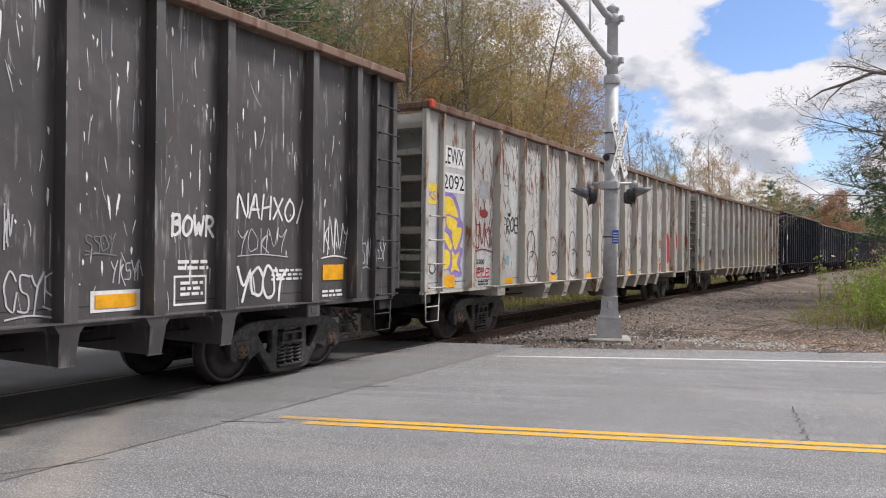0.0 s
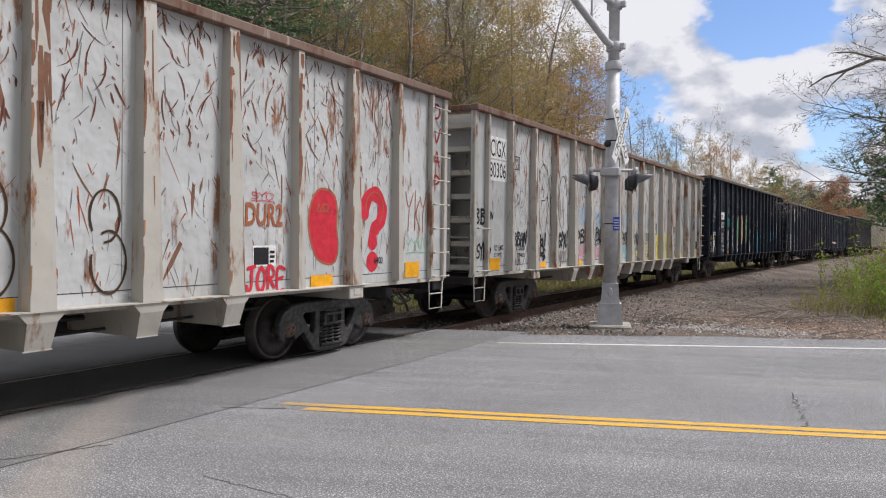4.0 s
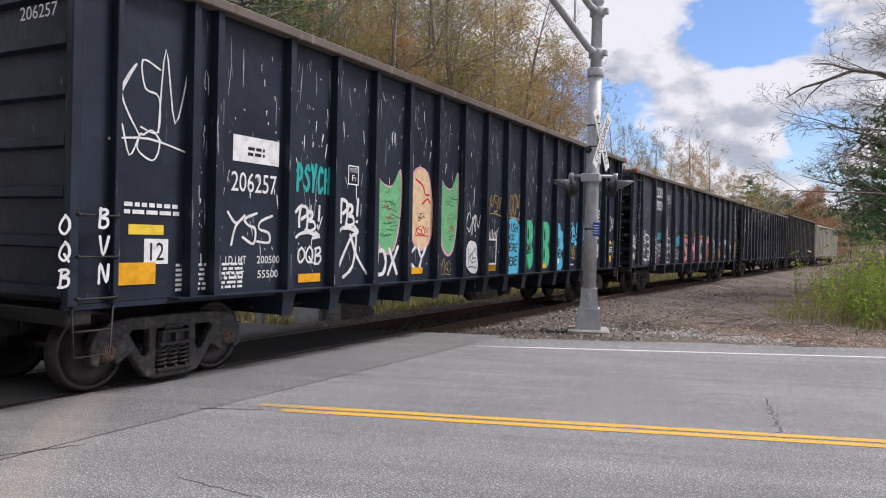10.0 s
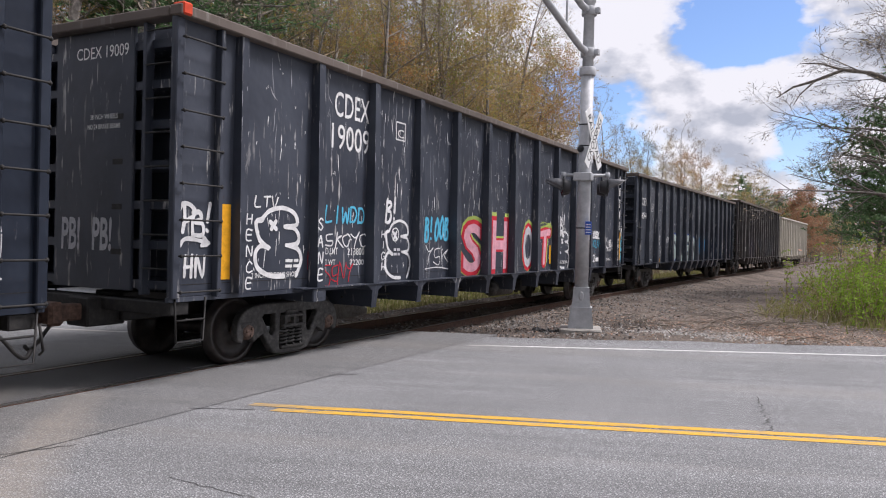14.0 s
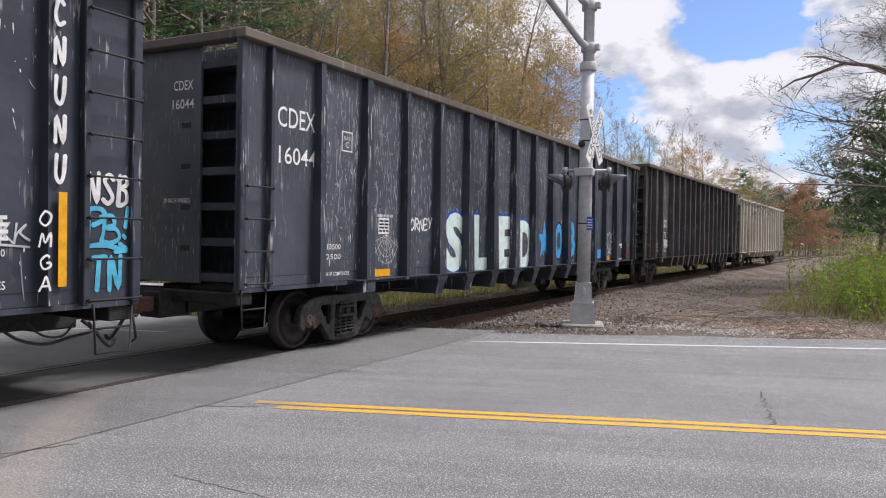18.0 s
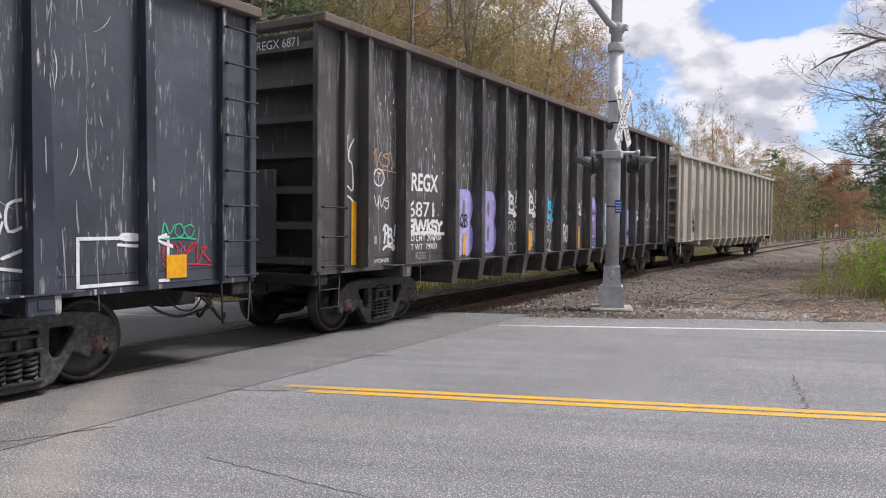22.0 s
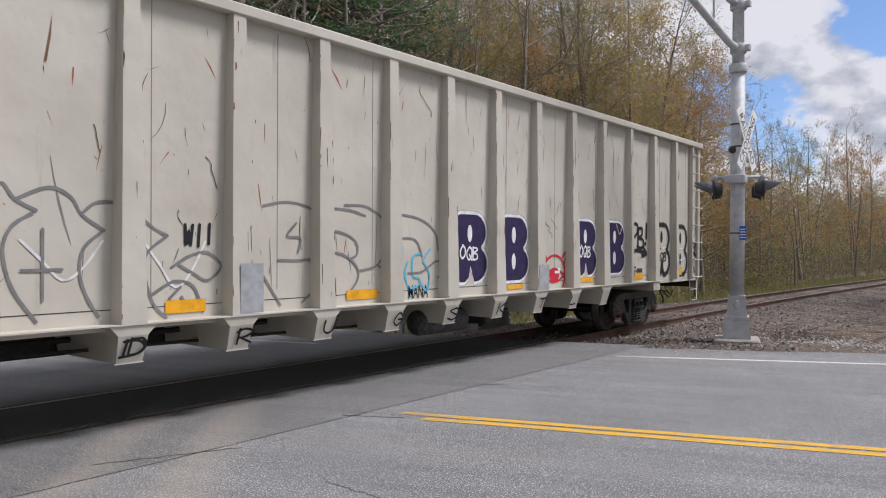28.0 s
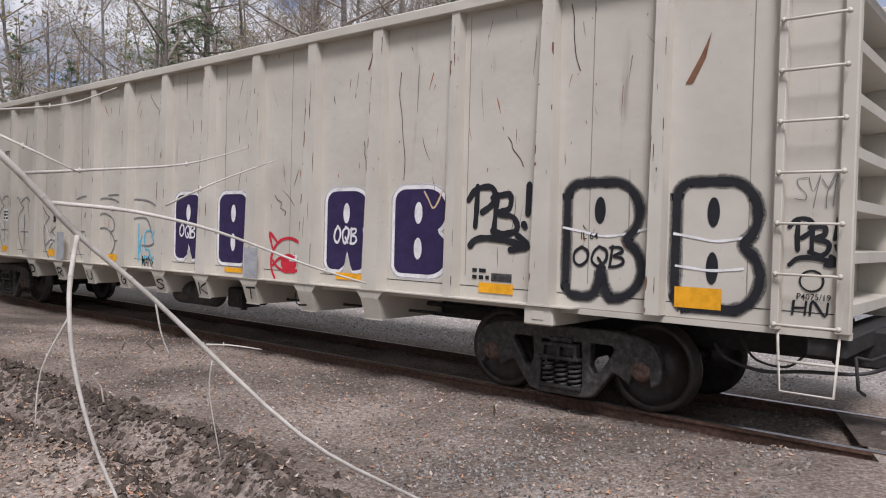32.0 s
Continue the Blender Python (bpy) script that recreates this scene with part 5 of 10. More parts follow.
            for i in range(nseg + 1):
                t = math.pi * (-0.15 + 1.3 * i / nseg)
                y_, z_ = math.cos(t), math.sin(t)
                tip = 0.05 + 0.34 * max(0.0, z_) ** 0.8
                for r_, x_ in ((0.165, 0.015), (0.175, 0.015), (0.155, tip), (0.145, tip)):
                    hood.v.append((x_, y_ * r_, z_ * r_))
            for i in range(nseg):
                for k in range(4):
                    hood.face([4 * i + k, 4 * i + (k + 1) % 4, 4 * i + 4 + (k + 1) % 4, 4 * i + 4 + k], True)
            part("hood", hood.data("hood", "grey_hood"), lamp)
            part("hanger", Mesh().tube([(0, 0, 0.12), (0, 0, 0.27)], 0.035, 8).lathe([(0.2, 0.05), (0.3, 0.05)], "z", 10).data("hanger", "galv"), lamp)
    # crossbuck: two boards, turned towards the road
    v = Vector((0.296, -0.955, 0))
    N = (v * math.cos(radians(66)) + Vector((0.955, 0.296, 0)) * math.sin(radians(66))).normalized()
    R = Vector((0, 0, 1)).cross(N)
    fr = Matrix((R, Vector((0, 0, 1)), N)).transposed().to_4x4()
    org = Matrix.Translation(Vector((0.955, 0.296, 0)) * 0.165 + v * 0.1 + Vector((0, 0, 3.98)))
    buck = part("crossbuck", Mesh().bbox(-0.05, 0.05, -0.5, 0.5, -0.05, -0.02, 0.005).data("back_strap", "galv"), sig, org @ fr, "white crossbuck with black lettering")
    for ang, word, zz in ((58, "RAILROAD", 0.0), (-58, "CROSSING", 0.014)):
        sgn = -ang
        mt = Matrix.Rotation(radians(sgn), 4, "Z")
        board = part("board", Mesh().bbox(-0.68, 0.68, -0.115, 0.115, zz - 0.006, zz + 0.006, 0.002).data("board", "white_sign"), buck, mt)
        part("lettering", text_mesh(word, 0.17, "letter_black"), buck, mt @ Matrix.Translation((0, 0, zz + 0.009)))
    part("bell", Mesh().lathe([(0, 0.03), (0.03, 0.07), (0.06, 0.075), (0.07, 0.06)], "y", 16).data("bell", "black_plastic"), sig, pose(-0.06, -0.2, 3.78, 0, 0, 0))
    part("notice", Mesh().bbox(0.06, 0.19, -0.19, -0.17, 1.96, 2.24, 0.004).data("notice", "blue_sign"), sig, pose(0, 0, 0, 0, 0, 12), "small blue notice plate")
    bars = Mesh()
    for i in range(4):
        bars.box(0.075, 0.175, -0.197, -0.192, 2.0 + i * 0.055, 2.02 + i * 0.055)
    part("notice_text", bars.data("notice_text", "white_sign"), sig, pose(0, 0, 0, 0, 0, 12))
    for z in (3.85, 4.3, 2.1):
        part("band", Mesh().lathe([(z - 0.012, 0.147), (z + 0.012, 0.147)], "z", 20).data("band", "steel_dark"), sig)


def build_trackside():
    cab = thing("signal_cabinet", "silver metal signal cabinet with double door beside the track", "cabinet", at=pose(-3.1, 14.5, ground_z(-3.1, 14.5), 0, 0, 20))
    part("body", Mesh().bbox(-0.3, 0.3, -0.36, 0.36, 0.0, 1.85, 0.012).data("body", "galv"), cab)
    part("roof", Mesh().bbox(-0.34, 0.34, -0.4, 0.4, 1.85, 1.9, 0.01).data("roof", "galv"), cab)
    for s in (-1, 1):
        d = part("door", Mesh().bbox(0.302, 0.318, 0.01 if s > 0 else -0.34, 0.34 if s > 0 else -0.01, 0.08, 1.8, 0.004).data("door", "galv"), cab)
        part("handle", Mesh().bbox(0.318, 0.34, s * 0.05 - 0.01, s * 0.05 + 0.01, 0.9, 1.05, 0.003).data("handle", "steel_dark"), d)
    pit = thing("concrete_vault", "low pale concrete vault with a lid beside the track", "vault", at=pose(-2.7, 15.3, ground_z(-2.7, 15.3), 0, 0, 4))
    part("box", Mesh().bbox(-0.35, 0.35, -0.75, 0.75, -0.1, 0.48, 0.02).data("box", "concrete"), pit)
    part("lid", Mesh().bbox(-0.38, 0.38, -0.78, 0.78, 0.48, 0.55, 0.012).data("lid", "concrete"), pit)
    blk = thing("concrete_block", "weathered concrete footing block beyond the rails", "block", Mesh().bbox(-0.5, 0.5, -0.4, 0.4, -0.1, 0.3, 0.03).data("block", "concrete"), pose(-3.4, 16.6, ground_z(-3.4, 16.6), 0, 0, 15))
    rail = thing("guardrail", "galvanised steel guardrail along the far road edge", "guardrail")
    prof = [(0.0, 0.46), (0.05, 0.5), (0.05, 0.56), (0.0, 0.6), (0.0, 0.62), (0.05, 0.66), (0.05, 0.72), (0.0, 0.76)]
    m = Mesh()
    xs = [-2.6 - 0.5 * i for i in range(80)]
    for x in xs:
        for k, (dn, z) in enumerate(prof + [(a_ + 0.012, b_) for a_, b_ in reversed(prof)]):
            p = Vector((x, road_y(x, 12.6))) - RN * dn
            m.v.append((p.x, p.y, z - 0.12))
    n = 16
    for i in range(len(xs) - 1):
        for k in range(n):
            m.face([i * n + k, i * n + (k + 1) % n, (i + 1) * n + (k + 1) % n, (i + 1) * n + k])
    part("beam", m.data("beam", "galv"), rail)
    post = Mesh().bbox(-0.06, 0.06, -0.1, 0.1, -0.3, 0.66, 0.008).data("post", "galv")
    for i in range(20):
        x = -2.9 - 1.9 * i
        part("post", post, rail, pose(x, road_y(x, 12.75), -0.1, 0, 0, 20))
    # the leaning pale sapling in the foreground and its twigs
    build_branch()


def build_branch():
    """A bare sapling that leans in from the verge, its tip bowed over the soil."""
    sap = thing("bare_sapling", "pale bare sapling bowed over the churned soil", "sapling")
    def limb(name, pts, r0, r1):
        fine = []
        pts = [Vector(p) for p in pts]
        for i in range(len(pts) - 1):
            p0, p1, p2, p3 = pts[max(0, i - 1)], pts[i], pts[i + 1], pts[min(len(pts) - 1, i + 2)]
            for k in range(4):
                t = k / 4
                fine.append(p1 + 0.5 * t * (p2 - p0 + t * (2 * p0 - 5 * p1 + 4 * p2 - p3 + t * (3 * (p1 - p2) + p3 - p0))))
        fine.append(pts[-1])
        n = len(fine) - 1
        radii = [0.74 * (r0 + (r1 - r0) * i / n) * (1.0 + 0.12 * noise.noise((i * 0.9, r0 * 90, 0))) for i in range(n + 1)]
        m = Mesh().tube(fine, radii, 8)
        for i in range(3, n, 5):                          # knots
            m.lathe([(-0.008, radii[i] * 0.7), (0.0, radii[i] * 1.25), (0.008, radii[i] * 0.7)], "z", 6, True, tuple(fine[i]))
        part(name, m.data(name, "pale_twig"), sap)
    limb("stem", [(8.75, -3.4, -0.15), (8.5, -3.1, 1.2), (8.05, -2.9, 2.15), (7.63, -2.83, 2.23), (7.32, -2.75, 1.96), (7.11, -2.73, 1.74), (6.91, -2.64, 1.54), (6.53, -2.4, 1.10), (6.23, -2.19, 0.88), (5.92, -1.97, 0.68)], 0.02, 0.006)
    limb("side_twig", [(7.18, -2.74, 1.83), (7.03, -2.55, 1.81), (6.88, -2.37, 1.76), (6.71, -2.17, 1.67), (6.6, -2.03, 1.62)], 0.009, 0.003)
    limb("side_twig", [(7.26, -2.75, 1.91), (7.09, -2.63, 1.93), (6.88, -2.53, 1.96), (6.73, -2.43, 2.02)], 0.007, 0.002)
    limb("side_twig", [(6.97, -2.49, 1.83), (6.88, -2.38, 1.9), (6.77, -2.24, 1.97)], 0.005, 0.002)
    limb("side_twig", [(7.11, -2.73, 1.74), (7.15, -2.69, 1.57), (7.16, -2.63, 1.37), (7.15, -2.53, 1.17), (7.13, -2.42, 1.02)], 0.011, 0.006)
    limb("side_twig", [(7.15, -2.69, 1.5), (7.2, -2.75, 1.34), (7.21, -2.76, 1.16)], 0.005, 0.002)
    limb("side_twig", [(6.91, -2.64, 1.54), (6.9, -2.62, 1.44), (6.88, -2.6, 1.37)], 0.005, 0.002)
    limb("side_twig", [(6.77, -2.54, 1.35), (6.77, -2.55, 1.24), (6.75, -2.51, 1.03)], 0.005, 0.002)
    limb("side_twig", [(6.78, -2.56, 1.4), (6.73, -2.5, 1.4), (6.67, -2.42, 1.39)], 0.005, 0.002)
    limb("side_twig", [(7.32, -2.75, 2.01), (7.26, -2.68, 1.97), (7.16, -2.64, 1.92)], 0.006, 0.003)
    limb("side_twig", [(7.32, -2.76, 2.08), (7.2, -2.61, 2.1), (7.11, -2.51, 2.15)], 0.005, 0.002)


def build_wire():
    w = thing("overhead_wire", "black overhead utility wire above the track", "wire")
    pts = [Vector((-30, 52, 11.0)).lerp(Vector((9, -14, 9.0)), i / 14) - Vector((0, 0, 1.2 * math.sin(math.pi * i / 14))) for i in range(15)]
    part("cable", Mesh().tube(pts, 0.014, 5).data("cable", "rubber"), w)

# ------------------------------------------------------------------ lettering and spray paint
def flat(name, base, rough=0.7):
    m = material(name, base, rough, spec=0.2)
    n = Nodes(m)
    v = n.coords("Object", vary=True)
    n.colour(n.ramp(n.noise(v, 7.0, 5.0, 0.7), (0.3, tuple(k * 0.72 for k in base)), (0.55, base), (0.8, tuple(min(1.0, k * 1.12 + 0.01) for k in base))))
    MAT[name] = m


for key, base in (("letter_black", (0.02, 0.02, 0.022)), ("letter_white", (0.75, 0.75, 0.74)), ("spray_white", (0.72, 0.72, 0.72)), ("spray_black", (0.02, 0.021, 0.025)), ("spray_grey", (0.2, 0.2, 0.2)),
                  ("spray_blue", (0.06, 0.3, 0.62)), ("spray_cyan", (0.1, 0.45, 0.65)), ("spray_green", (0.06, 0.45, 0.24)), ("spray_red", (0.55, 0.03, 0.05)), ("spray_pink", (0.7, 0.35, 0.42)), ("spray_yellow", (0.75, 0.55, 0.05)),
                  ("spray_purple", (0.034, 0.024, 0.075)), ("spray_lilac", (0.42, 0.38, 0.72)), ("spray_tan", (0.62, 0.45, 0.3)), ("spray_gold", (0.42, 0.31, 0.12)), ("spray_silver", (0.5, 0.5, 0.53)), ("spray_mint", (0.62, 0.74, 0.7)), ("spray_brown", (0.35, 0.12, 0.06)),
                  ("spray_skyblue", (0.25, 0.5, 0.6)), ("reflector", (0.75, 0.36, 0.015)), ("patch_grey", (0.36, 0.37, 0.39)), ("scratch", (0.06, 0.035, 0.02)), ("lime", (0.4, 0.5, 0.12)), ("rust_run", (0.2, 0.1, 0.062)), ("scuff", (0.3, 0.31, 0.34)), ("pale_yellow", (0.6, 0.52, 0.17)), ("spray_wash", (0.33, 0.49, 0.65)), ("marker_red", (0.62, 0.07, 0.03)), ("spray_teal", (0.03, 0.36, 0.34)), ("spray_maroon", (0.26, 0.035, 0.04)), ("rust_dark", (0.13, 0.045, 0.03)), ("rust_orange", (0.29, 0.145, 0.075)), ("seam_grey", (0.25, 0.235, 0.21)), ("spray_violet", (0.26, 0.2, 0.5)), ("spray_jade", (0.16, 0.42, 0.2)), ("spray_sand", (0.7, 0.5, 0.3)), ("moss", (0.05, 0.16, 0.08)), ("pale_blue", (0.36, 0.47, 0.55)), ("spray_navy", (0.03, 0.09, 0.4))):
    flat(key, base)

def mist(name, base, amount):
    """The thin speckled overspray round a painted edge."""
    flat(name, base)
    n = Nodes(MAT[name])
    v = n.coords("Object", vary=True)
    n.link(n.ramp(n.noise(v, 60.0, 4.0, 0.7), (0.3, 0.0), (0.75, amount * 1.6)), n.b.inputs["Alpha"])


mist("white_mist", (0.72, 0.72, 0.74), 0.55)
mist("black_mist", (0.02, 0.021, 0.025), 0.5)

TEXTS = {}


def text_mesh(word, size, mat):
    """Flat lettering, centred, in the xy plane."""
    key = (word, round(size, 3), mat)
    if key not in TEXTS:
        cu = bpy.data.curves.new("lettering", "FONT")
        cu.body, cu.size, cu.align_x, cu.align_y = word, size * 1.38, "CENTER", "CENTER"
        cu.resolution_u = 3
        TEXTS[key] = from_curve(cu, "lettering", mat)
    return TEXTS[key]


TURN = Matrix(((0, 0, 1, 0), (1, 0, 0, 0), (0, 1, 0, 0), (0, 0, 0, 1)))     # the drawing plane onto a car's near side


def letters(word, mat, bold=False):
    """Lettering of any weight with its bounds."""
    key = (word, mat, bold)
    if key not in TEXTS:
        cu = bpy.data.curves.new("lettering", "FONT")
        cu.body, cu.size, cu.resolution_u = word, 1.0, 3
        cu.offset = 0.05 if bold == "fat" else 0.026 if bold else 0.004
        if bold is True:
            cu.shear = 0.06
        me = from_curve(cu, "lettering", mat)
        co = np.empty(len(me.vertices) * 3)
        me.vertices.foreach_get("co", co)
        co = co.reshape(-1, 3)
        lo, hi = co.min(0), co.max(0)
        TEXTS[key] = (me, float(hi[0] - lo[0]) or 1.0, float(hi[1] - lo[1]) or 1.0, float(hi[0] + lo[0]) / 2, float(hi[1] + lo[1]) / 2)
    return TEXTS[key]


def poly_mesh(loops, mat, res=1):
    """A filled flat shape from closed loops (the inner loops are holes)."""
    cu = bpy.data.curves.new("shape", "CURVE")
    cu.dimensions, cu.fill_mode = "2D", "BOTH"
    for pts in loops:
        sp = cu.splines.new("POLY")
        sp.points.add(len(pts) - 1)
        for q, (x, y) in zip(sp.points, pts):
            q.co = (x, y, 0, 1)
        sp.use_cyclic_u = True
    return from_curve(cu, "spray_paint", mat)


def stroke_mesh(lines, w, mat):
    """Sprayed strokes: flat ribbons along polylines in the xy plane."""
    m = Mesh()
    for layer, pts in enumerate(lines):
        pts = [Vector(p) for p in pts]
        if len(pts) > 2:                                   # soften the corners
            out = []
            for i in range(len(pts) - 1):
                p0, p1, p2, p3 = pts[max(0, i - 1)], pts[i], pts[i + 1], pts[min(len(pts) - 1, i + 2)]
                for k in range(4):
                    t = k / 4
                    out.append(p1 + 0.5 * t * (p2 - p0 + t * (2 * p0 - 5 * p1 + 4 * p2 - p3 + t * (3 * (p1 - p2) + p3 - p0))))
            pts = out + [pts[-1]]
        b = len(m.v)
        for i, p in enumerate(pts):
            d = (pts[min(i + 1, len(pts) - 1)] - pts[max(0, i - 1)])
            d = d.normalized() if d.length > 1e-6 else Vector((1, 0))
            s = Vector((-d.y, d.x)) * w * 0.5 * (0.85 + 0.3 * noise.noise((p.x * 9, p.y * 9, w)))
            lift = 0.0006 * layer + 0.00003 * i                # each stroke lies on the one before
            m.v += [(p.x - s.x, p.y - s.y, lift), (p.x + s.x, p.y + s.y, lift)]
        for i in range(len(pts) - 1):
            m.face([b + 2 * i, b + 2 * i + 2, b + 2 * i + 3, b + 2 * i + 1])
        if w > 0.03:                                       # rounded ends
            for p, q, k0, k1 in ((pts[0], pts[1], 1, 0), (pts[-1], pts[-2], 2 * len(pts) - 2, 2 * len(pts) - 1)):
                d = (p - q).normalized() * w * 0.42
                s = Vector((-d.y, d.x))
                e = len(m.v)
                m.v += [(p.x + d.x * 0.7 + s.x * 0.7, p.y + d.y * 0.7 + s.y * 0.7, 0.0006 * layer), (p.x + d.x, p.y + d.y, 0.0006 * layer), (p.x + d.x * 0.7 - s.x * 0.7, p.y + d.y * 0.7 - s.y * 0.7, 0.0006 * layer)]
                m.face([b + k1, e, e + 1, e + 2, b + k0] if k0 == 1 else [b + k0, e + 2, e + 1, e, b + k1])
    return m.data("spray_paint", mat)


# a spray can's capitals, each a few strokes in a unit box
HAND = {}
HAND["A"] = [[(0, 0), (0.25, 0.6), (0.5, 1), (0.7, 0.5), (0.95, 0)], [(0.15, 0.35), (0.85, 0.38)]]
HAND["B"] = [[(0.1, 0), (0.12, 1)], [(0.0, 0.92), (0.6, 0.98), (0.78, 0.75), (0.2, 0.54), (0.8, 0.45), (0.9, 0.15), (0.5, 0.0), (0.05, 0.03)]]
HAND["C"] = [[(0.9, 0.8), (0.5, 1), (0.1, 0.6), (0.15, 0.2), (0.5, 0), (0.95, 0.15)]]
HAND["D"] = [[(0.1, 0), (0.12, 1)], [(0.0, 0.95), (0.6, 0.95), (0.92, 0.55), (0.7, 0.1), (0.05, 0.02)]]
HAND["E"] = [[(0.9, 0.95), (0.1, 0.97), (0.08, 0.03), (0.92, 0.02)], [(0.1, 0.5), (0.75, 0.53)]]
HAND["F"] = [[(0.9, 0.95), (0.1, 0.97), (0.08, 0.0)], [(0.1, 0.52), (0.7, 0.54)]]
HAND["J"] = [[(0.2, 0.97), (0.95, 1.0)], [(0.65, 1.0), (0.62, 0.2), (0.3, 0.0), (0.05, 0.2)]]
HAND["Z"] = [[(0.05, 0.95), (0.92, 1.0), (0.08, 0.03), (0.95, 0.0)]]
HAND["G"] = [[(0.88, 0.8), (0.5, 1), (0.1, 0.6), (0.15, 0.2), (0.5, 0), (0.9, 0.2), (0.88, 0.45), (0.55, 0.45)]]
HAND["H"] = [[(0.1, 0), (0.13, 1)], [(0.85, 0), (0.88, 1)], [(0.1, 0.48), (0.88, 0.53)]]
HAND["I"] = [[(0.5, 0), (0.53, 1)]]
HAND["K"] = [[(0.1, 0), (0.12, 1)], [(0.85, 1), (0.2, 0.5), (0.9, 0)]]
HAND["L"] = [[(0.12, 1), (0.1, 0.03), (0.9, 0.04)]]
HAND["M"] = [[(0.02, 0), (0.15, 1), (0.5, 0.3), (0.85, 1), (0.98, 0)]]
HAND["N"] = [[(0.08, 0), (0.1, 1), (0.85, 0.02), (0.92, 1)]]
HAND["O"] = [[(0.5, 1), (0.1, 0.7), (0.08, 0.25), (0.5, 0), (0.92, 0.3), (0.9, 0.75), (0.45, 1)]]
HAND["P"] = [[(0.15, 0), (0.12, 1)], [(0.0, 0.8), (0.4, 1.0), (0.88, 0.78), (0.7, 0.5), (0.15, 0.42)]]
HAND["Q"] = HAND["O"] + [[(0.5, 0.35), (0.95, -0.05)]]
HAND["R"] = HAND["P"] + [[(0.3, 0.45), (0.95, 0.0)]]
HAND["S"] = [[(0.88, 0.85), (0.5, 1), (0.12, 0.78), (0.5, 0.53), (0.9, 0.25), (0.5, 0), (0.05, 0.15)]]
HAND["T"] = [[(0.0, 0.96), (1.0, 1.0)], [(0.5, 1), (0.48, 0)]]
HAND["U"] = [[(0.08, 1), (0.12, 0.25), (0.5, 0), (0.88, 0.25), (0.92, 1)]]
HAND["V"] = [[(0.05, 1), (0.5, 0), (0.95, 1)]]
HAND["W"] = [[(0.0, 1), (0.25, 0), (0.5, 0.7), (0.75, 0), (1.0, 1)]]
HAND["X"] = [[(0.05, 1), (0.95, 0)], [(0.92, 1), (0.05, 0)]]
HAND["Y"] = [[(0.05, 1), (0.5, 0.5), (0.95, 1)], [(0.5, 0.5), (0.4, 0)]]
HAND["!"] = [[(0.55, 1.05), (0.5, 0.4)], [(0.45, 0.1), (0.52, 0.06)]]
HAND["/"] = [[(0.2, -0.1), (0.85, 1.1)]]
HAND["0"] = HAND["O"]
HAND["1"] = HAND["I"]
HAND["4"] = [[(0.75, 0), (0.7, 1), (0.05, 0.35), (0.95, 0.36)]]


def hand_letters(word, w, h, mat, seed, weight):
    """A word in sprayed strokes, fitted to w by h, letter by letter."""
    rng = random.Random(seed)
    sw = h * weight
    step = w / len(word)
    for i, ch in enumerate(word):
        lw = (step * (1.0 if len(word) > 1 else 0.9) if ch != "!" else step * 0.6) - sw * 0.7
        x0, y0 = -w / 2 + step * i + sw * 0.35 + rng.gauss(0, 0.02) * step, -h / 2 + sw * 0.5 + rng.gauss(0, 0.035) * h
        yield stroke_mesh([[(x0 + lw * (x + (0.2 if "!" in word else 0.1) * (y - 0.5) + rng.gauss(0, 0.03)), y0 + (h - sw) * (y + rng.gauss(0, 0.025))) for x, y in l] for l in HAND[ch]], sw, mat)


def scrawl(seed, w, h, n, mat, sw):
    """An unreadable hand-style tag of n looping strokes."""
    rng = random.Random(seed)
    lines = []
    for k in range(n):
        cx = -w / 2 + w * (k + 0.5) / n
        kind = rng.randrange(5)
        a_, b_ = w / n * 0.62, h / 2
        if kind == 0:
            l = [(cx - a_, -b_), (cx - a_ * 0.6, b_), (cx + a_ * 0.2, -b_ * 0.6), (cx + a_ * 0.9, b_ * 0.9)]
        elif kind == 1:
            l = [(cx + a_ * 0.8 * math.cos(t), b_ * 0.85 * math.sin(t)) for t in [0.5 + 0.75 * i for i in range(9)]]
        elif kind == 2:
            l = [(cx - a_ * 0.3, b_), (cx - a_ * 0.4, -b_), (cx - a_ * 0.2, -b_ * 0.1), (cx + a_ * 0.7, b_ * 0.6), (cx, 0.0), (cx + a_, -b_ * 0.9)]
        elif kind == 3:
            l = [(cx + a_ * 0.7, b_ * 0.8), (cx - a_ * 0.5, b_ * 0.7), (cx - a_ * 0.4, 0.1 * b_), (cx + a_ * 0.6, -0.1 * b_), (cx + a_ * 0.5, -b_ * 0.8), (cx - a_ * 0.8, -b_ * 0.7)]
        else:
            l = [(cx - a_ * 0.8, b_ * 0.9), (cx, b_ * 0.2), (cx + a_ * 0.9, b_), (cx + a_ * 0.1, 0), (cx - a_ * 0.2, -b_)]
        lines.append([(x + rng.gauss(0, 0.06 * w / n), y + rng.gauss(0, 0.07 * h)) for x, y in l])
    if rng.random() < 0.6:
        lines.append([(-w * 0.5, -h * 0.62), (0, -h * 0.55), (w * 0.55, -h * 0.66)])
    return stroke_mesh(lines, sw, mat)


def arc(cx, cy, rx, ry, a0, a1, n=10):
    return [(cx + rx * math.cos(radians(a0 + (a1 - a0) * i / n)), cy + ry * math.sin(radians(a0 + (a1 - a0) * i / n))) for i in range(n + 1)]


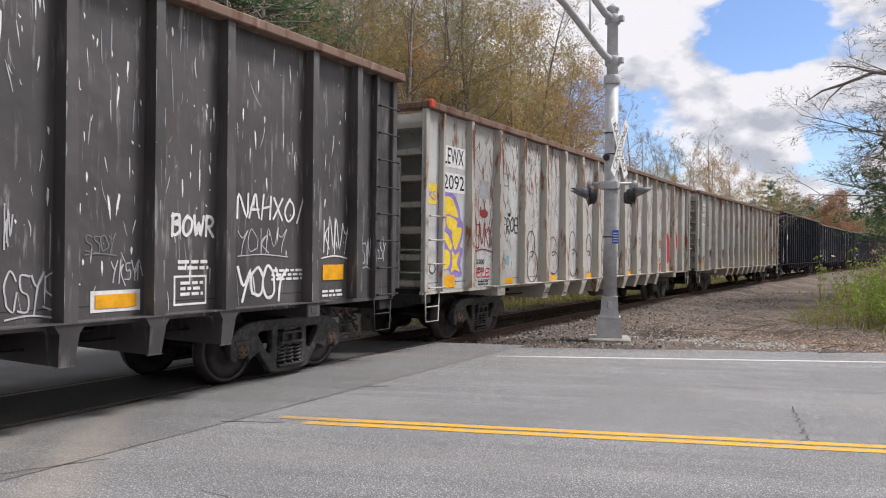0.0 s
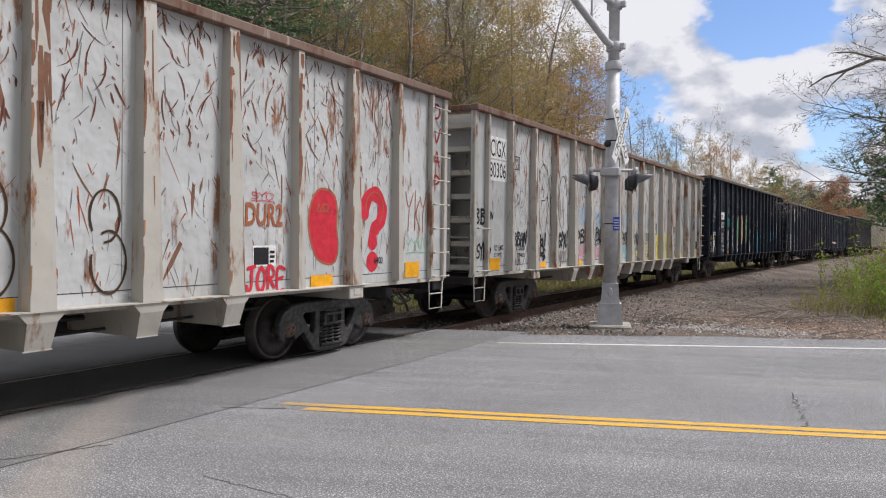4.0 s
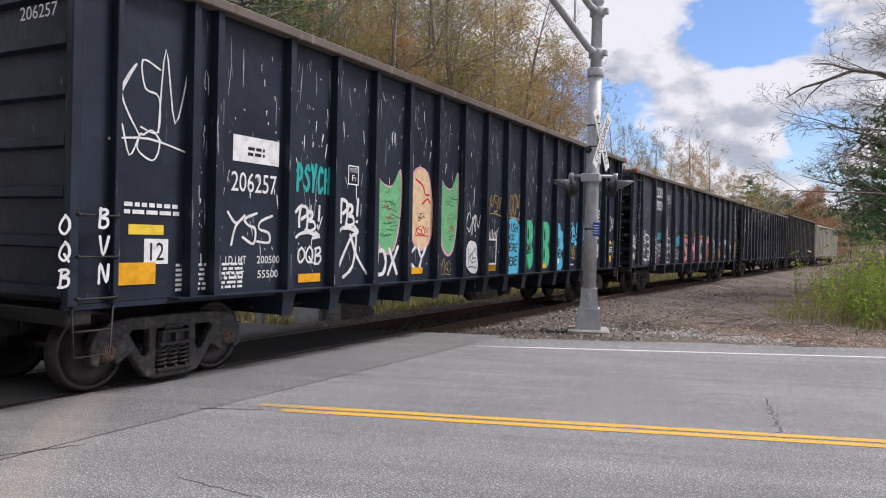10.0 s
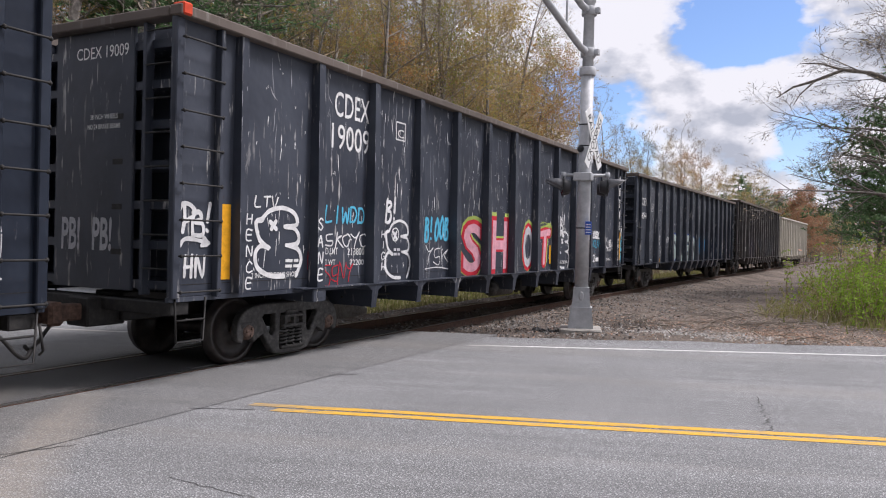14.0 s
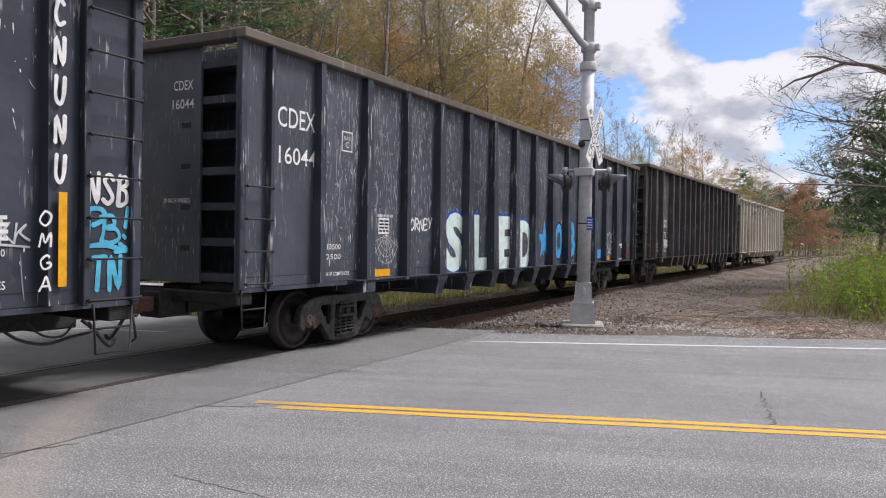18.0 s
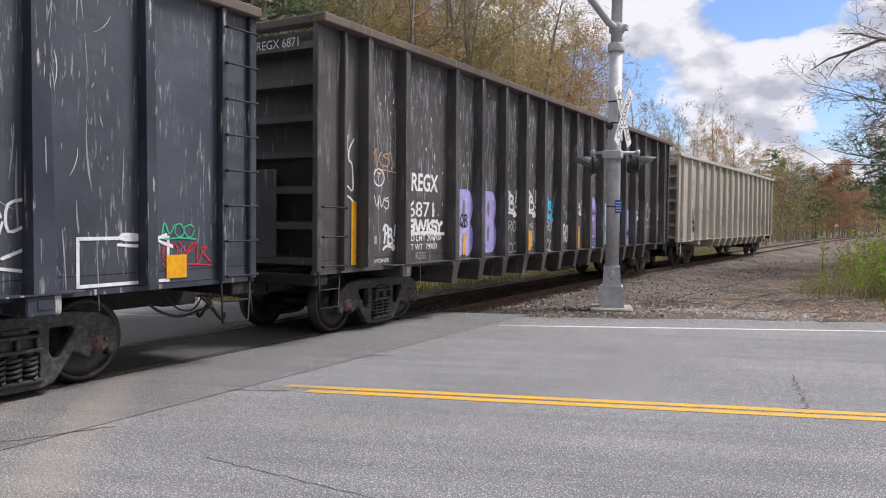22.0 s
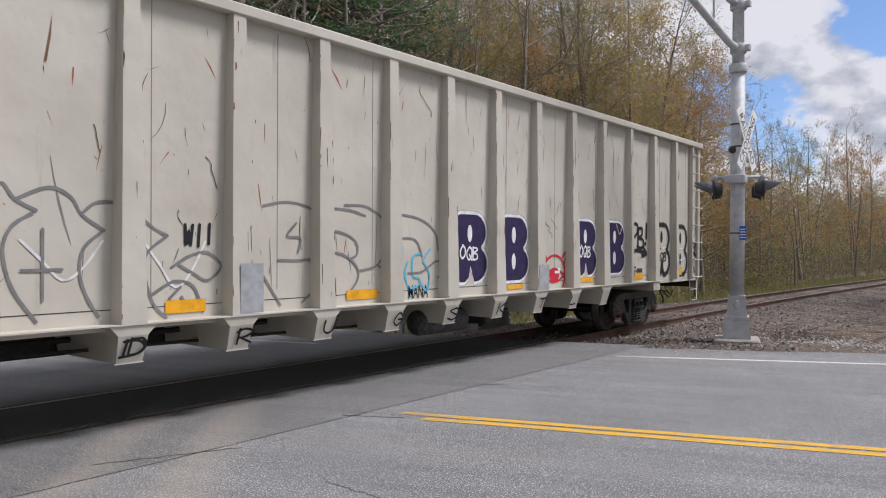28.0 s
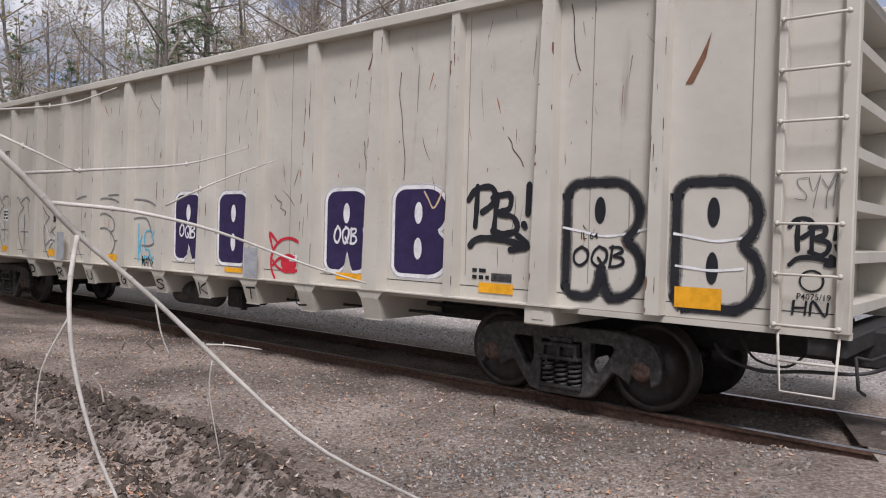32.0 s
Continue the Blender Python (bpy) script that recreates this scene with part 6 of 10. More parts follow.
def bubble_b(w, h, foot=False, grow_by=0.0):
    """The outline of a fat letter: two lobes on the one side; with a notch in the foot it reads as another letter."""
    g = grow_by
    p = [(-w / 2 - g, -h * 0.42 - g), (-w / 2 - g, h * 0.36)] + arc(-w * 0.3, h * 0.36, w * 0.2 + g, h * 0.14 + g, 180, 90, 5)
    p += arc(w * 0.12, h * 0.24, w * 0.34 + g, h * 0.26 + g, 90, -55, 9)
    p += arc(w * 0.14, -h * 0.24, w * 0.36 + g, h * 0.26 + g, 58, -88, 9)
    if foot:
        p += [(w * 0.1, -h * 0.5 - g), (w * 0.05 + g * 0.3, -h * 0.42 - g), (-w * 0.02, -h * 0.26 - g), (-w * 0.08 - g * 0.3, -h * 0.44 - g), (-w * 0.2, -h * 0.5 - g)]
    p += arc(-w * 0.36, -h * 0.4, w * 0.14 + g, h * 0.1 + g, 268, 190, 5)
    return p


class Side:
    """Puts paint on one car's near side; u runs along the car from its middle, z is the height above the rail."""
    def __init__(self, car, xs, kind):
        self.car, self.xs, self.kind = car, xs, kind

    def put(self, mesh, u, z, lift=1, tilt=0.0, name="spray_paint", out=0.0, sx=1.0, label=""):
        m = Matrix.Translation((self.xs + 0.002 + 0.0011 * lift + out, u, z)) @ Matrix(((0, 0, 1, 0), (1, 0, 0, 0), (0, 1, 0, 0), (0, 0, 0, 1))) @ Matrix.Rotation(radians(tilt), 4, "Z") @ Matrix.Diagonal((sx, 1, 1, 1))
        return part(name, mesh, self.car, m, label)

    def rect(self, u, z, w, h, mat, lift=1, name="panel_mark", out=0.0, label=""):
        self.put(Mesh().box(-w / 2, w / 2, -h / 2, h / 2, -0.001, 0.001).data(name, mat), u, z, lift, 0, name, out, 1.0, label)

    def reflector(self, u, z, w=0.3, h=0.13):
        self.rect(u, z, w, h, "reflector", 8, "reflector", 0.0, "yellow-orange reflective sheeting")

    def word(self, word, u, z, w, h, mat, bold=False, lift=5, out=0.0):
        """Lettering fitted to a width and a height."""
        if bold is True and mat.startswith(("spray", "lime")) and mat not in ("spray_mint", "spray_blue") and all(ch in HAND for ch in word):
            slope = 17 if out > 0.15 and z < 1.0 else 0        # the legs' faces lean in
            m = Matrix.Translation((self.xs + 0.002 + 0.0011 * lift + (out if not slope else 0.142), u, z if not slope else 0.845)) @ Matrix.Rotation(radians(slope), 4, "Y") @ TURN
            if word == "PB!":
                rng = random.Random(int(abs(u) * 100))
                j = lambda v: v + rng.gauss(0, 0.018)
                lines = [[(0.1, 0.3), (0.12, 0.62), (0.13, 0.97)], [(-0.04, 0.8), (0.12, 0.98), (0.38, 0.97), (0.46, 0.76), (0.2, 0.58)],
                         [(0.42, 0.22), (0.43, 0.5), (0.46, 0.82)], [(0.4, 0.8), (0.64, 0.82), (0.68, 0.64), (0.48, 0.53), (0.74, 0.5), (0.79, 0.3), (0.62, 0.2), (0.4, 0.24)],
                         [(1.0, 1.02), (0.95, 0.56)], [(0.92, 0.36), (0.95, 0.32)],
                         [(0.0, -0.04), (0.16, 0.1), (0.5, 0.11), (0.98, 0.0)], [(0.82, 0.16), (1.0, 0.0), (0.72, -0.06)]]
                self.strokes([[((j(x) - 0.5) * w, (j(y) - 0.5) * h) for x, y in l] for l in lines], u, z, h * 0.13, mat, lift)
                return
            for me in hand_letters(word, w, h if not slope else 0.2, mat, int(abs(u) * 100), 0.09 if word in ("DRO", "ACC", "FROE") else 0.1 if mat in ("spray_wash", "spray_pink") else 0.16 if len(word) < 6 else 0.11):
                part("sprayed_letter", me, self.car, m)
            return
        me, bw, bh, cx, cy = letters(word, mat, bold)
        sx, sy = w / bw, h / bh
        m = Matrix.Translation((self.xs + 0.002 + 0.0011 * lift + out, u, z)) @ TURN @ Matrix.Diagonal((sx, sy, 1, 1)) @ Matrix.Translation((-cx, -cy, 0))
        part("lettering", me, self.car, m)

    def column(self, word, u, z, w, h, mat):
        """Letters one below the other on a rib."""
        for i, ch in enumerate(word):
            zz = z + h / 2 - h * (i + 0.5) / len(word)
            depth = 0.18 - 0.06 * (zz - 1.05) / 3.3
            self.word(ch, u, zz, min(w, 0.15), h / len(word) * 0.8, mat, True, 3, depth)

    def outline(self, u, z, w, h, mat):
        t = min(w, h) * 0.07
        self.fill([[(-w / 2, -h / 2), (w / 2, -h / 2), (w / 2, h / 2), (-w / 2, h / 2)], [(-w / 2 + t, -h / 2 + t), (w / 2 - t, -h / 2 + t), (w / 2 - t, h / 2 - t), (-w / 2 + t, h / 2 - t)]], u, z, mat, 4)

    def bars(self, u, z, w, h, mat):
        """Small print that cannot be read."""
        rng = random.Random(int(1000 * u))
        n = max(1, min(9, int(h / 0.055)))
        m = Mesh()
        for i in range(n):
            y = h / 2 - h * (i + 0.5) / n
            x = -w / 2
            while x < w / 2 - 0.02:
                l = min(rng.uniform(0.05, 0.16), w / 2 - x)
                m.box(x, x + l, y - h / n * 0.28, y + h / n * 0.28, -0.001, 0.001)
                x += l + 0.03
        self.put(m.data("small_print", mat), u, z, 5, 0, "small_print")

    def disc(self, u, z, w, h, mat):
        self.fill([arc(0, 0, w / 2, h / 2, 0, 345, 16)], u, z, mat, 3)

    def ring(self, u, z, w, h, mat):
        self.strokes([arc(0, 0, w / 2, h / 2, 0, 360, 18)], u, z, min(w, h) * 0.12, mat)

    def scribble(self, seed, u, z, w, h, n, mat, sw):
        """Loose short strokes, most of them level."""
        rng = random.Random(seed)
        for k in range(n):
            x, y, L = rng.uniform(-w / 2, w / 4), rng.uniform(-h / 2, h / 2), rng.uniform(0.2, 0.6) * w
            self.strokes([[(x, y), (x + L * 0.5, y + rng.gauss(0, 0.02)), (x + L, y + rng.gauss(0, 0.05))]], u, z, sw, mat, 4 + 0.2 * k)

    def web(self, u, z, w, h, mat):
        lines = [[(0, h / 2), (w / 2 * math.cos(radians(a_)), h / 2 + h * math.sin(radians(a_)))] for a_ in range(-165, -5, 20)]
        lines += [arc(0, h / 2, w / 2 * r, h * r, -165, -15, 12) for r in (0.3, 0.5, 0.7, 0.9)]
        self.strokes(lines, u, z, 0.007, mat)

    def star(self, u, z, w, h, mat):
        self.fill([[(r * w * 0.6 * math.sin(radians(36 * i)), r * h * 0.52 * math.cos(radians(36 * i))) for i, r in enumerate([1, 0.42] * 5)]], u, z, mat, 3)

    def rays(self, u, z, w, h, mat):
        self.strokes([[(w * (-0.5 + i / 8), -h / 2), (w * (-0.5 + i / 8) + 0.02 * (i - 4), h / 2 * (0.4 + 0.6 * ((i * 7) % 3) / 2))] for i in range(9)], u, z, 0.03, mat)

    def qmark(self, u, z, w, h, mat):
        self.strokes([arc(0, h * 0.22, w * 0.36, h * 0.19, 190, -50, 12) + [(0.0, -h * 0.02), (-w * 0.05, -h * 0.16)]], u, z, w * 0.42, mat, 2)
        self.fill([arc(0, 0, w * 0.24, h * 0.12, 0, 345, 14)], u - w * 0.05, z - h * 0.37, mat, 2)
        self.strokes([arc(0, h * 0.22, w * 0.36, h * 0.19, 190, -50, 12)], u + 0.02, z + 0.03, 0.02, "spray_brown", 4)

    def eye(self, u, z, w, h, mat):
        self.strokes([arc(0, -h * 0.1, w * 0.45, h * 0.5, -40, 220, 16), arc(0, -h * 0.38, w * 0.46, h * 0.42, 30, 150, 10), arc(0, 0.14 * h, w * 0.46, h * 0.42, 210, 330, 10),
                      [(-w * 0.42, h * 0.2), (-w * 0.5, h * 0.5), (-w * 0.3, h * 0.32)], [(w * 0.42, h * 0.2), (w * 0.5, h * 0.5), (w * 0.3, h * 0.32)]], u, z, w * 0.055, mat)
        self.fill([arc(0, 0, w * 0.2, h * 0.19, 0, 345, 14)], u, z - h * 0.1, mat, 2)
        self.rect(u + w * 0.12, z + h * 0.0, w * 0.2, h * 0.13, "spray_white", 4, "spray_paint")

    def wave(self, u, z, w, h, mat):
        self.strokes([[(-w / 2, h / 2), (-w * 0.25, 0), (0, -h / 2), (w * 0.25, -h * 0.2), (w / 2, h / 2)]], u, z, 0.028, mat, 4)

    def field(self, u, z, w, h, mat, lobed=False):
        """A sprayed ground with a lobed top, or lobed along its far edge."""
        if lobed:
            p = [(-0.5, -0.5), (0.1, -0.5), (0.36, -0.5), (0.5, -0.36), (0.42, -0.17), (0.53, -0.02), (0.42, 0.15), (0.46, 0.3), (0.2, 0.36), (0.08, 0.48), (-0.2, 0.5), (-0.48, 0.44), (-0.5, 0.1)]
        else:
            p = [(-0.48, -0.5), (0.0, -0.5), (0.48, -0.5), (0.5, -0.1), (0.5, 0.28), (0.46, 0.4), (0.33, 0.43), (0.25, 0.49), (0.0, 0.53), (-0.25, 0.49), (-0.33, 0.43), (-0.46, 0.4), (-0.5, 0.28), (-0.5, -0.1)]
        self.shape(p, u, z, w, h, mat, 1)

    def openr(self, u, z, w, h, mat, foot=True):
        p = bubble_b(w, h, foot)
        for k_, w_ in enumerate((0.15, 0.12)):
            self.strokes([p + [p[0]]], u, z, w_, "black_mist", 1 + 0.5 * k_)
        self.strokes([p + [p[0]]], u, z, 0.085, mat, 3)
        self.fill([arc(0, 0, w * 0.075, h * 0.12, 0, 340, 12)], u - w * 0.05, z + h * 0.26, mat, 3)
        if not foot:
            self.fill([arc(0, 0, w * 0.075, h * 0.13, 0, 340, 12)], u - w * 0.05, z - h * 0.18, mat, 3)

    def openb(self, u, z, w, h, mat):
        self.openr(u, z, w, h, mat, False)

    def loops(self, seed, u, z, w, h, mat, sw):
        """A bubble letter in outline: a scalloped ring with a few inner curves."""
        rng = random.Random(seed * 17)
        j = lambda v, s=0.05: v + rng.gauss(0, s)
        if seed < 10:                                      # two stacked lobes
            lines = [arc(j(0.0), 0.24, 0.3, 0.25, 215, -95, 12), arc(j(0.05), -0.2, j(0.4, 0.03), 0.3, 115, -195, 14)]
            if seed % 2:
                lines.append([(-0.3, 0.3), (j(-0.36, 0.02), -0.1), (-0.3, -0.4)])
            self.strokes([[(x * w, y * h) for x, y in l] for l in lines], u, z, sw, mat)
            return
        nx, nz = j(0.22, 0.03), j(0.12, 0.03)
        top = arc(j(-0.12, 0.02), 0.14, 0.35, j(0.34, 0.03), 190, 25, 9) + [(nx - 0.03, nz)]
        cap = [(nx - 0.08, nz + 0.03)] + arc(0.33, 0.08, 0.16, j(0.2, 0.03), 150, -10, 7) + [(j(0.38, 0.03), j(-0.02))]
        left = [(-0.46, 0.13), (j(-0.5, 0.02), j(-0.1)), (j(-0.42), -0.34), (j(-0.28), -0.5)]
        right = [(0.36, 0.04), (j(0.28), j(-0.12)), (j(0.33), -0.32), (j(0.46, 0.02), -0.5)]
        lines = [top, cap, left, right]
        k = seed % 3
        if k == 0:
            lines += [[(-0.12, 0.1), (-0.11, -0.3)], [(-0.26, -0.14), (0.03, -0.13)]]
        elif k == 1:
            lines += [arc(0.05, -0.36, 0.2, 0.2, 185, 0, 8), arc(-0.05, 0.0, 0.16, 0.12, 200, -120, 10)]
        else:
            lines += [[(-0.28, -0.06), (-0.05, -0.05), (0.12, 0.0), (0.2, -0.14), (0.08, -0.34), (-0.02, -0.5)], [(-0.2, 0.2), (-0.26, 0.1), (-0.14, 0.1), (-0.18, -0.02)]]
        self.strokes([[(x * w, y * h) for x, y in l] for l in lines], u, z, sw, mat)

    def bubbles(self, form, u, z, w, h, mat, sw):
        """One round letter in outline: domes over hooked sides, in one of four forms."""
        if form == 0:
            lines = [[(-.32, .42), (-.06, .52), (.13, .45), (.22, .32), (.42, .2)], [(-.5, .5), (-.42, .53), (-.33, .42), (-.16, .34)],
                     [(-.19, .32), (-.35, .22), (-.42, .04), (-.35, -.24), (-.16, -.5)], [(.22, .33), (.34, .42), (.5, .43)],
                     [(.4, .19), (.24, .06), (.2, -.14), (.27, -.34), (.37, -.49)], [(-.11, .2), (-.11, -.34)], [(-.28, -.11), (.05, -.11)]]
        elif form == 1:
            lines = [[(-.45, .48), (-.3, .34), (-.13, .25)], [(-.15, .24), (-.33, .09), (-.34, -.12), (-.26, -.36), (-.14, -.48)],
                     [(-.09, -.03), (.09, .07), (.28, .1), (.43, -.03), (.28, -.16), (.13, -.09), (-.02, -.01)],
                     [(-.28, -.27), (-.07, -.16), (.13, -.21), (.23, -.45)], [(0, -.21), (-.11, -.31)], [(.01, -.3), (.09, -.42), (.15, -.36)]]
        elif form == 2:
            lines = [[(-.5, .47), (-.29, .52), (-.08, .47), (.02, .32), (.01, .15)], [(.02, .34), (.1, .47), (.33, .47), (.5, .42)],
                     [(.02, .16), (.17, .24), (.38, .15), (.41, 0), (.33, -.06)], [(-.37, -.06), (-.1, -.06), (.19, .01), (.38, -.11), (.42, -.27), (.29, -.47)],
                     [(-.1, -.06), (.02, -.15), (-.02, -.34), (-.15, -.49)], [(-.5, -.21), (-.35, -.5)], [(-.21, .31), (-.29, .18), (-.17, .16), (-.19, .02)]]
        else:
            lines = [[(-.48, .47), (-.27, .47), (-.1, .33), (-.06, .13), (-.15, -.15), (-.35, -.22)], [(-.08, .3), (0, .4), (.29, .37), (.48, .22), (.52, 0)],
                     [(-.06, .08), (.06, .13), (.25, .12), (.33, -.07)], [(-.15, -.17), (-.06, -.27), (-.03, -.48)], [(.17, -.26), (.33, -.25), (.5, -.13), (.6, -.2), (.52, -.33)]]
        self.strokes([[(x * w, y * h) for x, y in l] for l in lines], u, z, sw, mat)

    def blob(self, seed, u, z, w, h, mat, edge):
        rng = random.Random(seed)
        ph = [rng.uniform(0, 6.28) for _ in range(3)]
        def ring(g):
            out = []
            for i in range(28):
                t = 2 * math.pi * i / 28
                r = 1 + 0.08 * math.sin(2 * t + ph[0]) + 0.07 * math.sin(3 * t + ph[1]) + 0.03 * math.sin(5 * t + ph[2])
                c_, s_ = math.cos(t), math.sin(t)
                k = (abs(c_) ** 3 + abs(s_) ** 3) ** (-1 / 3)
                out.append(((w * 0.46 * r * k * c_) + g * c_, (h * 0.46 * r * k * s_) + g * s_))
            return out
        self.fill([ring(0.035)], u, z, edge, 1)
        self.fill([ring(0.0)], u, z, mat, 2)

    def cross(self, u, z, w, h, mat, sw):
        self.strokes([[(-w / 2, -h * 0.3), (-w * 0.1, h * 0.4), (w * 0.1, h * 0.45), (w * 0.0, -h * 0.2), (-w * 0.3, -h * 0.45)], [(-w * 0.1, h * 0.5), (w * 0.15, 0), (w * 0.5, -h * 0.4)]], u, z, sw, mat)

    def block(self, ch, u, z, w, h, mat, edge, rim=None):
        """A large painted letter with an edge in another colour."""
        if rim:
            self.word(ch, u + 0.02, z + 0.03, w * 1.16, h * 1.1, rim, "fat", 1)
        self.word(ch, u, z, w * 1.06, h * 1.02, edge, "fat", 2)
        if rim:
            self.word(ch, u, z, w * 0.84, h * 0.86, mat, "thin", 4)
        else:
            self.word(ch, u, z, w * 0.94, h * 0.93, mat, "fat", 4)

    def scratch(self, seed, u, z, w, h):
        rng = random.Random(seed)
        pts = [(w * (-0.4 + 0.8 * i / 5) + rng.gauss(0, w * 0.1), h * (0.5 - i / 5)) for i in range(6)]
        self.strokes([pts], u, z, 0.011, "scratch", 4)

    def gash(self, u, z, w, h):
        self.fill([[(-w / 2, -h / 2), (-w * 0.2, -h * 0.5), (w * 0.3, 0), (w / 2, h / 2), (w * 0.1, h * 0.05)]], u, z, "rust_run", 4)

    def wear(self, seed, n, mats, lo, hi, slant=0.12, width=0.012, long=0.35, u0=-99, u1=99):
        """Scrapes, runs and chips all over the side, too many to tell apart."""
        rng = random.Random(seed)
        k = KIND[self.kind]
        ribs = sorted((r[0], r[1]) for r in k["ribs"])
        for mat in mats:
            lines = []
            m = Mesh()
            for _ in range(n):
                i = rng.randrange(len(ribs) - 1)
                u = rng.uniform(ribs[i][0] + ribs[i][1] + 0.06, ribs[i + 1][0] - ribs[i + 1][1] - 0.05)
                if not u0 < u < u1:
                    continue
                z = lo + (hi - lo) * rng.random() ** (0.7 if rng.random() < 0.5 else 1.4)
                L, sl, w = long * rng.random() ** 2 + 0.03, rng.gauss(0, slant), width * rng.uniform(0.4, 1.6)
                b = len(m.v)
                m.v += [(u - w / 2, z + L / 2, 0), (u + w / 2, z + L / 2 - w, 0), (u + w * 0.7 + sl * L * 0.5, z + rng.uniform(-0.1, 0.1) * L, 0), (u + sl * L + w * 0.2, z - L / 2, 0), (u - w * 0.6 + sl * L * 0.5, z, 0)]
                m.face([b, b + 4, b + 3, b + 2, b + 1])
            ob = self.put(m.data("wear", mat), 0, 0, 0, 0, "wear")
            ob["kind"] = "stuff"

    def scrapes(self, seed, n, mat, lo, hi, long, width, lean=0.5, low_bias=1.0, u0=-99, u1=99):
        """Curved, tapering scrapes; low_bias above one gathers them towards the top."""
        rng = random.Random(seed)
        ribs = sorted((r[0], r[1]) for r in KIND[self.kind]["ribs"])
        m = Mesh()
        for _ in range(n):
            i = rng.randrange(len(ribs) - 1)
            a_, b_ = ribs[i][0] + ribs[i][1] + 0.04, ribs[i + 1][0] - ribs[i + 1][1] - 0.03
            u = rng.uniform(a_, b_)
            z = hi - (hi - lo) * rng.random() ** low_bias
            L, t, bend = long * rng.uniform(0.1, 1.0) ** 2.2, rng.gauss(0, lean), rng.gauss(0, 0.7 * lean)
            w = width * rng.uniform(0.35, 1.3)
            if not u0 < u < u1:
                continue
            b = len(m.v)
            for k in range(5):
                f = k / 4
                x = u + math.sin(t + bend * f) * L * f
                zz = z - math.cos(t + bend * f) * L * f
                x = min(b_, max(a_, x))
                wk = w * (0.25 + 1.5 * f * (1 - f) * 1.4) * rng.uniform(0.7, 1.3)
                m.v += [(x - wk / 2, zz, 0.0002 * (_ % 7)), (x + wk / 2, zz + wk * 0.2, 0.0002 * (_ % 7))]
            for k in range(4):
                m.face([b + 2 * k, b + 2 * k + 2, b + 2 * k + 3, b + 2 * k + 1])
        ob = self.put(m.data("wear", mat), 0, 0, 1, 0, "wear")
        ob["kind"] = "stuff"

    def rib_wear(self, seed, n, mat, lo, hi, long, width, bias=1.0, edge=0.5):
        """Rust and scrapes on the faces of the ribs, often along their edges."""
        rng = random.Random(seed)
        k = KIND[self.kind]
        z0, z1 = k["sill"] + 0.012, k["top"] - 0.125
        m = Mesh()
        for _ in range(n):
            u, w0, w1, d0, d1, leg = rng.choice(k["ribs"])
            zt = hi - (hi - lo) * rng.random() ** bias
            L = long * rng.uniform(0.1, 1.0) ** 1.5
            w = width * rng.uniform(0.3, 1.2)
            side = rng.choice((-1, -1, 1)) if rng.random() < edge else rng.uniform(-0.8, 0.8)
            b = len(m.v)
            for j in range(4):
                zz = max(z0 + 0.01, zt - L * j / 3)
                f = (zz - z0) / (z1 - z0)
                wr, dr = w0 + (w1 - w0) * f, d0 + (d1 - d0) * f
                ww = w * (0.5 + rng.random() * 0.6) * (1.0 if j < 3 else 0.3)
                c = u + side * max(0.0, wr - ww / 2)
                m.v += [(dr + 0.002 + 0.0002 * (_ % 5), max(u - wr, c - ww / 2), zz), (dr + 0.002 + 0.0002 * (_ % 5), min(u + wr, c + ww / 2), zz)]
            for j in range(3):
                m.face([b + 2 * j, b + 2 * j + 2, b + 2 * j + 3, b + 2 * j + 1])
        ob = part("wear", m.data("wear", mat), self.car, (self.xs, 0, 0))
        ob["kind"] = "stuff"

    def seams(self, first, step, mat):
        """Thin upright welds between the plates of the side."""
        k = KIND[self.kind]
        u = first
        while u - step > -k["half"] + 0.7:
            u -= step
        while u < k["half"] - 0.7:
            if all(abs(u - r[0]) > r[1] + 0.02 for r in k["ribs"]):
                self.rect(u, (k["sill"] + k["top"]) / 2 + 0.04, 0.008, k["top"] - k["sill"] - 0.42, mat, 0, "weld_seam")
            u += step

    def shape(self, pts, u, z, w, h, mat, lift=2):
        """A free outline in a unit box, softened and filled."""
        p = [Vector((x * w, y * h)) for x, y in pts]
        out, n = [], len(pts)
        for i in range(n):
            p0, p1, p2, p3 = p[i - 1], p[i], p[(i + 1) % n], p[(i + 2) % n]
            for j in range(3):
                t = j / 3
                q = p1 + 0.5 * t * (p2 - p0 + t * (2 * p0 - 5 * p1 + 4 * p2 - p3 + t * (3 * (p1 - p2) + p3 - p0)))
                out.append((q.x, q.y))
        self.fill([out], u, z, mat, lift)

    def ghost(self, u, z, w, h, mat, sw):
        """An outlined round figure with three lobes on the one side."""
        lines = [[(-0.37, 0.3), (-0.48, 0.26), (-0.4, 0.02), (-0.2, -0.1), (-0.37, -0.06), (-0.48, -0.16), (-0.44, -0.36), (-0.2, -0.48), (0.1, -0.5)],
                 [(-0.37, 0.3), (-0.23, 0.43), (0.05, 0.49), (0.3, 0.42), (0.36, 0.26), (0.1, 0.22)],
                 [(0.1, 0.22), (0.32, 0.19), (0.41, 0.07), (0.36, -0.03), (0.14, -0.05)], [(0.14, -0.05), (0.38, -0.1), (0.47, -0.27), (0.36, -0.5)],
                 [(-0.2, 0.28), (-0.08, 0.18)], [(-0.09, 0.29), (-0.18, 0.18)]]
        self.strokes([[(x * w, y * h) for x, y in l] for l in lines], u, z, sw, mat)

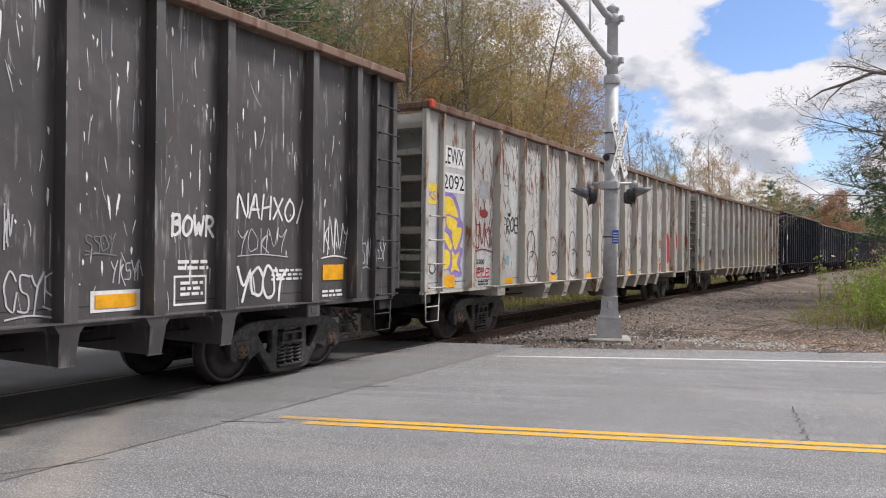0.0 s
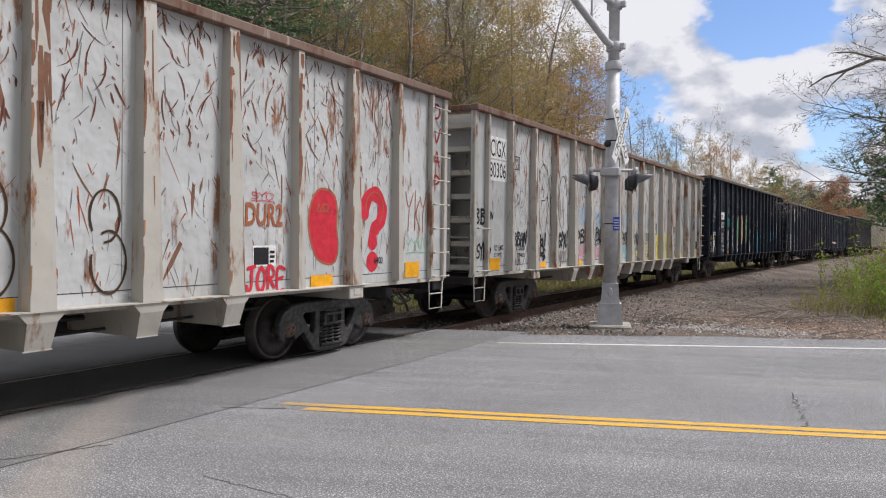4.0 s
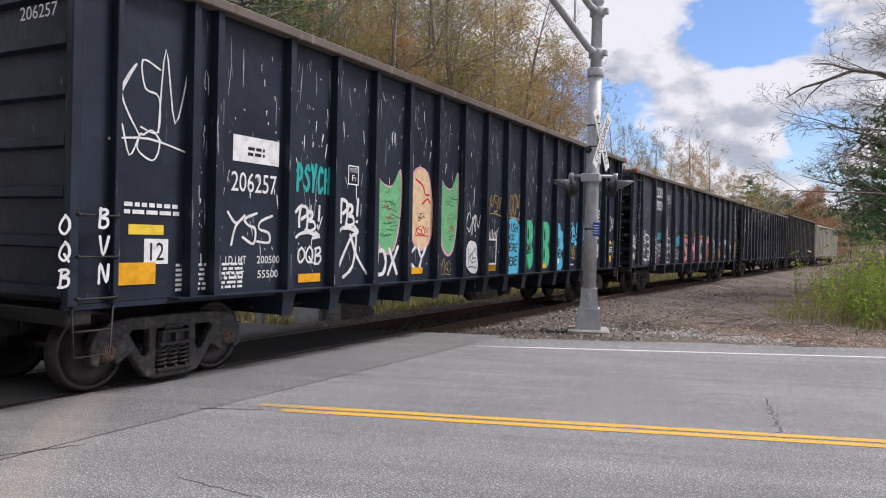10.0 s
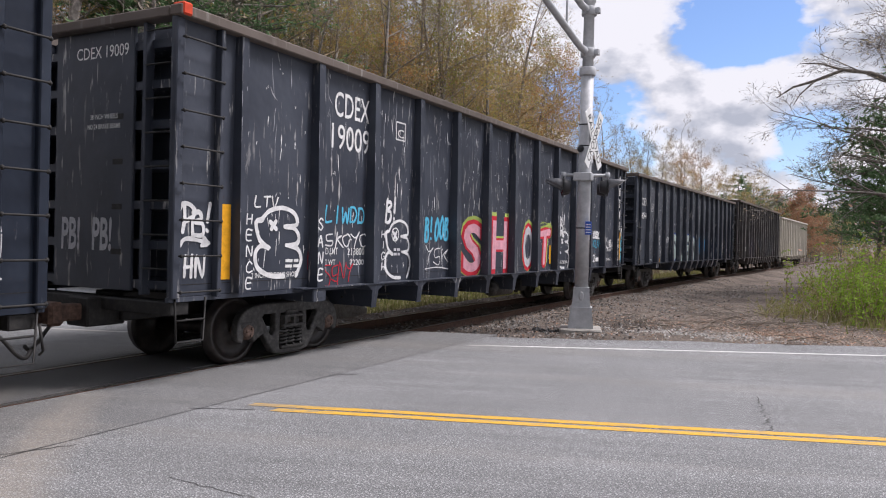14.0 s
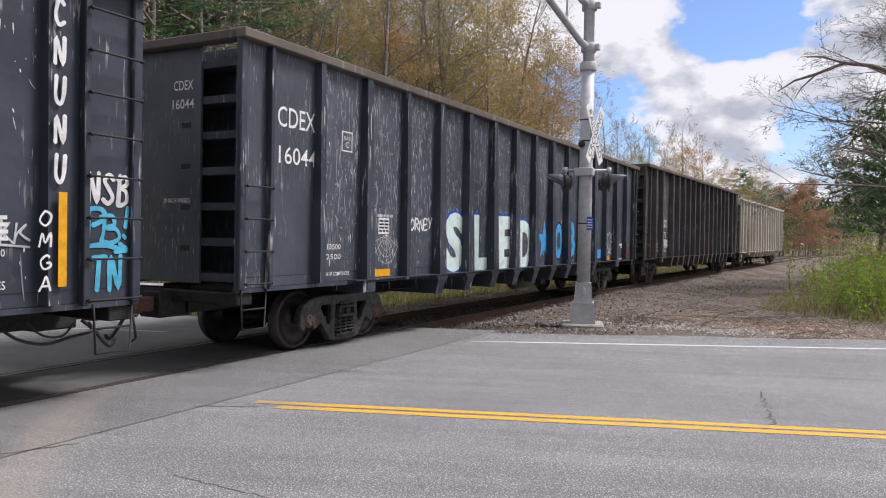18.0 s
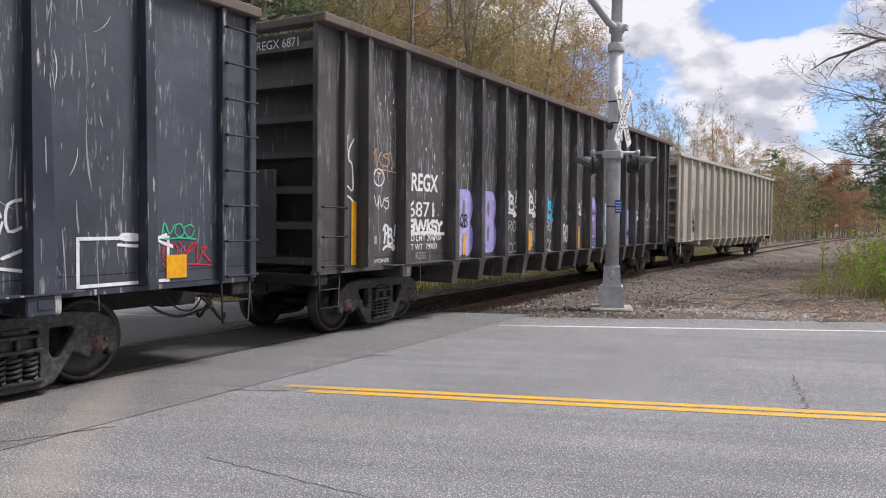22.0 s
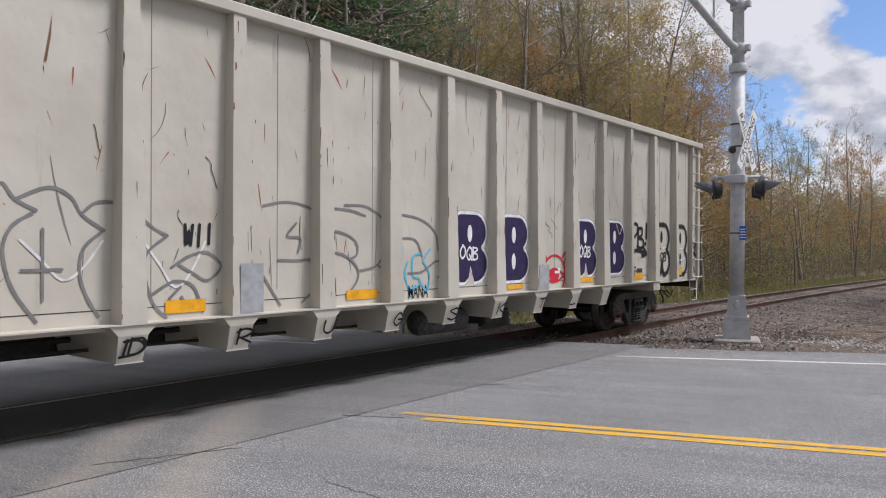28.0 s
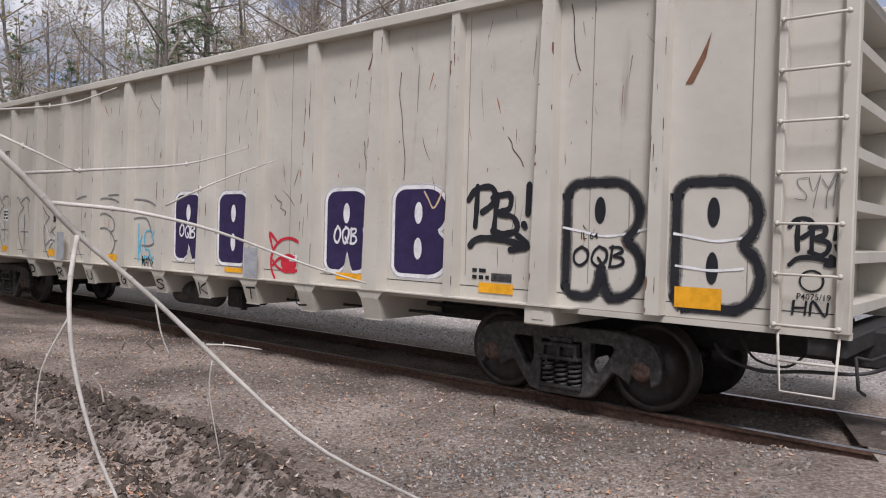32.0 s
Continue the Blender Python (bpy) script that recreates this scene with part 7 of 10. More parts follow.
    def mask(self, u, z, w, h, mat, edge, eared):
        """A sprayed shape with a coloured rim: two ears at the top, or a plain round crown."""
        if eared:
            p = [(-0.5, 0.36), (-0.2, 0.3), (0.12, 0.3), (0.42, 0.5), (0.5, 0.25), (0.44, -0.15), (0.25, -0.44), (-0.08, -0.5), (-0.42, -0.36), (-0.5, 0.0)]
        else:
            p = [(-0.46, 0.36), (-0.2, 0.5), (0.22, 0.45), (0.4, 0.2), (0.5, -0.05), (0.42, -0.34), (0.12, -0.5), (-0.25, -0.46), (-0.48, -0.25), (-0.5, 0.05)]
        self.shape([(x * 1.12, y * 1.06) for x, y in p], u, z, w, h, edge, 1)
        self.shape(p, u, z, w, h, mat, 2)

    def tag(self, seed, u, z, w, h, n, mat, sw=0.02, lift=4):
        self.put(scrawl(seed, w, h * 0.8, n, mat, sw), u, z, lift)

    def strokes(self, lines, u, z, w, mat, lift=4, out=0.0, sx=1.0):
        self.put(stroke_mesh(lines, w, mat), u, z, lift, 0, out=out, sx=sx)

    def fill(self, loops, u, z, mat, lift=1, sx=1.0):
        self.put(poly_mesh(loops, mat), u, z, lift, 0, sx=sx)

    def letter(self, u, z, w, h, fill_mat, edge_mat, dot_mat, foot=False, edge=0.045, lift=1):
        w, h = w * 0.97, h * 0.98
        if edge_mat:
            if edge_mat == "spray_white":
                for k_, g_ in enumerate((edge + 0.03, edge + 0.015)):
                    self.fill([bubble_b(w, h, foot, g_)], u, z, "white_mist", lift - 1.6 + 0.6 * k_)
            self.fill([bubble_b(w, h, foot, edge)], u, z, edge_mat, lift)
        self.fill([bubble_b(w, h, foot)], u, z, fill_mat, lift + 1)
        self.fill([arc(0, 0, w * 0.075, h * 0.13, 0, 340, 12)], u - w * 0.05, z + h * 0.22, dot_mat, lift + 2)
        if not foot:
            self.fill([arc(0, 0, w * 0.075, h * 0.13, 0, 340, 12)], u - w * 0.05, z - h * 0.2, dot_mat, lift + 2)


# ------------------------------------------------------------------ freight cars
def eased(pts):
    """A smooth run through a few points."""
    pts = [Vector(p) for p in pts]
    out = []
    for i in range(len(pts) - 1):
        p0, p1, p2, p3 = pts[max(0, i - 1)], pts[i], pts[i + 1], pts[min(len(pts) - 1, i + 2)]
        for k in range(5):
            t = k / 5
            out.append(p1 + 0.5 * t * (p2 - p0 + t * (2 * p0 - 5 * p1 + 4 * p2 - p3 + t * (3 * (p1 - p2) + p3 - p0))))
    return out + [pts[-1]]


def sideframe_mesh():
    cu = bpy.data.curves.new("side_frame", "CURVE")
    cu.dimensions, cu.fill_mode, cu.extrude, cu.bevel_depth, cu.bevel_resolution = "2D", "BOTH", 0.04, 0.022, 2
    half = [(0.0, 0.80), (0.62, 0.80), (0.88, 0.765), (1.03, 0.69), (1.1, 0.58), (1.115, 0.46), (1.1, 0.36), (1.04, 0.33), (1.01, 0.42), (0.82, 0.42), (0.78, 0.33), (0.7, 0.38), (0.6, 0.42), (0.47, 0.24), (0.38, 0.13), (0.26, 0.1), (0.0, 0.1)]
    outer = half + [(-y, z) for y, z in half[-2:0:-1]]
    win = [(0.33, 0.69), (0.6, 0.69), (0.655, 0.63), (0.47, 0.35), (0.38, 0.33), (0.33, 0.42)]
    mid = [(-0.285, 0.17), (0.285, 0.17), (0.26, 0.68), (-0.26, 0.68)]
    for pts in (outer, win, [(-y, z) for y, z in win], mid):
        sp = cu.splines.new("POLY")
        sp.points.add(len(pts) - 1)
        for q, (x, y) in zip(sp.points, pts):
            q.co = (x, y, 0, 1)
        sp.use_cyclic_u = True
    me = from_curve(cu, "side_frame", "steel_grey")
    me.transform(Matrix(((0, 0, 1, 0), (1, 0, 0, 0), (0, 1, 0, 0), (0, 0, 0, 1))))
    return me


def wheelset_mesh():
    m = Mesh()
    for s in (-1, 1):
        prof = [(0.62, 0.09), (0.63, 0.13), (0.655, 0.14), (0.675, 0.37), (0.665, 0.40), (0.66, 0.482), (0.69, 0.485), (0.705, 0.46), (0.80, 0.452), (0.802, 0.40), (0.785, 0.385), (0.75, 0.37), (0.73, 0.25), (0.755, 0.15), (0.79, 0.14), (0.795, 0.085)]
        m.cur = 0
        m.lathe([(s * a_, r) for a_, r in prof], "x", 40)
        m.cur = 1
        m.lathe([(s * a_, r) for a_, r in ((0.79, 0.08), (0.9, 0.08))], "x", 16)
        m.lathe([(s * a_, r) for a_, r in ((0.93, 0.115), (1.05, 0.115), (1.07, 0.095), (1.085, 0.09), (1.09, 0.05))], "x", 20)
        for k in range(3):
            t = radians(90 + 120 * k)
            m.lathe([(s * 1.08, 0.022), (s * 1.105, 0.022), (s * 1.108, 0.015)], "x", 6, False, (0, 0.055 * math.cos(t), 0.055 * math.sin(t)))
    m.cur = 0
    m.tube([(-0.65, 0, 0), (0.65, 0, 0)], 0.085, 14)
    return m.data("wheelset", "wheel", "cap")


def spring_mesh():
    pts = [(0.068 * math.cos(t), 0.068 * math.sin(t), 0.19 + 0.26 * t / 31.4) for t in np.linspace(0, 31.4, 46)]
    return Mesh().tube(pts, 0.018, 6).data("coil_spring", "steel_grey")


SIDEFRAME, WHEELSET, SPRINGS = sideframe_mesh(), wheelset_mesh(), spring_mesh()
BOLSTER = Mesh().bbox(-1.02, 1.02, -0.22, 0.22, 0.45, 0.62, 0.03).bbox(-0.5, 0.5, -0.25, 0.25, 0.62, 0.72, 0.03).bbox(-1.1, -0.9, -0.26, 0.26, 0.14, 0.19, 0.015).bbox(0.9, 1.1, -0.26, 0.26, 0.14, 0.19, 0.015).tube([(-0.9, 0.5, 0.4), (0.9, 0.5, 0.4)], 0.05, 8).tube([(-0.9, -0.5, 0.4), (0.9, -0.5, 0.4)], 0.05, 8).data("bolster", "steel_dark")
ADAPTER = Mesh().bbox(-0.07, 0.07, -0.15, 0.15, 0.5, 0.6, 0.02).bbox(-0.06, 0.06, -0.17, -0.12, 0.34, 0.55, 0.01).bbox(-0.06, 0.06, 0.12, 0.17, 0.34, 0.55, 0.01).data("bearing_adapter", "steel_grey")
LUG = Mesh().bbox(0.0, 0.1, -0.25, 0.25, 0.46, 0.5, 0.01).bbox(0.0, 0.1, -0.22, 0.22, 0.6, 0.64, 0.01).bbox(0.0, 0.03, -0.22, 0.22, 0.5, 0.6, 0.004)
for y_ in (-0.2, 0.0, 0.2):
    LUG.bbox(0.02, 0.095, y_ - 0.02, y_ + 0.02, 0.49, 0.61, 0.006)
LUG = LUG.bbox(0.0, 0.05, -0.14, 0.14, 0.64, 0.7, 0.01).data("bolster_end", "steel_grey")
WHEELS = []


def add_truck(car, u):
    tr = part("truck", BOLSTER, car, (0, u, 0))
    for s in (-1, 1):
        part("side_frame", SIDEFRAME, tr, Matrix.Translation((s * 1.0, 0, 0)))
        for dy in (-0.16, 0.0, 0.16):
            part("coil_spring", SPRINGS, tr, (s * 1.02, dy, 0))
        part("bolster_end", LUG, tr, Matrix.Translation((s * 1.03, 0, 0)) @ Matrix.Diagonal((s, 1, 1, 1)))
        for a_ in (-0.9145, 0.9145):
            part("bearing_adapter", ADAPTER, tr, (s * 1.0, a_, 0))
    for a_ in (-0.9145, 0.9145):
        w = part("wheelset", WHEELSET, tr)
        w.matrix_parent_inverse = Matrix.Translation((0, a_, 0.457))
        WHEELS.append(w)


# kinds of car: half length, truck half spacing, panel plane, top, sill, ribs (u, lower half width, upper half width, lower depth, upper depth, leg)
def ribs_gondola():
    out = []
    for k in range(-7, 8):
        u = k * 1.219
        if abs(k) in (5, 7):
            out.append((u, 0.066, 0.055, 0.15, 0.11, 0))
        elif abs(k) == 6:
            out.append((u, 0.115, 0.075, 0.175, 0.11, 2))
        else:
            out.append((u, 0.13, 0.08, 0.18, 0.11, 1))
    return out


KIND = {
    "gon": dict(half=10.17, truck=7.315, xs=1.385, top=4.38, sill=1.06, ribs=ribs_gondola(), leg=(0.13, 0.24, 0.70, 0.10), recess=0.5, post=9.6, chord=0.13),
    "ribbed": dict(half=9.98, truck=8.285, xs=1.39, top=4.58, sill=1.05, ribs=[(-6.7 + 1.046 * k, 0.062, 0.055, 0.13, 0.1, 0 if abs(-6.7 + 1.046 * k) > 6.75 else 1) for k in range(14)] + [(s * a_, 0.06, 0.05, 0.14, 0.11, 0) for s in (-1, 1) for a_ in (8.05, 8.42)], leg=(0.1, 0.16, 0.72, 0.06), recess=0.12, post=9.45, chord=0.17),
    "vee": dict(half=10.0, truck=7.38, xs=1.385, top=4.40, sill=1.04, ribs=[(1.47 * k, 0.09, 0.07, 0.18, 0.12, 2 if abs(k) == 5 else 1) for k in range(-5, 6)] + [(s * 8.92, 0.07, 0.06, 0.14, 0.1, 0) for s in (-1, 1)], leg=(0.07, 0.27, 0.67, 0.05), recess=0.45, post=9.3, chord=0.14),
    "deep": dict(half=9.85, truck=7.74, xs=1.38, top=4.62, sill=1.05, ribs=[(1.03 * k + 0.1, 0.075, 0.06, 0.2, 0.17, 1) for k in range(-6, 7)] + [(s * a_, 0.075, 0.06, 0.2, 0.17, 2 if a_ < 8 else 0) for s in (-1, 1) for a_ in (7.72, 8.75)], leg=(0.085, 0.17, 0.64, 0.07), recess=0.4, post=9.25, chord=0.2),
}
KIND["deep_old"] = dict(KIND["deep"], ribs=[(1.03 * k - 0.07, 0.075, 0.06, 0.18, 0.15, 1) for k in range(-6, 7)] + [(s * a_, 0.075, 0.06, 0.18, 0.15, 2 if a_ < 8 else 0) for s in (-1, 1) for a_ in (7.68, 8.7)])
MESHES = {}


def cached(key, make):
    if key not in MESHES:
        MESHES[key] = make()
    return MESHES[key]


def build_car(kind, colour, rib_colour, chord_colour, label, ladder_colour, end="plain", irons=3):
    k = KIND[kind]
    H, XS, TOP, SILL = k["half"], k["xs"], k["top"], k["sill"]
    car = thing("freight_car", label, "freight car", group="cars of the train")
    # tub: floor, inner faces, far side sheet
    tub = Mesh()
    tub.box(-XS + 0.03, XS - 0.03, -H + k["recess"], H - k["recess"], SILL, SILL + 0.06)
    tub.box(-XS, -XS + 0.025, -H, H, SILL, TOP - 0.1)
    for s in (-1, 1):
        y = s * (H - k["recess"])
        tub.box(-XS + 0.03, XS - 0.03, min(y, y - s * 0.03), max(y, y - s * 0.03), SILL, TOP - 0.1)
    part("tub", tub.data("tub", colour), car)
    # near side: one sheet between each pair of ribs
    us = sorted(r[0] for r in k["ribs"])
    cuts = [-H] + us + [H]
    for a_, b_ in zip(cuts, cuts[1:]):
        w = b_ - a_
        me = cached((kind, "sheet", round(w, 2), colour), lambda: Mesh().bbox(-0.03, 0.0, -w / 2 + 0.001, w / 2 - 0.001, SILL, TOP - 0.1, 0.004).data("side_sheet", colour))
        part("side_sheet", me, car, (XS, (a_ + b_) / 2, 0))
    for u, w0, w1, d0, d1, leg in k["ribs"]:
        def rib():
            m = Mesh()
            z0, z1 = SILL + 0.012, TOP - 0.125
            m.hexa([(0, -w0 - 0.012, z0), (d0, -w0, z0), (d0, w0, z0), (0, w0 + 0.012, z0), (0, -w1 - 0.012, z1), (d1, -w1, z1), (d1, w1, z1), (0, w1 + 0.012, z1)])
            return m.data("side_rib", rib_colour)
        me = cached((kind, "rib", w0, w1, d0, d1, rib_colour), rib)
        part("side_rib", me, car, (XS, u, 0))
        part("side_rib", me, car, pose(-XS, u, 0, 0, 0, 180))
        if leg == 1:
            lw0, lw1, lz, lin = k["leg"]
            def legs():
                m = Mesh()
                xo, xi = XS + d0 - 0.01, XS + d0 - lin
                m.hexa([(0.3, -lw0, lz), (xi, -lw0, lz), (xi, lw0, lz), (0.3, lw0, lz), (0.3, -lw0 - 0.03, SILL - 0.1), (xo - 0.01, -lw0 - 0.02, SILL - 0.1), (xo - 0.01, lw0 + 0.02, SILL - 0.1), (0.3, lw0 + 0.03, SILL - 0.1)])
                m.hexa([(0.3, -lw0 - 0.03, SILL - 0.1), (xo - 0.01, -lw0 - 0.02, SILL - 0.1), (xo - 0.01, lw0 + 0.02, SILL - 0.1), (0.3, lw0 + 0.03, SILL - 0.1), (0.3, -lw1, SILL - 0.004), (xo, -lw1, SILL - 0.004), (xo, lw1, SILL - 0.004), (0.3, lw1, SILL - 0.004)])
                m.box(xi - 0.02, xi + 0.004, -lw0 - 0.015, lw0 + 0.015, lz - 0.012, lz)
                return m.data("crossbearer", rib_colour)
            me = cached((kind, "leg", rib_colour), legs)
            part("crossbearer", me, car, (0, u, 0))
            part("crossbearer", me, car, pose(0, u, 0, 0, 0, 180))
        elif leg == 2:
            me = cached((kind, "bolster_end", rib_colour), lambda: Mesh().bbox(0.3, XS + d0 - 0.02, -w0 - 0.06, w0 + 0.06, SILL - 0.2, SILL - 0.002, 0.015).bbox(XS + d0 - 0.02, XS + d0 - 0.012, -0.07, 0.07, SILL - 0.14, SILL - 0.05, 0.002).data("body_bolster", rib_colour))
            part("body_bolster", me, car, (0, u, 0))
            part("body_bolster", me, car, pose(0, u, 0, 0, 0, 180))
    for s in (-1, 1):
        sp = Matrix.Diagonal((s, 1, 1, 1))
        part("top_chord", cached((kind, "chord", chord_colour), lambda: Mesh().bbox(XS - 0.05, XS + k["chord"], -H - 0.02, H + 0.02, TOP - 0.125, TOP, 0.014).data("top_chord", chord_colour)), car, pose(0, 0, 0, 0, 0, 0 if s > 0 else 180))
        part("side_sill", cached((kind, "sill", rib_colour), lambda: Mesh().box(XS - 0.06, XS + 0.185, -k["truck"] - 0.4, k["truck"] + 0.4, SILL - 0.003, SILL + 0.011).box(XS - 0.05, XS + 0.012, -H, H, SILL - 0.06, SILL - 0.003).data("side_sill", rib_colour)), car, pose(0, 0, 0, 0, 0, 0 if s > 0 else 180))
    part("side_seam", cached((kind, "seam"), lambda: Mesh().box(XS, XS + 0.003, -H + 0.02, H - 0.02, SILL + 0.135, SILL + 0.143).data("side_seam", "steel_dark")), car)
    for s in (-1, 1):
        flip = pose(0, 0, 0, 0, 0, 0 if s > 0 else 180)
        y0 = H - k["recess"]
        part("end_chord", cached((kind, "endchord", chord_colour), lambda: Mesh().bbox(-XS + 0.06, XS - 0.06, H - 0.2, H + 0.02, TOP - 0.125, TOP - 0.004, 0.014).data("end_chord", chord_colour)), car, flip)
        n = 7
        er = cached((kind, "endrib", rib_colour), lambda: Mesh().hexa([(-XS + 0.03, 0, -0.07), (XS - 0.03, 0, -0.07), (XS - 0.06, max(0.1, k["recess"] * 0.7), -0.05), (-XS + 0.06, max(0.1, k["recess"] * 0.7), -0.05), (-XS + 0.03, 0, 0.07), (XS - 0.03, 0, 0.07), (XS - 0.06, max(0.1, k["recess"] * 0.7), 0.05), (-XS + 0.06, max(0.1, k["recess"] * 0.7), 0.05)]).data("end_rib", rib_colour))
        for i in range(n):
            part("end_rib", er, car, flip @ Matrix.Translation((0, y0 + 0.002, SILL + 0.12 + (TOP - SILL - 0.5) * i / (n - 1))))
        for sx in (-1, 1):
            part("corner_post", cached((kind, "corner", rib_colour, sx), lambda: Mesh().bbox(sx * (XS + 0.012) - 0.05, sx * (XS + 0.012) + 0.05, H - 0.12, H - 0.002, SILL - 0.02, TOP - 0.127, 0.012).data("corner_post", rib_colour)), car, flip)
        d_ = max(0.1, k["recess"] * 0.7)
        if end in ("plate", "ladder", "tall"):                     # a flat panel over the middle of the ribs
            pl = part("end_plate", cached((kind, "endplate", end, colour, s), lambda: Mesh().bbox(-0.82 if end == "plate" or s > 0 else -0.62, 0.82 if end == "plate" or s < 0 else 0.62, y0 + d_ - 0.02, y0 + d_ + 0.03, SILL + 0.03, TOP - (0.95 if end == "plate" else 0.14), 0.008).data("end_plate", colour)), car, flip)
            slot = cached("slot", lambda: Mesh().bbox(-0.09, 0.09, 0.0, 0.006, -0.035, 0.035, 0.003).data("slot", "steel_dark"))
            for i in range(4):
                part("slot", slot, pl, (s * 0.36, y0 + d_ + 0.028, SILL + 0.5 + 0.55 * i))
        if end in ("plate", "ladder"):
            bar = cached((kind, "endgrab", ladder_colour, s), lambda: Mesh().tube([(s * 0.88, H - 0.16, 0), (s * 0.88, H - 0.05, 0), (s * 1.3, H - 0.05, 0), (s * 1.3, H - 0.16, 0)], 0.0125, 6).data("end_grab_iron", ladder_colour))
            for i in range(8 if end == "ladder" else 3):
                part("end_grab_iron", bar, car, flip @ Matrix.Translation((0, 0, SILL + 0.32 + 0.4 * i)))
        if end == "ladder":
            part("end_ladder_stile", cached((kind, "endstile", s), lambda: Mesh().bbox(s * 0.87 - 0.03, s * 0.87 + 0.03, H - 0.17, H - 0.04, SILL, TOP - 0.14, 0.008).data("end_ladder_stile", rib_colour)), car, flip)
        if end == "band":                                  # a wide sheet between the lower ribs
            part("end_plate", cached((kind, "endband", colour, s), lambda: Mesh().bbox(-XS + 0.08 if s > 0 else -0.55, 0.55 if s > 0 else XS - 0.08, y0 + d_ - 0.05, y0 + d_ + 0.01, SILL + 0.15, SILL + 1.45, 0.01).data("end_plate", colour)), car, flip)
    # side ladder at the rear and grab irons at the front
    st = cached((kind, "stile", ladder_colour, rib_colour), lambda: Mesh().bbox(XS + 0.002, XS + 0.1, -0.035, 0.035, SILL - 0.02, TOP - 0.127, 0.008).data("ladder_stile", rib_colour))
    part("ladder_stile", st, car, (0, k["post"], 0))
    part("ladder_stile", st, car, (0, -k["post"], 0))
    rl = H - 0.06 - k["post"]
    def rung():
        m = Mesh().tube([(0.0, -rl / 2, 0), (0.04, -rl / 2 + 0.02, 0), (0.04, rl / 2 - 0.02, 0), (0.0, rl / 2, 0)], 0.0125, 6)
        m.lathe([(-0.02, 0.008), (0.0, 0.026), (0.02, 0.008)], "x", 8, True, (0.035, -rl / 2 + 0.01, 0))
        m.lathe([(-0.02, 0.008), (0.0, 0.026), (0.02, 0.008)], "x", 8, True, (0.035, rl / 2 - 0.01, 0))
        return m.data("ladder_rung", ladder_colour)
    rm = cached((kind, "rung", ladder_colour), rung)
    for i in range(8):
        part("ladder_rung", rm, car, (XS + 0.1, (k["post"] + H - 0.06) / 2, SILL + 0.03 + 0.42 * i))
    for i in range(irons):
        part("grab_iron", rm, car, (XS + 0.09, -(k["post"] + H - 0.06) / 2, SILL + 0.06 + (0.42 if irons > 2 else 0.84) * i))
    stir = cached((kind, "stirrup", ladder_colour), lambda: Mesh().tube([(0, -0.24, 0), (0, -0.21, -0.52), (0, 0.21, -0.52), (0, 0.24, 0)], 0.013, 6).tube([(0, -0.225, -0.26), (0, 0.225, -0.26)], 0.012, 6).data("stirrup_step", ladder_colour))
    for s in (-1, 1):
        part("stirrup_step", stir, car, (XS + 0.02, s * (H - 0.32), SILL - 0.02))
        part("stirrup_step", stir, car, (-XS - 0.02, s * (H - 0.32), SILL - 0.02))
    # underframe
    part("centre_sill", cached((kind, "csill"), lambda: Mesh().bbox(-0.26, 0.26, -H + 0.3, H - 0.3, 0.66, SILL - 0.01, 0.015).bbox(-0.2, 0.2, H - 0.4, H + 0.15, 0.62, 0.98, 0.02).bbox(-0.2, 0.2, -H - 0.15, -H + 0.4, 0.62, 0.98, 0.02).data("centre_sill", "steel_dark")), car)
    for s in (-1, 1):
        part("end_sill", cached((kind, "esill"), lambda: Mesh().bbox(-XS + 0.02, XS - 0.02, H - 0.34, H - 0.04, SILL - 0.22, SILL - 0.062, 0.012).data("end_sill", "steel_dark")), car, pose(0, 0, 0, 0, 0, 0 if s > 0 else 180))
    part("air_tank", cached("tank", lambda: Mesh().lathe([(-0.6, 0.05), (-0.57, 0.15), (-0.5, 0.19), (0.5, 0.19), (0.57, 0.15), (0.6, 0.05)], "y", 20, True, (1.0, 0.35, 0.68)).bbox(0.88, 1.12, 0.0, 0.06, 0.64, SILL, 0.01).bbox(0.88, 1.12, 0.64, 0.7, 0.64, SILL, 0.01).data("air_tank", "steel_grey")), car)
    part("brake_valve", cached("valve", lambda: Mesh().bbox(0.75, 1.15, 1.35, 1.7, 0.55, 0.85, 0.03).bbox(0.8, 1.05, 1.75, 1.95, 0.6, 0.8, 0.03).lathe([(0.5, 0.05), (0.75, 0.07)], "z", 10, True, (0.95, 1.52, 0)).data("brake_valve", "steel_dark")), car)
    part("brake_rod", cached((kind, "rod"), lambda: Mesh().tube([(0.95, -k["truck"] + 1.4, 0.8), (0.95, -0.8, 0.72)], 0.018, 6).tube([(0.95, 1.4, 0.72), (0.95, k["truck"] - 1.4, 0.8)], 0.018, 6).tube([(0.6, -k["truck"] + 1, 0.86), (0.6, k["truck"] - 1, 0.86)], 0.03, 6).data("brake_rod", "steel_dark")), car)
    for s in (-1, 1):
        flip = pose(0, 0, 0, 0, 0, 0 if s > 0 else 180)
        part("coupler", cached((kind, "coupler", s), lambda: Mesh().bbox(-0.09, 0.09, H + 0.1, H + 0.5, 0.7, 0.9, 0.02).bbox(-0.17, 0.12, H + 0.42, H + 0.62, 0.66, 0.94, 0.04).bbox(0.06, 0.17, H + 0.5, H + 0.76, 0.68, 0.92, 0.03).data("coupler", "rust")), car, flip)
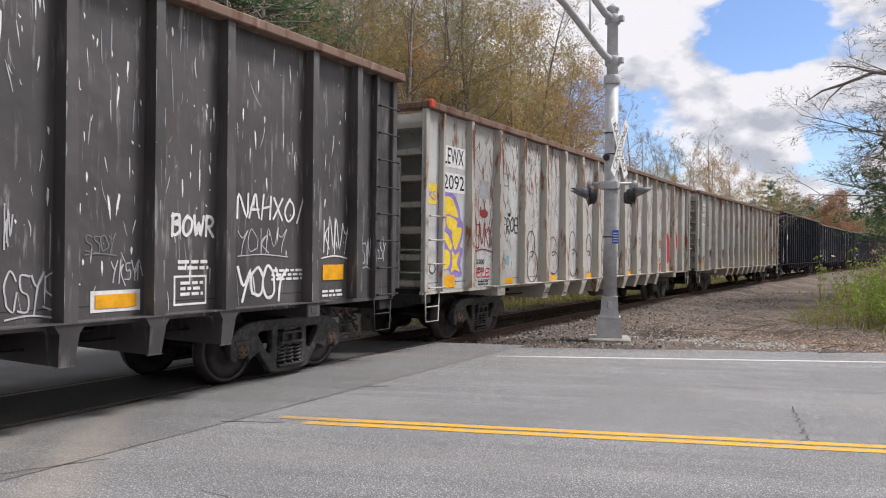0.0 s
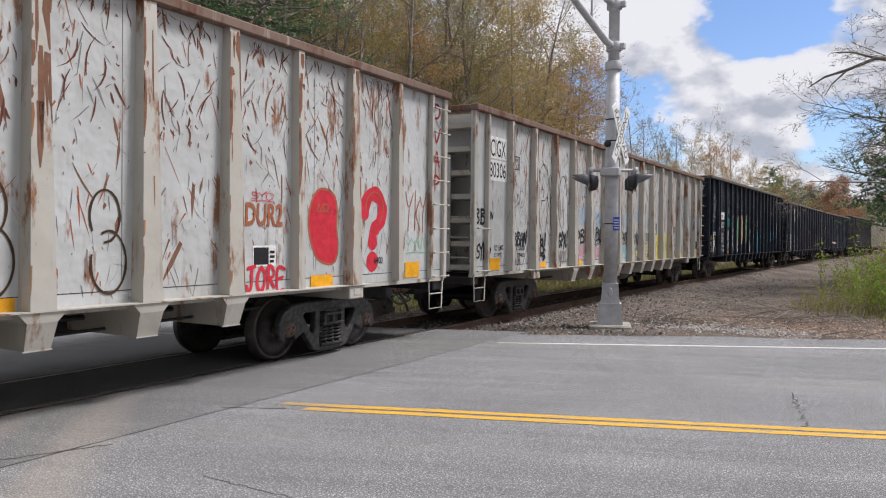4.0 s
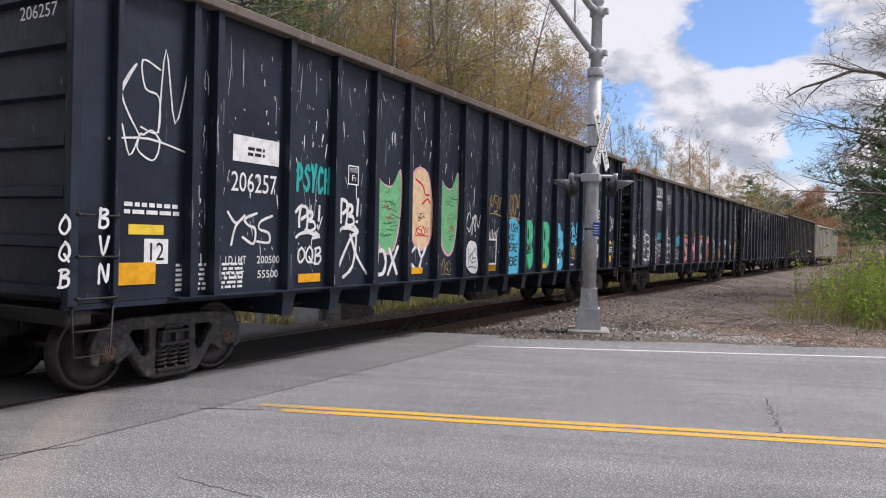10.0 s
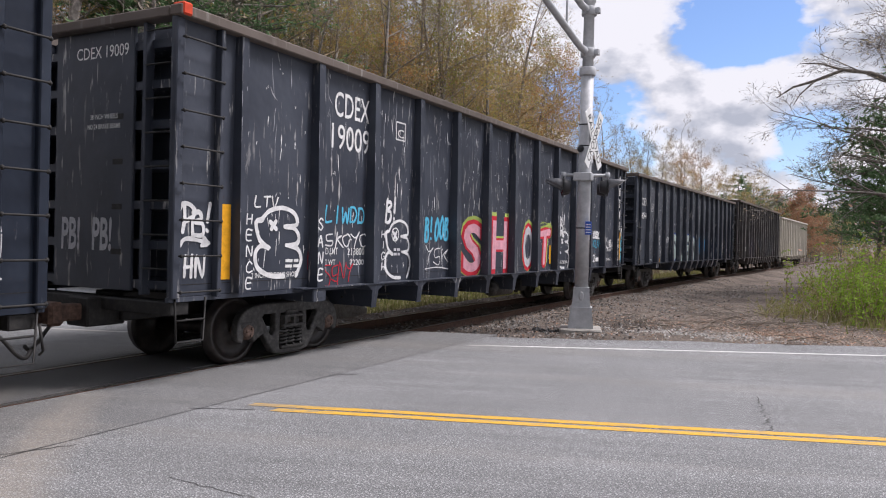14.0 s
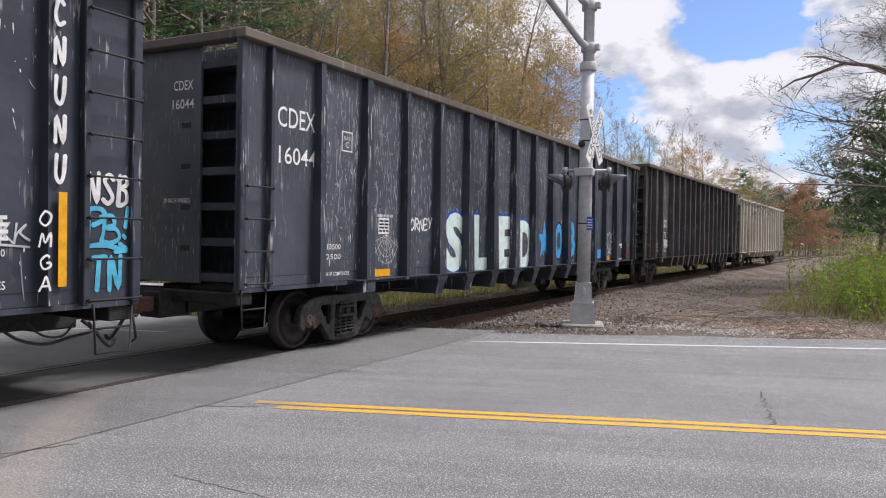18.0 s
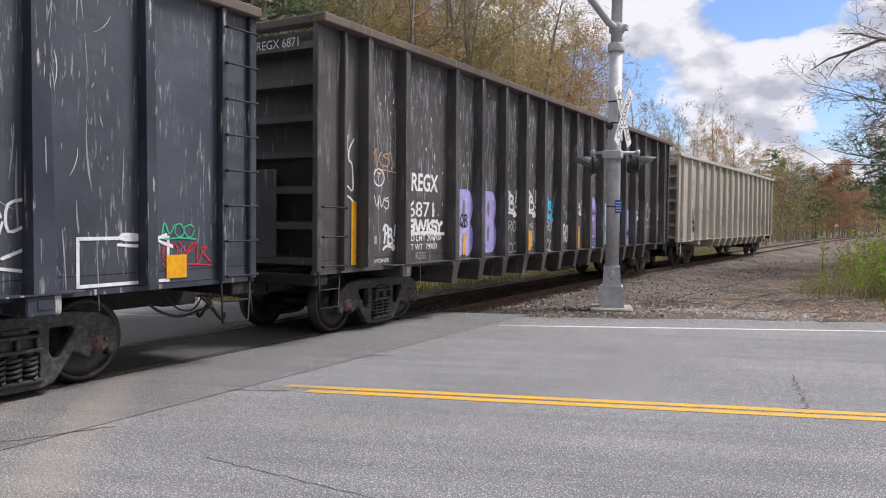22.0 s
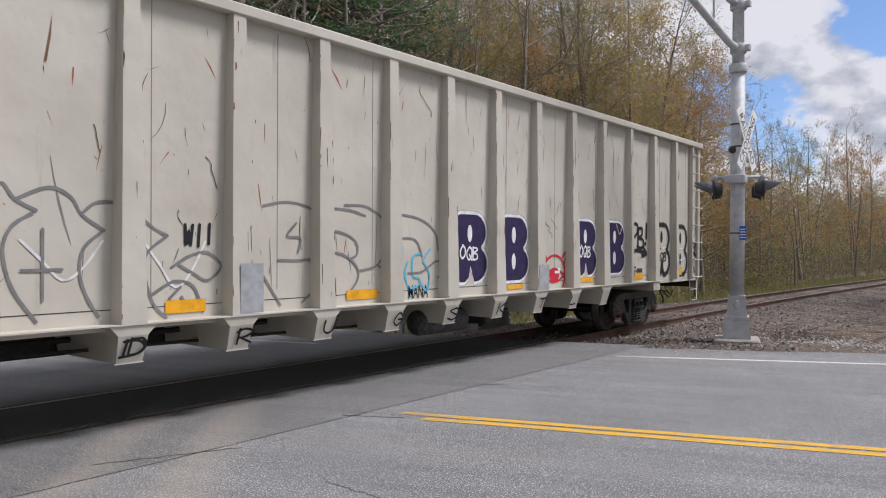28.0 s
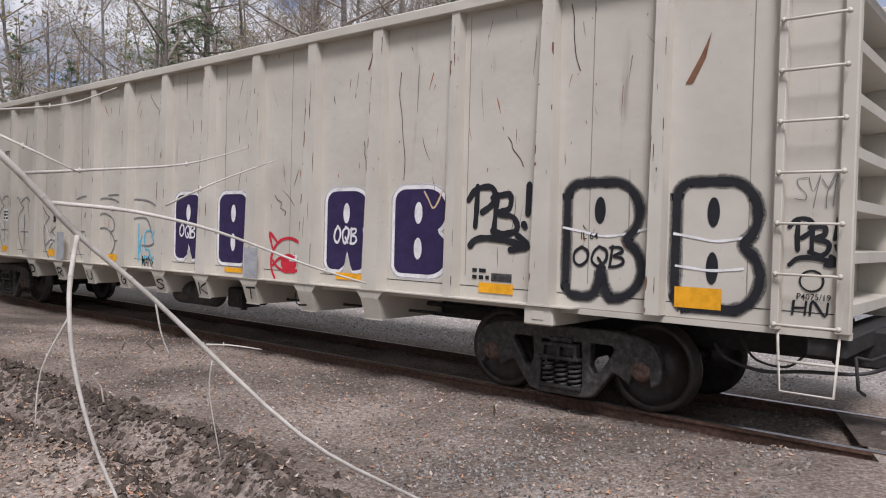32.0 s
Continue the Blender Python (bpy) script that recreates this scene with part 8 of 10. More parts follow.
        part("air_hose", cached((kind, "hose"), lambda: Mesh().tube(eased([(0.35, H + 0.1, 0.72), (0.36, H + 0.25, 0.6), (0.34, H + 0.42, 0.42), (0.25, H + 0.58, 0.36), (0.16, H + 0.7, 0.42)]), 0.024, 8).data("air_hose", "rubber")), car, flip)
        part("brake_hose", cached((kind, "brakehose"), lambda: Mesh().tube(eased([(0.95, H - 1.25, 0.8), (1.02, H - 1.1, 0.68), (0.98, H - 0.8, 0.6), (0.9, H - 0.45, 0.63), (0.72, H - 0.05, 0.64), (0.42, H + 0.14, 0.7)]), 0.017, 7).tube(eased([(0.95, H - 1.0, 0.86), (1.0, H - 0.85, 0.7), (0.96, H - 0.6, 0.66), (0.95, H - 0.45, 0.78)]), 0.012, 5).data("brake_hose", "rubber")), car, flip)
        part("uncoupling_lever", cached((kind, "lever"), lambda: Mesh().tube([(1.3, H + 0.02, 0.86), (1.25, H + 0.12, 0.84), (0.35, H + 0.16, 0.82), (0.15, H + 0.4, 0.78)], 0.014, 6).tube([(1.3, H + 0.02, 0.86), (1.32, H + 0.05, 0.6), (1.22, H + 0.08, 0.55)], 0.014, 6).data("uncoupling_lever", "steel_dark")), car, flip)
    for s in (-1, 1):
        add_truck(car, s * k["truck"])
    return car, Side(car, XS, kind)

# ------------------------------------------------------------------ the place
build_ground()
build_road()
build_track()
build_signal()
build_trackside()
build_wire()
scatter_ground()
build_trees()
build_woods()
build_bushes()

# the train, from the head: name, its middle along the train, and its paint
CARS = []


def add_car(middle, *args):
    car, side = build_car(*args)
    CARS.append((car, middle, args[0]))
    return side


A = add_car(0.49, "deep_old", "dark_car", "dark_car", "chord_rust", "black high-sided gondola freight car with white graffiti", "steel_dark", "band")
B = add_car(21.49, "gon", "white_car", "white_rib", "chord_rust", "worn white gondola freight car with rust and graffiti", "white_rib", "plate", 4)
D = add_car(43.0, "gon", "white_car", "white_rib", "chord_rust", "scratched white gondola freight car covered in graffiti", "white_rib", "plate", 2)
E = add_car(64.27, "ribbed", "navy_car", "navy_car", "chord_brown", "navy-black ribbed gondola freight car with painted faces and tags", "steel_dark")
F = add_car(85.8, "vee", "black_car", "black_car", "chord_brown", "black gondola freight car with red and white graffiti letters", "steel_dark", "ladder", 8)
G = add_car(107.51, "gon", "streaky_car", "black_car", "chord_brown", "faded black gondola freight car with large pale blue letters", "steel_dark", "tall", 4)
Hc = add_car(128.74, "deep", "dark_car", "dark_car", "chord_brown", "faded black gondola freight car with lilac and white graffiti", "steel_dark", "band", 3)
I = add_car(150.14, "gon", "beige_car", "beige_car", "beige_car", "beige-grey gondola freight car with purple bubble letters", "beige_car", "plain", 4)
A.wear(1, 420, ("letter_white",), 1.3, 4.4, 0.1, 0.014, 0.28)
B.wear(2, 330, ("spray_brown", "spray_grey"), 1.2, 4.2, 0.35, 0.012, 0.45)
D.wear(13, 120, ("rust_run",), 2.1, 4.3, 0.4, 0.026, 0.55)
D.wear(23, 300, ("spray_black",), 1.2, 4.2, 0.5, 0.006, 0.4)
B.wear(12, 110, ("rust_run",), 1.4, 4.3, 0.35, 0.035, 0.5)
D.wear(3, 420, ("spray_brown", "spray_grey"), 1.2, 4.2, 0.35, 0.012, 0.55)
E.wear(4, 330, ("letter_white",), 1.3, 4.3, 0.15, 0.012, 0.25)
F.wear(5, 420, ("letter_white",), 1.3, 4.2, 0.12, 0.011, 0.25)
G.wear(6, 2600, ("scuff",), 1.9, 4.25, 0.05, 0.011, 0.2, -10, 1.6)
G.wear(16, 560, ("letter_white",), 1.2, 4.2, 0.12, 0.008, 0.12, -10, 1.8)
G.wear(26, 330, ("spray_grey",), 1.3, 4.2, 0.12, 0.008, 0.12, 1.8, 10)
Hc.wear(27, 1800, ("scuff",), 2.2, 4.45, 0.03, 0.011, 0.4)
Hc.wear(17, 900, ("spray_grey",), 1.3, 4.4, 0.2, 0.01, 0.16)
Hc.wear(7, 520, ("letter_white",), 1.3, 4.4, 0.1, 0.012, 0.25)
I.wear(8, 60, ("spray_brown", "spray_grey"), 1.2, 4.2, 0.3, 0.008, 0.3)
I.seams(3.14, 1.55, "seam_grey")
I.scrapes(31, 45, "scratch", 1.3, 4.2, 0.5, 0.012, 0.4, 1.0)
I.scrapes(32, 30, "seam_grey", 1.3, 4.2, 0.9, 0.02, 0.1, 1.0)
I.rib_wear(33, 130, "scratch", 1.2, 4.2, 0.3, 0.012, 1.0, 0.8)
I.rib_wear(34, 60, "rust_run", 1.1, 4.2, 0.2, 0.02, 1.0, 0.8)
B.seams(-9.0, 1.55, "spray_grey")
B.scrapes(41, 620, "rust_dark", 2.9, 4.22, 0.42, 0.03, 0.6, 1.8)
B.scrapes(42, 300, "rust_run", 2.2, 4.22, 0.5, 0.035, 0.5, 1.6)
B.scrapes(43, 520, "spray_grey", 1.2, 4.0, 0.35, 0.012, 0.6, 0.8)
B.rib_wear(44, 110, "rust_run", 3.0, 4.24, 0.9, 0.06, 1.6)
B.rib_wear(45, 120, "rust_orange", 1.2, 4.2, 0.5, 0.03, 1.0, 0.8)
D.scrapes(51, 150, "rust_run", 2.6, 4.22, 0.7, 0.055, 0.3, 1.5)
D.scrapes(52, 50, "rust_orange", 2.4, 4.22, 0.5, 0.06, 0.3, 1.5)
D.scrapes(53, 520, "spray_grey", 1.2, 4.2, 0.7, 0.014, 0.8, 0.9)
D.scrapes(54, 260, "rust_dark", 1.8, 4.2, 0.5, 0.016, 0.7, 1.2)
D.rib_wear(55, 130, "rust_run", 2.2, 4.24, 1.1, 0.045, 1.3)
D.rib_wear(56, 120, "rust_dark", 1.2, 4.2, 0.6, 0.02, 1.0, 0.9)
for side_, seed_ in ((E, 61), (F, 62), (G, 63), (Hc, 64), (A, 65)):
    side_.scrapes(seed_, 200, "spray_silver", 1.3, 4.2, 0.35, 0.014, 0.3, 1.0)
    side_.scrapes(seed_ + 20, 150 if side_ in (E, F, A) else 420, "scuff", 1.4, 4.25, 0.8, 0.018, 0.07, 1.7)
    side_.rib_wear(seed_ + 40, 120, "scuff", 1.1, 4.2, 0.35, 0.014, 1.0, 0.7)
I.wear(28, 60, ("rust_run",), 1.3, 4.2, 0.06, 0.007, 0.3)

# spray paint and lettering, car by car: place along the car, height, width, height of the mark
A.word("NAHXO/", 7.00, 2.31, 1.29, 0.33, "spray_white", True)
A.word("BOWR", 5.68, 2.04, 0.66, 0.27, "spray_white", True)
A.rect(4.67, 1.23, 0.59, 0.22, "spray_white", 2)
A.reflector(4.67, 1.23, 0.49, 0.14)
A.outline(5.65, 1.30, 0.48, 0.34, "letter_white")
A.bars(5.67, 1.32, 0.33, 0.19, "letter_white")
A.tag(5, 6.83, 1.33, 0.88, 0.54, 4, "spray_white", .045)
A.tag(6, 6.82, 1.88, 0.88, 0.39, 5, "spray_silver", .014)
A.tag(7, 8.33, 1.96, 0.65, 0.62, 4, "spray_white", .022)
A.reflector(8.28, 1.45, 0.48, 0.22)
A.bars(7.30, 1.44, 0.62, 0.17, "letter_white")
A.bars(5.69, 1.59, 0.45, 0.14, "letter_white")
A.tag(8, 3.75, 1.36, 0.49, 0.50, 4, "spray_silver", .02)
A.tag(9, 4.48, 1.82, 0.35, 0.23, 4, "spray_grey", .014)
A.tag(10, 4.81, 1.53, 0.42, 0.29, 5, "spray_silver", .014)
A.bars(8.27, 1.15, 0.46, 0.12, "spray_white")
A.tag(11, 9.10, 1.75, 0.22, 0.53, 3, "spray_silver", .018)
A.tag(12, 9.50, 1.78, 0.25, 0.40, 3, "spray_silver", .018)
A.tag(13, 3.53, 1.96, 0.08, 0.41, 2, "spray_silver", .016)
B.rect(-9.10, 3.51, 0.89, 0.39, "letter_white", 2)
B.word("LEWX", -9.10, 3.52, 0.74, 0.30, "letter_black", False)
B.rect(-9.09, 3.03, 0.89, 0.36, "letter_white", 2)
B.word("2092", -9.09, 3.04, 0.78, 0.27, "letter_black", False)
B.shape([(-0.5, 0.05), (-0.46, 0.42), (-0.2, 0.5), (0.12, 0.48), (0.34, 0.32), (0.38, 0.2), (0.5, 0.13), (0.46, -0.05), (0.38, -0.15), (0.5, -0.18), (0.4, -0.36), (0.46, -0.5), (0.08, -0.5), (-0.1, -0.42), (-0.46, -0.45), (-0.5, -0.2)], -9.19, 2.08, 0.96, 1.56, "spray_violet", 1)
B.shape([(-0.48, 0.1), (-0.46, 0.38), (-0.22, 0.46), (0.08, 0.43), (0.28, 0.26), (0.26, 0.21), (-0.2, 0.24), (-0.2, 0.08), (-0.4, 0.08)], -9.19, 2.08, 0.92, 1.5, "spray_yellow", 2)
B.shape([(-0.16, 0.22), (0.26, 0.17), (0.24, 0.09), (0.46, 0.08), (0.38, -0.06), (0.2, -0.2), (0.08, -0.08), (0.04, 0.04), (-0.12, 0.08)], -9.19, 2.08, 0.92, 1.5, "spray_yellow", 3)
B.shape([(-0.47, -0.02), (-0.3, 0.03), (-0.08, -0.02), (0.06, -0.14), (-0.02, -0.2), (-0.2, -0.1), (-0.46, -0.12)], -9.19, 2.08, 0.92, 1.5, "spray_yellow", 2)
B.shape([(-0.48, -0.22), (-0.3, -0.16), (-0.08, -0.2), (0.0, -0.3), (-0.1, -0.42), (-0.38, -0.42), (-0.48, -0.36)], -9.19, 2.08, 0.92, 1.5, "spray_yellow", 3)
B.shape([(0.06, -0.2), (0.2, -0.26), (0.4, -0.2), (0.28, -0.32), (0.3, -0.4), (0.38, -0.47), (0.16, -0.44), (0.02, -0.48), (0.08, -0.36)], -9.19, 2.08, 0.92, 1.5, "spray_yellow", 3)
B.strokes([[(-0.36, -0.27), (-0.22, -0.25), (-0.08, -0.28)], [(0.36, -0.32), (0.42, -0.38)]], -9.19, 2.08, 0.05, "spray_violet", 6)
B.reflector(-9.30, 1.21, 0.55, 0.23)
B.rect(-9.88, 2.78, 0.36, 0.36, "spray_yellow", 2, "spray_paint")
B.tag(23, -9.8, 2.76, 0.42, 0.2, 3, "spray_violet", .03)
B.ring(-9.83, 1.46, 0.2, 0.18, "letter_black")
B.disc(-7.86, 2.52, 0.36, 0.17, "spray_maroon")
B.word("3300", -8.0, 1.56, 0.34, 0.1, "letter_black", False)
B.word("2700", -8.0, 1.4, 0.34, 0.1, "letter_black", False)
B.bars(-7.86, 1.14, 0.44, 0.11, "letter_black")
B.rect(-7.82, 3.0, 0.42, 0.36, "patch_grey", 1, "panel_mark")
B.tag(24, -7.86, 2.1, 0.72, 0.66, 4, "spray_maroon", .026)
B.word("ELE", -7.86, 1.34, 0.56, 0.19, "spray_red", True)
B.word("FROE", -6.63, 2.33, 0.81, 0.35, "spray_black", True)
B.disc(-6.68, 2.55, 0.11, 0.08, "spray_black")
B.loops(1, -5.46, 1.66, 0.71, 1.17, "scratch", .03)
B.loops(2, -4.18, 1.68, 0.74, 0.90, "scratch", .03)
B.loops(3, -2.91, 1.72, 0.68, 1.16, "scratch", .03)
B.loops(4, -1.68, 1.68, 0.63, 1.14, "scratch", .03)
B.loops(5, -0.42, 1.66, 0.57, 1.22, "scratch", .03)
B.loops(6, 0.75, 1.64, 0.59, 1.08, "scratch", .03)
B.loops(7, 2.00, 1.75, 0.58, 1.12, "scratch", .03)
B.loops(8, 3.23, 1.71, 0.58, 1.07, "scratch", .03)
B.tag(25, -6.81, 1.59, 0.31, 0.25, 4, "spray_skyblue", .03)
B.reflector(-6.71, 1.15, 0.47, 0.12)
B.reflector(-4.26, 1.14, 0.52, 0.13)
B.reflector(-1.74, 1.13, 0.53, 0.14)
B.reflector(2.00, 1.12, 0.53, 0.15)
B.outline(-6.86, 3.28, 0.26, 0.27, "spray_grey")
B.tag(26, -7.56, 2.05, 0.10, 0.57, 2, "spray_grey", .022)
B.word("DUR2", 5.51, 2.05, 0.68, 0.30, "spray_brown", True)
B.tag(27, 5.48, 2.29, 0.41, 0.14, 3, "spray_red", .012)
B.rect(5.52, 1.52, 0.42, 0.27, "letter_white", 2)
B.rect(5.46, 1.52, 0.27, 0.22, "letter_black", 3)
B.bars(5.66, 1.51, 0.09, 0.18, "letter_black")
B.word("JORE", 5.55, 1.23, 0.74, 0.35, "spray_red", True)
B.blob(5, 6.73, 1.92, 0.68, 1.05, "spray_red", "spray_brown")
B.tag(28, 6.70, 2.19, 0.24, 0.13, 2, "spray_brown", .02)
for i_, ch_ in enumerate("DVAP"):
    B.word(ch_, 9.88, 4.0 - 0.42 * i_, 0.3, 0.3, "spray_maroon", True)
B.qmark(7.95, 1.89, 0.65, 1.35, "spray_red")
B.reflector(6.68, 1.15, 0.49, 0.16)
B.reflector(9.08, 1.23, 0.44, 0.26)
B.word("6400", 8.08, 1.41, 0.24, 0.11, "letter_black", False)
B.tag(29, 9.20, 2.23, 0.71, 0.79, 3, "spray_brown", .022)
B.tag(30, 9.22, 1.65, 0.68, 0.29, 4, "spray_green", .01)
B.tag(31, 9.85, 3.86, 0.39, 0.50, 1, "spray_grey", .016)
B.tag(32, 9.86, 2.96, 0.39, 0.88, 2, "spray_brown", .016)
D.rect(-9.06, 3.63, 0.82, 0.45, "letter_white", 2)
D.word("CIGX", -9.05, 3.62, 0.69, 0.35, "letter_black", False)
D.rect(-9.07, 3.16, 0.86, 0.42, "letter_white", 2)
D.word("80306", -9.06, 3.17, 0.74, 0.31, "letter_black", False)
D.word("HN", -9.37, 2.23, 0.25, 0.18, "spray_black", True)
D.word("LD LMT", -8.97, 1.57, 0.42, 0.11, "letter_black", False)
D.word("LT WT", -9.02, 1.42, 0.32, 0.09, "letter_black", False)
D.reflector(-9.16, 1.23, 0.47, 0.25)
D.tag(41, -9.16, 1.23, 0.39, 0.17, 4, "spray_black", .012)
D.word("212600", -7.91, 1.56, 0.45, 0.11, "letter_black", False)
D.word("73400", -7.88, 1.40, 0.38, 0.10, "letter_black", False)
D.outline(-8.12, 3.40, 0.25, 0.29, "letter_black")
D.word("PLATE", -8.12, 3.46, 0.18, 0.08, "letter_black", False)
D.word("C", -8.12, 3.33, 0.10, 0.09, "letter_black", False)
D.word("BBHN", -7.92, 1.75, 0.67, 0.33, "spray_black", True)
D.word("PB!", -6.77, 1.58, 0.49, 0.55, "spray_black", True)
D.word("GPA!", -5.36, 1.75, 0.68, 0.42, "spray_black", True)
D.word("K01", -5.45, 1.31, 0.46, 0.34, "spray_grey", False)
D.tag(42, -8.05, 1.27, 0.38, 0.15, 4, "spray_black", .012)
D.tag(43, -8.40, 1.99, 0.16, 0.26, 2, "spray_grey", .012)
D.loops(11, -6.53, 2.75, 0.81, 1.64, "spray_black", .02)
D.loops(12, -5.34, 2.66, 0.71, 1.38, "spray_black", .02)
D.loops(13, -7.82, 2.63, 0.74, 1.53, "spray_grey", .012)
D.reflector(-6.72, 1.15, 0.51, 0.12)
D.word("TEBUL", -4.15, 2.37, 0.89, 0.45, "spray_wash", True)
D.word("TEBU", -2.90, 2.31, 0.72, 0.42, "spray_wash", True)
D.word("TEBU", -1.62, 2.29, 0.71, 0.43, "spray_wash", True)
D.word("TEB", -0.39, 2.33, 0.66, 0.40, "spray_wash", True)
D.word("PB", -4.19, 1.81, 0.63, 0.42, "spray_black", True)
D.tag(48, -2.77, 1.83, 0.61, 0.45, 4, "spray_black", .022)
D.tag(49, -1.62, 1.82, 0.45, 0.42, 3, "spray_black", .022)
D.tag(50, -0.40, 1.81, 0.54, 0.42, 3, "spray_black", .02)
D.tag(51, -4.28, 1.40, 0.42, 0.42, 3, "spray_pink", .02)
D.tag(52, -2.88, 1.38, 0.60, 0.37, 4, "spray_pink", .02)
D.tag(53, 1.91, 1.42, 0.92, 0.59, 3, "spray_yellow", .04)
D.tag(54, 3.20, 1.46, 0.70, 0.80, 2, "spray_yellow", .04)
D.reflector(-4.25, 1.14, 0.38, 0.12)
D.reflector(-1.70, 1.09, 0.46, 0.14)
D.loops(14, -4.02, 3.04, 0.51, 0.37, "spray_grey", .01)
D.tag(55, -2.85, 3.10, 0.86, 0.93, 3, "spray_brown", .012)
D.tag(56, -1.55, 3.27, 0.43, 0.30, 2, "spray_brown", .02)
D.loops(15, 6.80, 2.88, 0.76, 1.23, "pale_blue", .05)
D.loops(16, 6.79, 2.74, 0.76, 1.26, "spray_black", .02)
D.loops(17, 8.02, 2.33, 0.89, 0.95, "pale_blue", .05)
D.loops(18, 8.02, 2.42, 0.89, 1.03, "spray_black", .02)
D.tag(57, 7.96, 1.62, 0.70, 0.43, 4, "spray_grey", .016)
D.word("EMPTY LOAD", 6.73, 1.48, 0.43, 0.08, "letter_black", False)
D.word("1/4 AD  BLOCK", 6.72, 1.39, 0.55, 0.07, "letter_black", False)
D.word("CU FT 5300", 7.92, 1.42, 0.40, 0.06, "letter_black", False)
D.reflector(6.70, 1.17, 0.47, 0.13)
D.reflector(9.11, 1.25, 0.46, 0.19)
D.word("TEBU", 9.16, 2.48, 0.84, 0.48, "spray_wash", True)
D.word("BOQB", 9.20, 1.52, 0.75, 0.32, "spray_black", True)
D.tag(58, 9.26, 1.93, 0.50, 0.48, 3, "spray_skyblue", .025)
D.tag(59, 9.91, 2.92, 0.28, 0.23, 2, "spray_grey", .012)
D.tag(60, 9.92, 2.00, 0.25, 0.31, 2, "spray_black", .018)
D.word("REBS", 5.52, 2.12, 0.7, 0.22, "spray_black", True)
D.rect(5.55, 1.63, 0.52, 0.36, "letter_white", 2)
D.rect(5.55, 1.63, 0.48, 0.32, "letter_black", 3)
D.bars(5.55, 1.63, 0.4, 0.24, "letter_white")
D.word("ICH", 5.5, 1.25, 0.6, 0.24, "spray_black", True)
D.tag(61, -9.75, 1.5, 0.4, 0.42, 3, "spray_black", .05)
D.word("BB", -9.82, 2.2, 0.46, 0.34, "spray_black", True)
D.word("Z", -9.4, 1.42, 0.2, 0.3, "spray_black", True)
E.tag(71, -9.00, 3.30, 1.02, 1.10, 3, "spray_white", .025)
E.tag(72, -9.13, 2.74, 0.57, 0.47, 2, "spray_white", .025)
E.rect(-7.28, 2.88, 0.86, 0.33, "letter_white", 2)
E.bars(-7.29, 2.86, 0.31, 0.14, "letter_black")
E.word("206257", -7.31, 2.46, 0.84, 0.25, "letter_white", False)
E.word("PSYCH", -6.1, 2.6, 0.78, 0.42, "spray_teal", True)
E.word("PB!", -6.2, 2.0, 0.5, 0.42, "spray_white", True)
E.word("OQB", -6.15, 1.52, 0.56, 0.26, "spray_white", True)
E.reflector(-6.15, 1.2, 0.5, 0.12)
E.word("LD LMT", -7.62, 1.47, 0.36, 0.1, "letter_white", False)
E.word("200500", -7.02, 1.47, 0.44, 0.1, "letter_white", False)
E.word("LT WT", -7.64, 1.28, 0.34, 0.1, "letter_white", False)
E.word("55500", -7.02, 1.28, 0.4, 0.1, "letter_white", False)
E.tag(74, -7.38, 1.87, 0.78, 0.56, 3, "spray_white", .04)
E.bars(-8.92, 2.05, 0.76, 0.16, "letter_white")
E.rect(-9.00, 1.82, 0.47, 0.11, "spray_yellow", 2)
E.rect(-8.86, 1.58, 0.33, 0.28, "letter_white", 2)
E.word("12", -8.85, 1.58, 0.19, 0.20, "letter_black", False)
E.reflector(-9.13, 1.34, 0.52, 0.24)
E.bars(-8.04, 1.28, 1.08, 0.34, "letter_white")
E.outline(-5.12, 2.75, 0.28, 0.30, "letter_white")
E.word("PLATE", -5.11, 2.83, 0.19, 0.07, "letter_white", False)
E.word("F", -5.12, 2.71, 0.08, 0.09, "letter_white", False)
E.word("PB!", -5.23, 2.12, 0.51, 0.49, "spray_white", True)
E.cross(-5.09, 1.49, 0.79, 0.68, "spray_white", .06)
E.word("DX", -4.09, 1.40, 0.75, 0.52, "spray_white", True)
E.word("KY", -3.14, 1.45, 0.70, 0.44, "spray_white", True)
E.mask(-4.08, 2.25, 0.72, 1.38, "spray_jade", "spray_pink", True)
E.scribble(76, -4.1, 2.2, 0.5, 0.8, 16, "moss", .014)
E.scribble(75, -4.1, 2.15, 0.3, 0.4, 5, "spray_red", .02)
E.mask(-2.98, 2.33, 0.76, 1.4, "spray_sand", "spray_pink", False)
E.strokes([[(-0.25, 0.45), (0.0, 0.35), (0.1, 0.2), (0.25, 0.2)], [(0.0, 0.02), (0.18, 0.12), (0.28, 0.05)]], -2.98, 2.4, 0.04, "spray_red", 4)
E.scribble(79, -2.98, 2.2, 0.34, 0.2, 6, "spray_black", .014)
E.tag(77, -2.98, 1.95, 0.46, 0.2, 4, "spray_red", .02)
E.mask(-1.93, 2.3, 0.66, 1.55, "spray_jade", "spray_pink", True)
E.scribble(77, -1.93, 2.2, 0.44, 0.9, 16, "moss", .012)
E.scribble(78, -1.9, 2.15, 0.3, 0.4, 5, "spray_red", .016)
E.reflector(-3.15, 1.23, 0.46, 0.11)
E.tag(79, -0.89, 2.15, 0.60, 0.49, 3, "spray_white", .03)
E.blob(12, -0.91, 1.45, 0.58, 0.71, "spray_white", "spray_black")
E.tag(80, -0.91, 1.44, 0.38, 0.41, 2, "spray_black", .02)
E.reflector(0.06, 1.21, 0.37, 0.11)
E.tag(81, -2.05, 1.29, 0.44, 0.34, 3, "spray_gold", .012)
